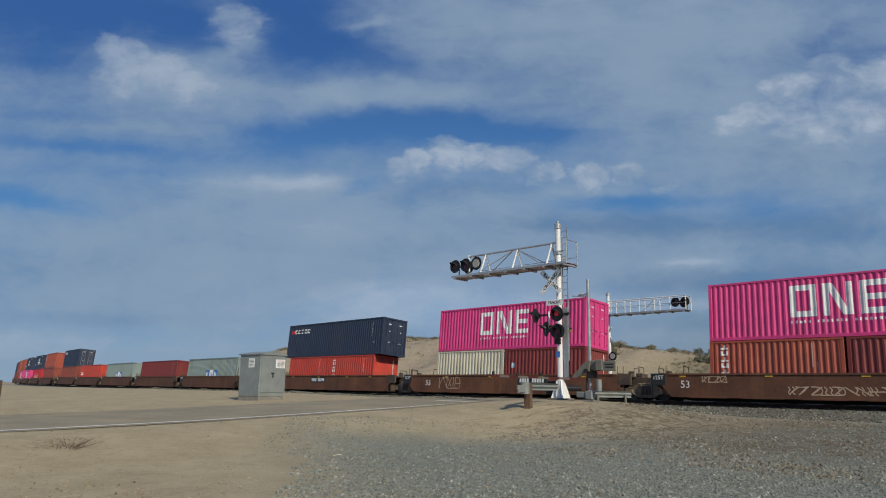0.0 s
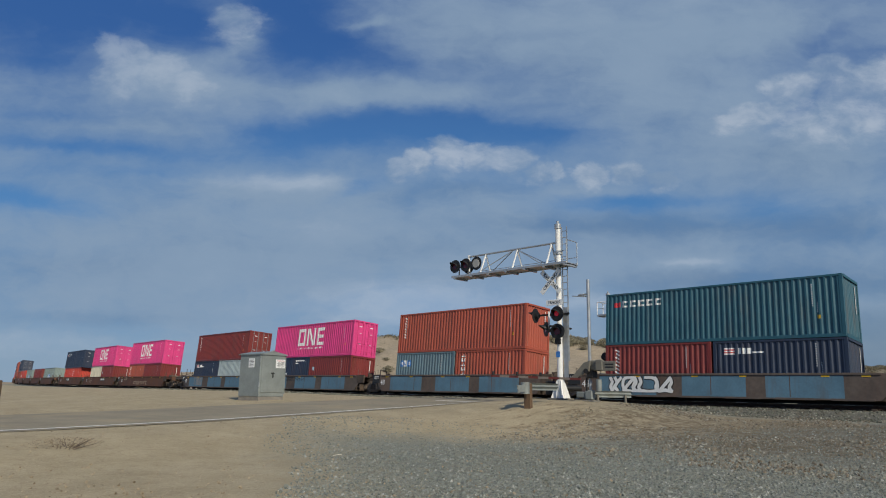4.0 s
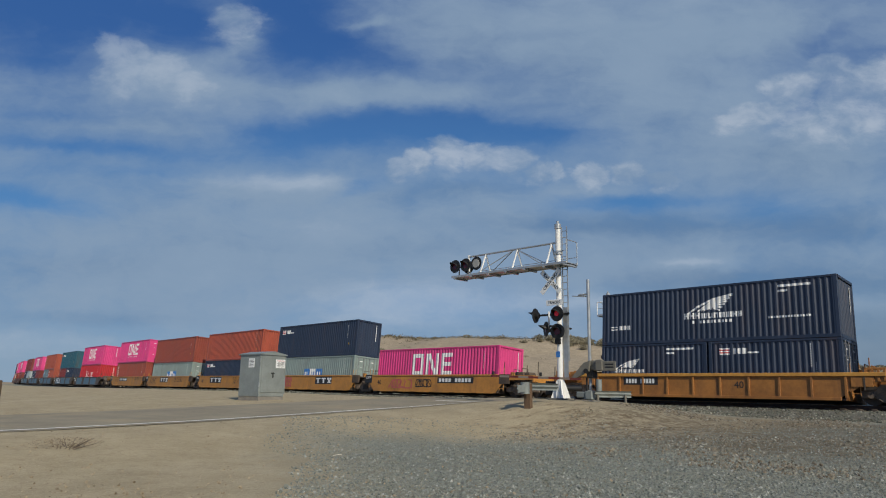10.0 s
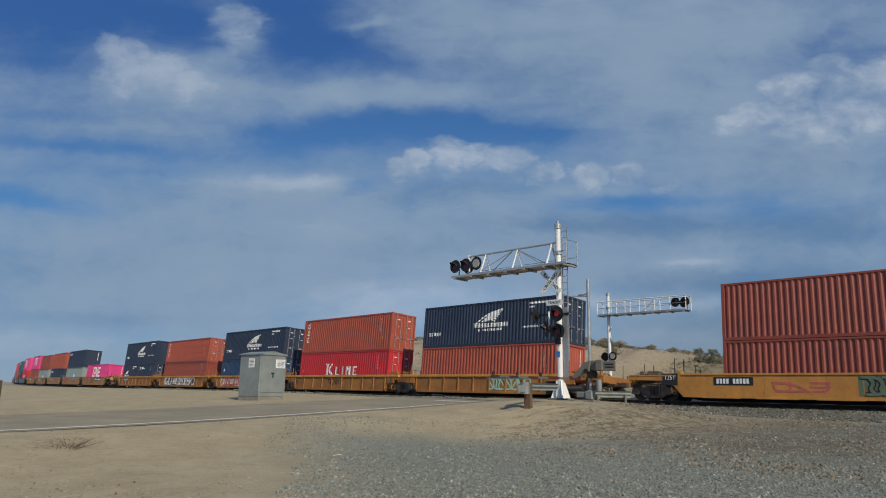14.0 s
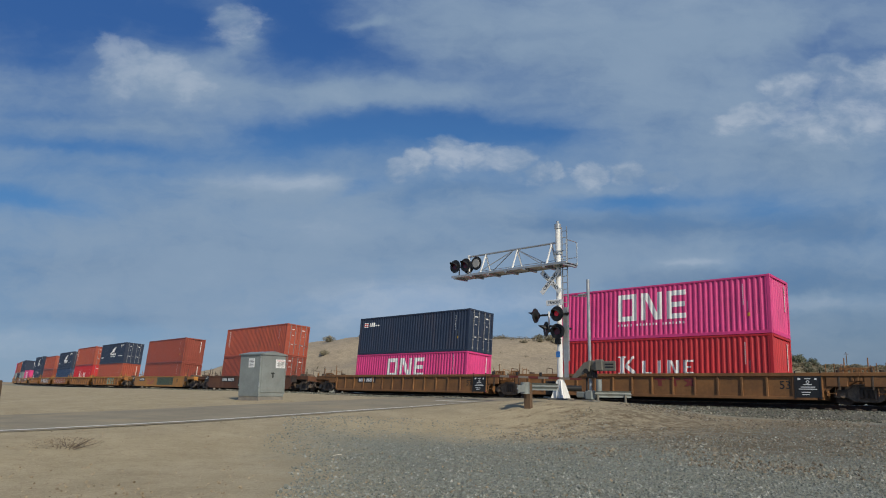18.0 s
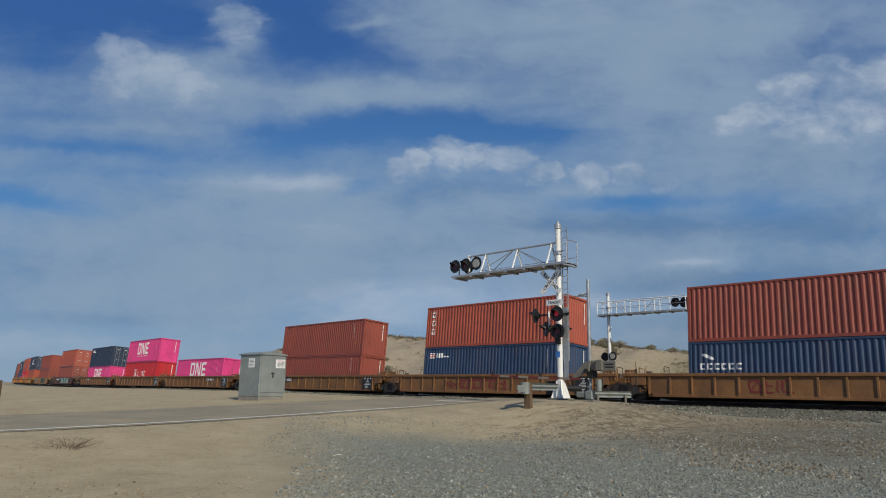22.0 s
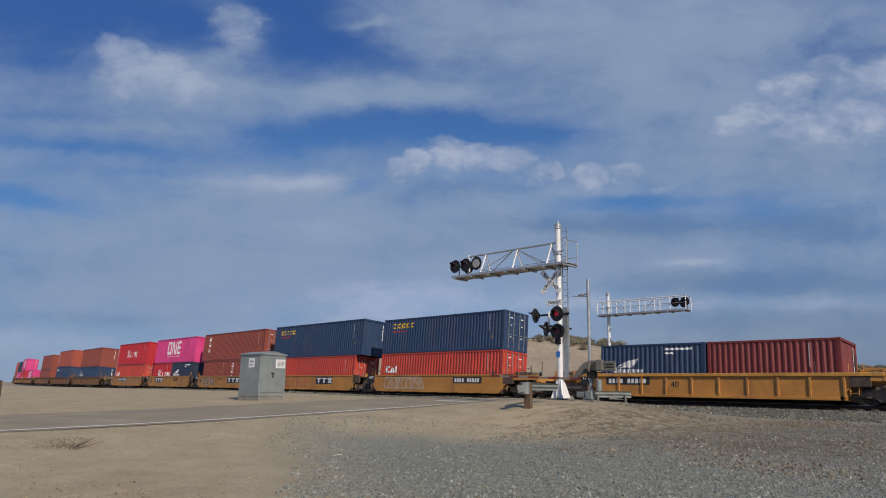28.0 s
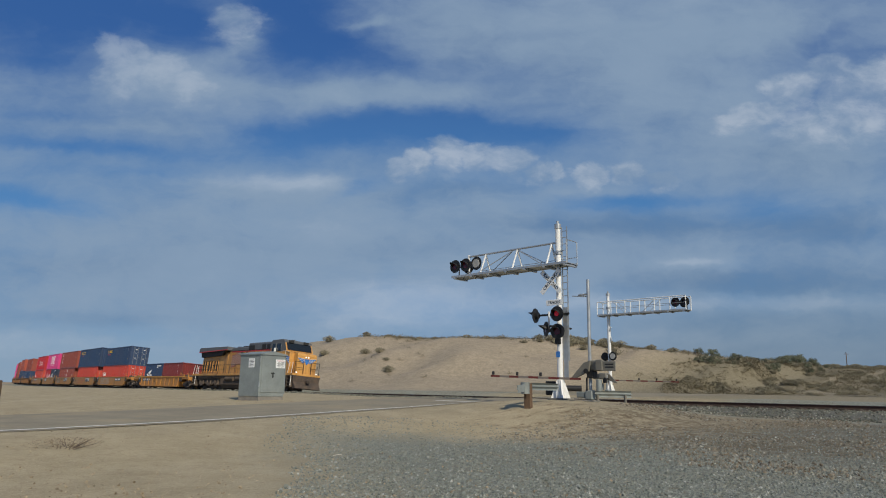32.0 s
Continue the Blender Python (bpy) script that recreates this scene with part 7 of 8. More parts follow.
unit(-118.19, 40, YEL, [box(40, STD, GREY, "grey-green", "tile", 2)], box(40, HC, BROWN, "brown"), 0, 1, 15.6, [("logo", -2.3, 0.2), ("tag", -5.9, -3.6, BLACKMARK, 5, 0.02, 0.5, 1.1), ("tag", 2.2, 4.5, BLACKMARK, 6, 0.02, 0.7, 1.15)])
unit(-133.84, 40, YEL, [box(40, STD, NAVY, "navy", "flag")], box(40, HC, ORANGE, "orange-brown"), 0, 1, 15.5, [("size", "40", -5.5), ("logo", -3.7, -1.0), ("tag", 1.6, 4.0, BLACKMARK, 5, 0.02, 0.6, 1.2)])
unit(-149.17, 40, YEL, [box(40, STD, GREY, "grey-green", "tile", 2)], box(40, HC, NAVY, "navy", "flag"), 0, 1, 15.4, [("size", "40", -5.5), ("logo", 1.2, 3.6), ("tag", -4.9, -2.6, PINKTAG, 5, 0.07, 0.4, 1.15)])
unit(-164.48, 40, YEL, [PK], None, 0, 2, 15.7, [("size", "40", -5.5), ("number", 0.8, 4.2), ("tag", -4.4, -1.8, PINKTAG, 6, 0.05, 0.4, 1.0), ("tag", -1.4, 0.2, BLACKMARK, 4, 0.03, 0.5, 1.0)])
unit(-184.28, 40, OCH, [box(20, STD, NAVY, "navy", "wing"), box(20, STD, NAVY, "navy", "flag", 2)], box(40, HC, NAVY, "navy", "wing"), 2, 1, 15.9, [("size", "40", 1.6), ("number", -4.6, -2.6)])
unit(-200.01, 40, OCH, [box(40, STD, BROWN, "brown")], box(40, STD, ORANGE, "orange-brown", "upright", 2), 0, 1, 15.9, [("size", "40", -5.9), ("block", -4.6, 4.2, BLACKMARK), ("throw", -4.5, 4.1, WHITE, BLACKMARK, 13, 0.09)])
unit(-216.01, 40, OCH, [box(40, STD, BLUE, "dark blue", "spot", 2)], box(40, HC, NAVY, "navy", "wing", 2), 0, 1, 15.9, [("block", -5.4, 2.2, WHITE), ("throw", -5.3, 4.8, PINKTAG, WHITE, 14, 0.08), ("tag", -5.0, 4.4, PINKTAG, 8, 0.035, 0.45, 1.1)])
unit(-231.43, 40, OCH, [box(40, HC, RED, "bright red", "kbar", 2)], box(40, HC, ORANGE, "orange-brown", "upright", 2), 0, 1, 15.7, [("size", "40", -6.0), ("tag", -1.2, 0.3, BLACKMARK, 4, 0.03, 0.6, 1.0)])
unit(-247.32, 40, OCH, [box(40, HC, ORANGE, "orange-brown")], box(40, HC, NAVY, "navy", "wing", 2), 0, 2, 15.9, [("tag", 0.6, 4.0, MINTTAG, 7, 0.05, 0.4, 1.1)])
unit(-269.14, 53, YEL, [box(40, STD, BROWN, "dark brown")], box(40, HC, BROWN, "dark brown"), 2, 2, 20.6, [("block", -0.2, 5.0, GREENTAG), ("throw", 0.0, 4.8, GREENTAG, BLACKMARK, 6, 0.07), ("number", -6.5, -4.6), ("size", "53", 6.2), ("tag", -3.6, -1.4, PINKTAG, 3, 0.05, 0.5, 0.9)])
unit(-292.28, 53, RUSTY, [box(40, HC, BROWN, "red-brown", "plain", 2)], box(40, HC, ORANGE, "red-brown", "script", 2), 2, 2, 20.6, [("number", -5.2, -2.4), ("block", -1.6, 5.6, BLACKMARK), ("throw", -1.4, 5.4, MINTTAG, WHITE, 7, 0.07)])
unit(-315.71, 53, ORA, [box(40, STD, PINK, "bright pink", "rings")], box(40, HC, NAVY, "navy", "flag", 2), 2, 1, 19.7, [("size", "53", 6.62), ("data", 7.1, 8.1), ("number", -5.4, -3.2)])
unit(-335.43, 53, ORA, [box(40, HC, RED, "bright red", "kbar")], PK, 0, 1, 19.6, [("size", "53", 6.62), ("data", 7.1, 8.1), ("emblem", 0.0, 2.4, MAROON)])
unit(-354.43, 53, ORA, [PK], None, 0, 2, 19.5, [("size", "53", 6.62), ("data", 7.1, 8.1), ("number", 3.0, 5.0)])
unit(-378.35, 53, ORA, [box(40, STD, BROWN, "brown")], box(40, HC, BROWN, "brown"), 2, 1, 19.6, [("size", "53", 6.62), ("data", 7.1, 8.1), ("number", -5.4, -3.2)])
unit(-397.91, 53, ORA, [box(40, HC, BLUE, "dark blue", "flag")], box(40, HC, ORANGE, "orange-brown", "upright"), 0, 1, 19.7, [("size", "53", 6.62), ("data", 7.1, 8.1), ("tag", -3.5, 1.8, MAROON, 8, 0.05, 0.45, 1.0)])
unit(-417.68, 53, ORA, [box(40, STD, BLUE, "dark blue", "bird")], box(40, HC, BROWN, "brown"), 0, 2, 19.7, [("size", "51", 7.4), ("tag", -3.0, -1.0, MAROON, 4, 0.04, 0.45, 1.0)])
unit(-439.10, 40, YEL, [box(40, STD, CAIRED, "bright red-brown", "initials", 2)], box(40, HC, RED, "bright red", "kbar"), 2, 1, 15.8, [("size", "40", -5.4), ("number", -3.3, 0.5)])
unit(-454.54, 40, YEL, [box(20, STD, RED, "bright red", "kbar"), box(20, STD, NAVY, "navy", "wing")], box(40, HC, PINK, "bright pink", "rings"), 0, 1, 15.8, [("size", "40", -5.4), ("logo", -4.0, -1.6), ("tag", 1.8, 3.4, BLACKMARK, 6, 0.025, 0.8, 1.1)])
unit(-469.11, 40, YEL, [box(20, STD, BROWN, "red-brown"), box(20, STD, BROWN, "red-brown", "upright")], box(45, HC, BROWN, "red-brown", "upright", 2), 0, 1, 15.8, [("logo", 0.6, 3.2), ("size", "40", -5.75), ("throw", -5.2, -2.4, TANTAG, BLACKMARK, 5, 0.06), ("tag", -1.9, -0.4, BLACKMARK, 6, 0.014, 0.9, 1.12)])
unit(-484.80, 40, YEL, [box(40, STD, CAIRED, "bright red-brown", "plain", 2)], box(45, HC, BLUE, "dark blue", "bean_gold"), 0, 1, 15.8, [("size", "40", -5.4), ("logo", 1.2, 3.6), ("tag", -3.6, 0.2, PINKTAG, 6, 0.04, 0.4, 1.15)])
unit(-501.09, 40, YEL, [box(40, STD, CAIRED, "bright red-brown", "initials", 2)], box(40, STD, BLUE, "dark blue", "bean_gold", 2), 0, 2, 15.8, [("tag", -5.2, -0.8, TANTAG, 9, 0.07, 0.36, 1.15), ("number", 2.0, 4.6)])
unit(-520.46, 40, ("ribbed", WELL_YELLOW, "yellow ribbed"), [box(20, STD, BLUE, "dark blue", "wing"), box(20, STD, MAROON, "maroon")], None, 2, 2, 16.6, [("size", "40", -1.6), ("number", -5.6, -3.0)])


# ---- the locomotive pushing at the rear ----
LAMPLIT = surface("lit_headlight", (1.0, 0.95, 0.85), 0.3, emit=0.7)
FLAGWHITE = surface("faded_flag_white", (0.50, 0.42, 0.32), 0.6, 0, 0.15, 2.0, (0.3, 0.18, 0.1), 0.4, 2.0)
FLAGRED = surface("faded_flag_red", (0.30, 0.06, 0.045), 0.6, 0, 0.15, 2.0)
PALETRIM = surface("pale_trim_paint", (0.62, 0.55, 0.45), 0.5)

def locomotive(at_s):
    g = thing("locomotive", "yellow and grey diesel freight locomotive with a painted flag", "locomotive")
    part("frame", Shape().box(-10.9, 10.9, -1.5, 1.5, 1.42, 1.62, 0.02), LOCOYELLOW, g)
    part("underframe", Shape().box(-10.4, 10.4, -1.2, 1.2, 0.95, 1.42), DUSTSTEEL, g)
    part("sill_skirt", Shape().box(-9.6, 9.6, 1.3, 1.4, 1.22, 1.42), DUSTSTEEL, g)
    hood = Shape().box(-6.2, 3.6, -0.95, 0.95, 1.62, 4.0, 0.05)
    part("hood", hood, LOCOYELLOW, g, "yellow engine hood")
    part("hood_top", Shape().box(-1.2, 3.6, -0.97, 0.97, 3.98, 4.42, 0.1), LOCOGREY, g, "grey hood roof")
    part("inverter_top", Shape().box(-6.3, -1.2, -1.25, 1.25, 3.9, 4.72, 0.12), LOCOGREY, g, "raised grey roof section")
    part("radiator_hood", Shape().box(3.6, 9.8, -1.0, 1.0, 1.62, 3.95, 0.04), LOCOYELLOW, g)
    wing = Shape().prism([(3.0, 4.12), (10.0, 3.98), (10.0, 4.36), (9.7, 4.5), (3.0, 4.48)], "y", -1.5, 1.5)
    part("radiator_roof", wing, LOCOGREY, g, "overhanging grey radiator roof")
    part("radiator_soffit", Shape().prism([(4.0, 4.10), (9.9, 3.97), (9.7, 3.45), (4.6, 3.6)], "y", -1.28, 1.28), LOCOBLACK, g)
    part("red_stripe", Shape().prism([(3.0, 4.11), (10.01, 3.97), (10.01, 4.05), (3.0, 4.19)], "y", 1.5, 1.51), REDMARK, g)
    part("red_stripe", Shape().box(-6.2, 3.0, 0.96, 0.975, 3.9, 3.98), REDMARK, g)
    part("red_stripe", Shape().box(-6.2, -1.2, 1.25, 1.262, 3.84, 3.93), REDMARK, g)
    for i in range(6):
        x = 9.3 - i * 0.56 - 0.25 * (i // 2)
        lv = part("louvre", Shape().box(x - 0.2, x + 0.2, 1.0, 1.03, 1.95, 3.05, 0.01), LOCOBLACK, g, "dark louvred opening")
        part("louvre_frame", Shape().box(x - 0.25, x - 0.2, 1.0, 1.05, 1.9, 3.1, 0.008).box(x + 0.2, x + 0.25, 1.0, 1.05, 1.9, 3.1, 0.008).box(x - 0.25, x + 0.25, 1.0, 1.05, 3.05, 3.12, 0.008).box(x - 0.25, x + 0.25, 1.0, 1.05, 1.86, 1.92, 0.008), LOCOYELLOW, lv)
        for k in range(5):
            part("slat", Shape().box(x - 0.19, x + 0.19, 1.03, 1.045, 2.08 + k * 0.19, 2.11 + k * 0.19), DARKSTEEL, lv)
    for x in (-5.9, -4.9):
        part("vent", Shape().box(x, x + 0.8, 1.25, 1.27, 4.0, 4.5, 0.01), LOCOBLACK, g)
    part("vent", Shape().box(-2.6, -1.4, 1.25, 1.27, 3.95, 4.45, 0.01), LOCOBLACK, g)
    part("air_filter_box", Shape().box(-6.25, -1.2, 0.9, 1.24, 2.9, 3.9, 0.04), LOCOYELLOW, g)
    for i in range(9):
        x = -5.6 + i * 1.02
        part("door_seam", Shape().box(x - 0.012, x + 0.012, 0.95, 0.962, 1.75, 2.85 if x < -1.2 else 3.85), LOCOBLACK, g)
    # flag
    def wave(u):
        return 0.13 * math.sin(u * 8.5 + 0.6) - 0.16 * u

    def strip_of(u0, u1, v0, v1, y):
        s = Shape()
        n = 14
        for k in range(n + 1):
            u = u0 + (u1 - u0) * k / n
            s.v += [(-0.55 + 3.3 * u, y, 2.42 + v0 * 1.32 - wave(1 - u)), (-0.55 + 3.3 * u, y, 2.42 + v1 * 1.32 - wave(1 - u))]
        s.f = [(2 * k, 2 * k + 2, 2 * k + 3, 2 * k + 1) for k in range(n)]
        return s
    fl = part("flag_panel", strip_of(0.0, 1.0, 0.0, 1.0, 0.966), FLAGWHITE, g, "waving striped flag painting")
    for i in range(7):
        part("flag_stripe", strip_of(0.0, 1.0, i * 2 / 13, (i * 2 + 1) / 13, 0.972), FLAGRED, fl, "faded red stripe")
    part("flag_canton", strip_of(0.0, 0.38, 6 / 13, 1.02, 0.978), surface("flag_blue", (0.018, 0.036, 0.042), 0.5, 0, 0.4, 6.0), fl, "dark blue canton")
    # cab and nose
    cab = Shape().prism([(-6.3, 1.62), (-6.3, 4.45), (-6.6, 4.72), (-8.5, 4.72), (-8.75, 4.6), (-9.2, 3.75), (-9.2, 1.62)], "y", -1.48, 1.48)
    part("cab", cab, LOCOYELLOW, g, "yellow crew cab")
    part("cab_roof", Shape().prism([(-6.2, 4.0), (-6.2, 4.5), (-6.55, 4.78), (-8.55, 4.78), (-8.8, 4.64), (-8.8, 4.5), (-8.6, 4.0)], "y", -1.5, 1.5), LOCOGREY, g, "grey cab roof")
    part("windscreen", Shape().prism([(-8.84, 4.5), (-9.22, 3.8), (-9.26, 3.8), (-8.88, 4.5)], "y", -1.3, 1.3), GLASS, g, "dark windscreen")
    part("window_band", Shape().box(-8.42, -6.52, 1.478, 1.488, 3.64, 4.46, 0.004), LOCOBLACK, g, "black surround of the side windows")
    for x0, x1 in ((-7.25, -6.6), (-8.3, -7.45)):
        w = part("side_window", Shape().box(x0, x1, 1.49, 1.51, 3.72, 4.4, 0.02), GLASS, g, "dark side window")
        for xf in (x0 - 0.04, x1):
            part("window_frame", Shape().box(xf, xf + 0.04, 1.49, 1.53, 3.68, 4.44), LOCOGREY, w)
    part("mirror", Shape().box(-7.42, -7.32, 1.52, 1.7, 3.55, 4.0, 0.02), WHITE, g)
    nose = Shape().prism([(-9.2, 1.62), (-9.2, 3.72), (-10.55, 3.5), (-10.7, 3.3), (-10.7, 1.62)], "y", -1.0, 1.0)
    nose.prism([(-9.2, 1.62), (-9.2, 3.68), (-10.0, 3.5), (-10.0, 1.62)], "y", -1.47, 1.47)
    part("nose", nose, LOCOYELLOW, g, "blunt yellow nose")
    em = part("wing_emblem", Shape().prism([(-0.22, 3.0), (0.22, 3.0), (0.22, 2.72), (0.0, 2.45), (-0.22, 2.72)], "x", -10.715, -10.705), BLUEMARK, g, "blue shield with spread wings")
    for sg in (-1, 1):
        for k in range(3):
            part("feather", Shape().prism([(sg * 0.26, 2.98 - 0.14 * k), (sg * (0.98 - 0.16 * k), 3.06 - 0.15 * k), (sg * (0.92 - 0.16 * k), 2.95 - 0.15 * k), (sg * 0.26, 2.88 - 0.14 * k)], "x", -10.715, -10.705), BLUEMARK, em, "blue wing feather")
            part("feather_edge", Shape().prism([(sg * 0.26, 3.0 - 0.14 * k), (sg * (1.0 - 0.16 * k), 3.085 - 0.15 * k), (sg * (0.98 - 0.16 * k), 3.06 - 0.15 * k), (sg * 0.26, 2.975 - 0.14 * k)], "x", -10.718, -10.706), WHITE, em, "white feather edge")
    es = part("side_emblem", Shape().prism([(-10.0, 3.1), (-9.25, 3.2), (-9.5, 2.85), (-10.0, 2.45)], "y", 1.472, 1.48), BLUEMARK, g, "blue wing painted on the nose side")
    for k in range(3):
        part("wing_stripe", Shape().prism([(-10.0, 2.98 - 0.16 * k), (-9.35 - 0.12 * k, 3.06 - 0.14 * k), (-9.37 - 0.12 * k, 3.02 - 0.14 * k), (-10.0, 2.93 - 0.16 * k)], "y", 1.481, 1.485), WHITE, es, "white feather stripe")
    part("nose_trim", Shape().line([(-9.2, 1.49, 3.72), (-9.2, 1.49, 1.66)], 0.022).line([(-9.2, 1.49, 3.7), (-10.0, 1.49, 3.5)], 0.022).line([(-8.3, 1.49, 3.62), (-9.2, 1.49, 3.72)], 0.022), PALETRIM, g, "pale edge trim")
    part("windscreen_trim", Shape().prism([(-8.6, 4.72), (-8.86, 4.6), (-9.24, 3.84), (-9.24, 3.72), (-8.3, 3.6), (-8.3, 3.68)], "y", 1.482, 1.495), LOCOGREY, g, "grey paint round the cab windows")
    for y in (-1.05, 0.55):
        part("number_board", Shape().box(-8.98, -8.8, y, y + 0.5, 4.5, 4.74, 0.02), LOCOBLACK, g, "black number board")
    for y in (1.05, -1.05):
        part("ditch_light", Shape().tube((-10.75, y, 1.72), (-10.86, y, 1.72), 0.06, 12), LAMPLIT, g, "lit white ditch light")
    for k in range(4):
        part("rivet_panel", Shape().box(-5.9 + k * 1.15, -5.0 + k * 1.15, 1.242, 1.252, 2.98, 3.82, 0.004), LOCOYELLOW, g)
    for k in range(7):
        part("door_panel", Shape().box(-5.5 + k * 0.72, -4.92 + k * 0.72, 0.955, 0.968, 1.78, 2.8, 0.006), LOCOYELLOW, g, "hinged engine door")
    for k in range(3):
        part("roof_vent", Shape().box(-4.6 + k * 1.5, -3.9 + k * 1.5, -0.5, 0.5, 4.7, 4.82, 0.02), LOCOGREY, g)
    for x in (-6.85, -7.32, -7.79, -8.26):
        part("number_bar", Shape().box(x - 0.32, x, 1.482, 1.49, 3.32, 3.42).box(x - 0.32, x - 0.2, 1.482, 1.49, 2.88, 3.32), REDMARK, g, "red bars in place of a number")
    part("grille", Shape().box(-9.0, -6.5, 1.48, 1.53, 1.95, 2.6, 0.01), GRILLE, g, "bright yellow step grille")
    for i in range(9):
        part("grille_slat", Shape().box(-8.9 + i * 0.28, -8.85 + i * 0.28, 1.53, 1.545, 2.0, 2.55), LOCOYELLOW, g)
    # flat black sheet gives the darkness of a recess that isn't modelled
    part("cab_door", Shape().box(-6.75, -6.2, 1.26, 1.30, 1.7, 3.7, 0.01), LOCOBLACK, g, "black sheet standing in for the shaded recess behind the cab")
    part("shield", Shape().prism([(-5.9, 3.35), (-5.3, 3.35), (-5.3, 2.95), (-5.6, 2.75), (-5.9, 2.95)], "y", 1.245, 1.255), WHITE, g, "small blue and white shield emblem")
    part("shield_top", Shape().box(-5.88, -5.32, 1.256, 1.262, 3.14, 3.34), BLUEMARK, g, "blue band of the shield")
    for k in range(3):
        part("shield_stripe", Shape().box(-5.82 + k * 0.18, -5.74 + k * 0.18, 1.256, 1.262, 2.92, 3.12), REDMARK, g)
    part("headlight", Shape().tube((-10.72, -0.13, 3.15), (-10.78, -0.13, 3.15), 0.06, 12).tube((-10.72, 0.13, 3.15), (-10.78, 0.13, 3.15), 0.06, 12), LAMPLIT, g, "lit twin headlight")
    # handrails and steps
    part("handrail", Shape().line([(9.9, 1.42, 2.55), (-1.2, 1.42, 2.55), (-2.0, 1.42, 3.15), (-6.0, 1.42, 3.15)], 0.024), LOCOBLACK, g)
    part("handrail", Shape().line([(9.9, 1.42, 2.1), (-1.2, 1.42, 2.1), (-2.0, 1.42, 2.7), (-6.0, 1.42, 2.7)], 0.02), LOCOBLACK, g)
    for i in range(13):
        x = 9.9 - i * 1.3
        part("stanchion", Shape().tube((x, 1.42, 1.55), (x, 1.42, 2.55 if x > -1.3 else 3.15), 0.024, 6), LOCOBLACK, g)
    for ex, x in ((1, 10.5), (-1, -10.3)):
        for i in range(4):
            part("step", Shape().box(x - 0.3, x + 0.3, 1.05, 1.5, 0.42 + i * 0.3, 0.47 + i * 0.3), DUSTSTEEL, g, "worn corner step")
        for dx in (-0.32, 0.32):
            part("step_side", Shape().box(x + dx - 0.02, x + dx + 0.02, 1.05, 1.5, 0.35, 1.5), DUSTSTEEL, g)
        part("step_rail", Shape().line([(x + 0.35, 1.46, 0.5), (x + 0.35, 1.46, 1.7), (x + 0.1, 1.46, 2.6)], 0.025).line([(x - 0.35, 1.46, 0.5), (x - 0.35, 1.46, 1.7), (x - 0.45, 1.46, 2.6)], 0.025), WHITE, g, "white step handrail")
        for sg in (1, -1):
            part("end_rail", Shape().line([(ex * 10.9, sg * 1.3, 1.6), (ex * 10.9, sg * 1.3, 2.7), (ex * 10.9, sg * 0.4, 2.7), (ex * 10.9, sg * 0.4, 1.6)], 0.025).line([(ex * 10.9, sg * 1.3, 2.15), (ex * 10.9, sg * 0.4, 2.15)], 0.02), LOCOBLACK, g)
        part("coupler", Shape().box(min(ex * 10.5, ex * 11.4), max(ex * 10.5, ex * 11.4), -0.15, 0.15, 0.75, 1.05, 0.03), DARKSTEEL, g)
        part("pilot", Shape().prism([(-1.45, 1.42), (1.45, 1.42), (1.3, 0.3), (-1.3, 0.3)], "x", ex * 10.9 - 0.06, ex * 10.9 + 0.06), DARKSTEEL, g, "dusty pilot plate")
        part("plough", Shape().prism([(ex * 10.9, 0.95), (ex * 11.35, 0.28), (ex * 10.95, 0.22)], "y", -1.35, 1.35), DARKSTEEL, g, "dusty snow plough")
    part("roof_horn", Shape().box(-7.9, -7.5, -0.3, 0.3, 4.78, 4.9, 0.02).tube((-7.9, 0.15, 4.86), (-8.3, 0.15, 4.86), 0.06, 8), LOCOGREY, g)
    part("air_conditioner", Shape().box(-7.3, -6.5, -0.8, 0.8, 4.78, 4.95, 0.05), LOCOGREY, g)
    part("exhaust", Shape().box(0.4, 1.6, -0.4, 0.4, 4.42, 4.6, 0.03), LOCOBLACK, g)
    part("roof_fan", Shape().tube((2.6, 0, 4.42), (2.6, 0, 4.56), 0.5, 16), LOCOBLACK, g)
    # fuel tank and bogies
    part("fuel_tank", Shape().prism([(-1.35, 1.35), (1.35, 1.35), (1.4, 0.5), (1.15, 0.14), (-1.15, 0.14), (-1.4, 0.5)], "x", -3.9, 3.9), TANKDUST, g, "dusty brown fuel tank")
    for x0, x1 in ((-1.5, 0.3), (0.8, 2.6)):
        part("air_reservoir", Shape().tube((x0, 1.36, 1.08), (x1, 1.36, 1.08), 0.23, 14), TANKDUST, g, smooth=True)
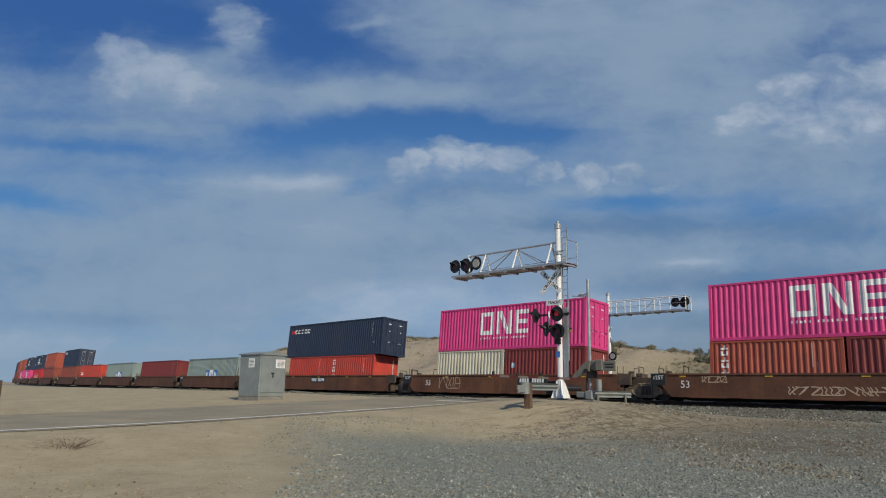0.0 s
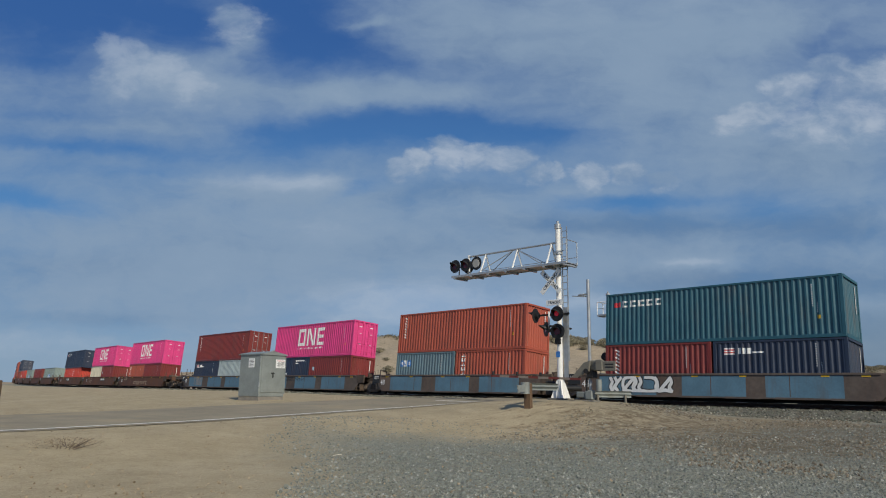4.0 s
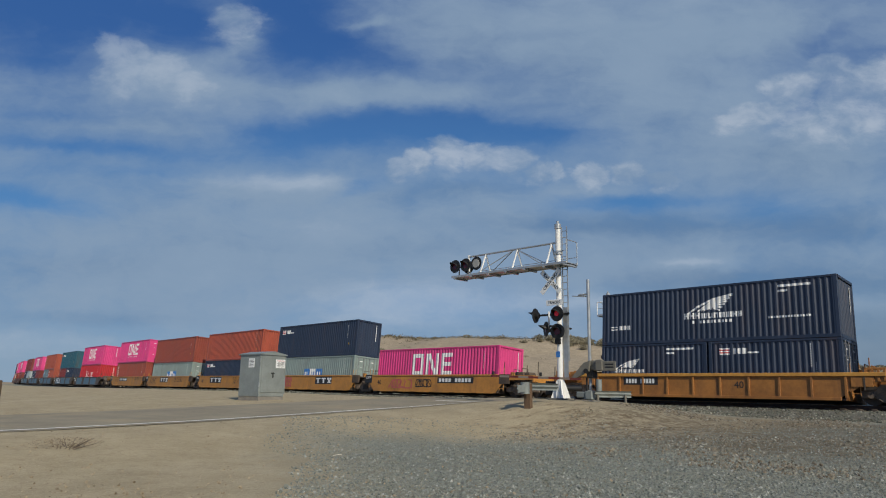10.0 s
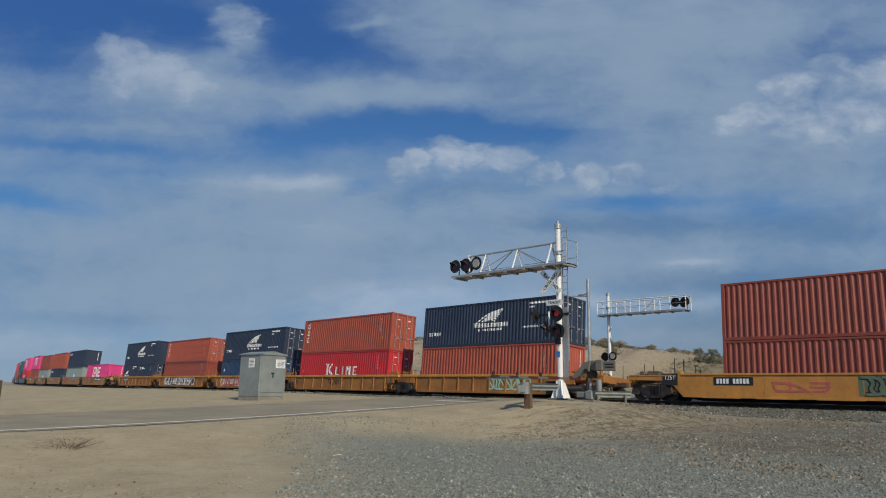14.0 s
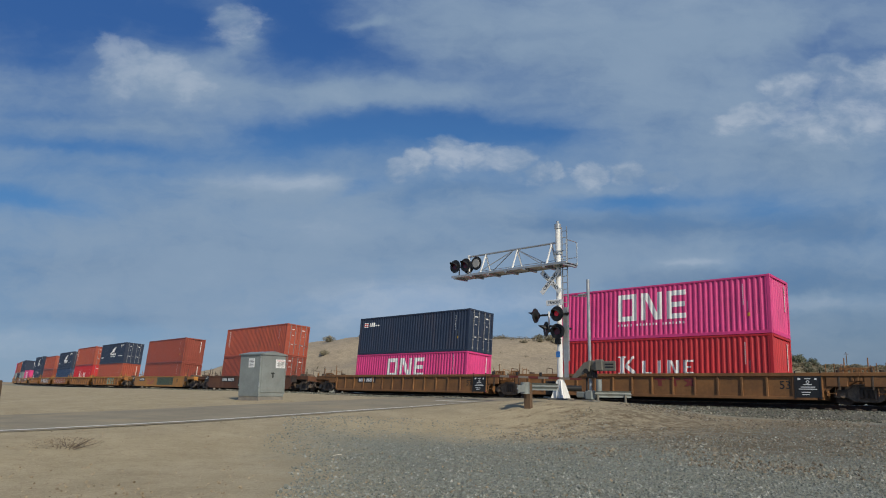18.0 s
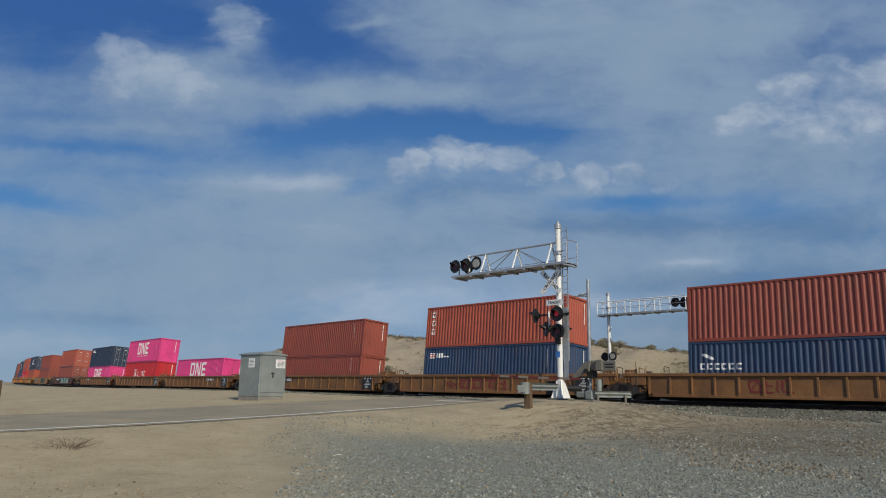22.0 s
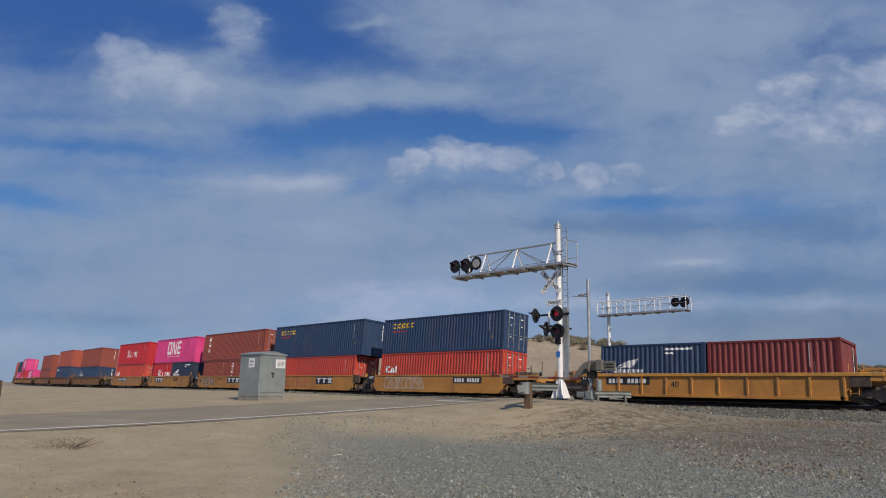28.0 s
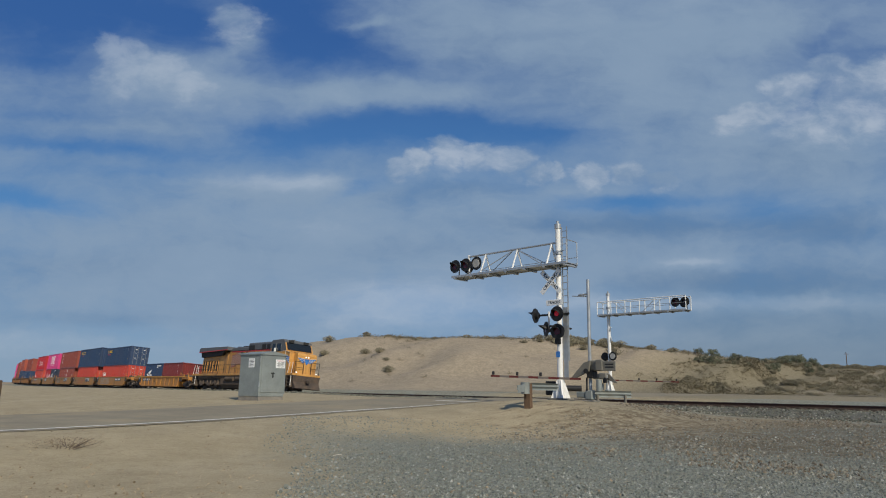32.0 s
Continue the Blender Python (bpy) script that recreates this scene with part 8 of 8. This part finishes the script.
    for bx in (6.9, -6.9):
        b = part("bogie", Shape().box(bx - 2.3, bx + 2.3, -1.0, 1.0, 0.7, 0.95, 0.03), DUSTSTEEL, g, "three-axle bogie")
        # dark filler block, added to shut out the lit ground seen underneath
        part("brake_rigging", Shape().box(bx - 2.6, bx + 2.6, -0.62, 0.62, 0.14, 0.72, 0.03), DARKSTEEL, b)
        part("traction_motor", Shape().box(bx - 1.5, bx - 0.4, -0.6, 0.95, 0.16, 0.7, 0.05), DARKSTEEL, b)
        for dx in (-1.85, 0, 1.85):
            s = Shape()
            for y in (0.72, -0.72):
                s.tube((bx + dx, y - 0.07, 0.53), (bx + dx, y + 0.07, 0.53), 0.53, 26)
            part("wheelset", s, WHEELSTEEL, b, smooth=True)
            part("axle_box", Shape().box(bx + dx - 0.25, bx + dx + 0.25, 0.95, 1.32, 0.35, 0.78, 0.04), DUSTSTEEL, b)
            for e in (-0.38, 0.38):
                part("spring", Shape().tube((bx + dx + e, 1.24, 0.5), (bx + dx + e, 1.24, 0.92), 0.1, 10), DUSTSTEEL, b)
        part("side_frame", Shape().prism([(bx - 2.7, 0.45), (bx - 2.7, 0.82), (bx - 1.5, 1.06), (bx + 1.5, 1.06), (bx + 2.7, 0.82), (bx + 2.7, 0.45), (bx + 2.2, 0.45), (bx + 1.2, 0.66), (bx + 0.5, 0.4), (bx - 0.5, 0.4), (bx - 1.2, 0.66), (bx - 2.2, 0.45)], "y", 1.02, 1.2), DUSTSTEEL, b)
    g.scale = (0.97, 0.97, 0.97)
    MOVING.append((g, at_s, RAIL))


locomotive(-547.25)


def motions():
    speeds = ((0, 20.6), (3, 20.4), (6, 20.1), (9, 19.8), (13, 19.4), (18.5, 18.7), (24, 18.2), (28, 17.5), (30, 17.1), (32, 17.1))
    gone, run = [3.05], 3.05
    for i in range(320):
        t = (i + 0.5) * 0.1
        for (t0, v0), (t1, v1) in zip(speeds, speeds[1:]):
            if t0 <= t <= t1:
                run += 0.1 * (v0 + (v1 - v0) * (t - t0) / (t1 - t0))
                break
        gone.append(run)
    lean = Matrix.Rotation(CANT, 4, "X")
    for ob, at_s, z0 in MOVING:
        rows = []
        for t in range(33):
            p, ang = track(at_s + gone[t * 10])
            rows.append((float(t), Matrix.Translation((p.x, p.y, RAIL)) @ Matrix.Rotation(ang, 4, "Z") @ lean @ Matrix.Translation((0, 0, z0 - RAIL))))
        walk(ob, rows)


motions()
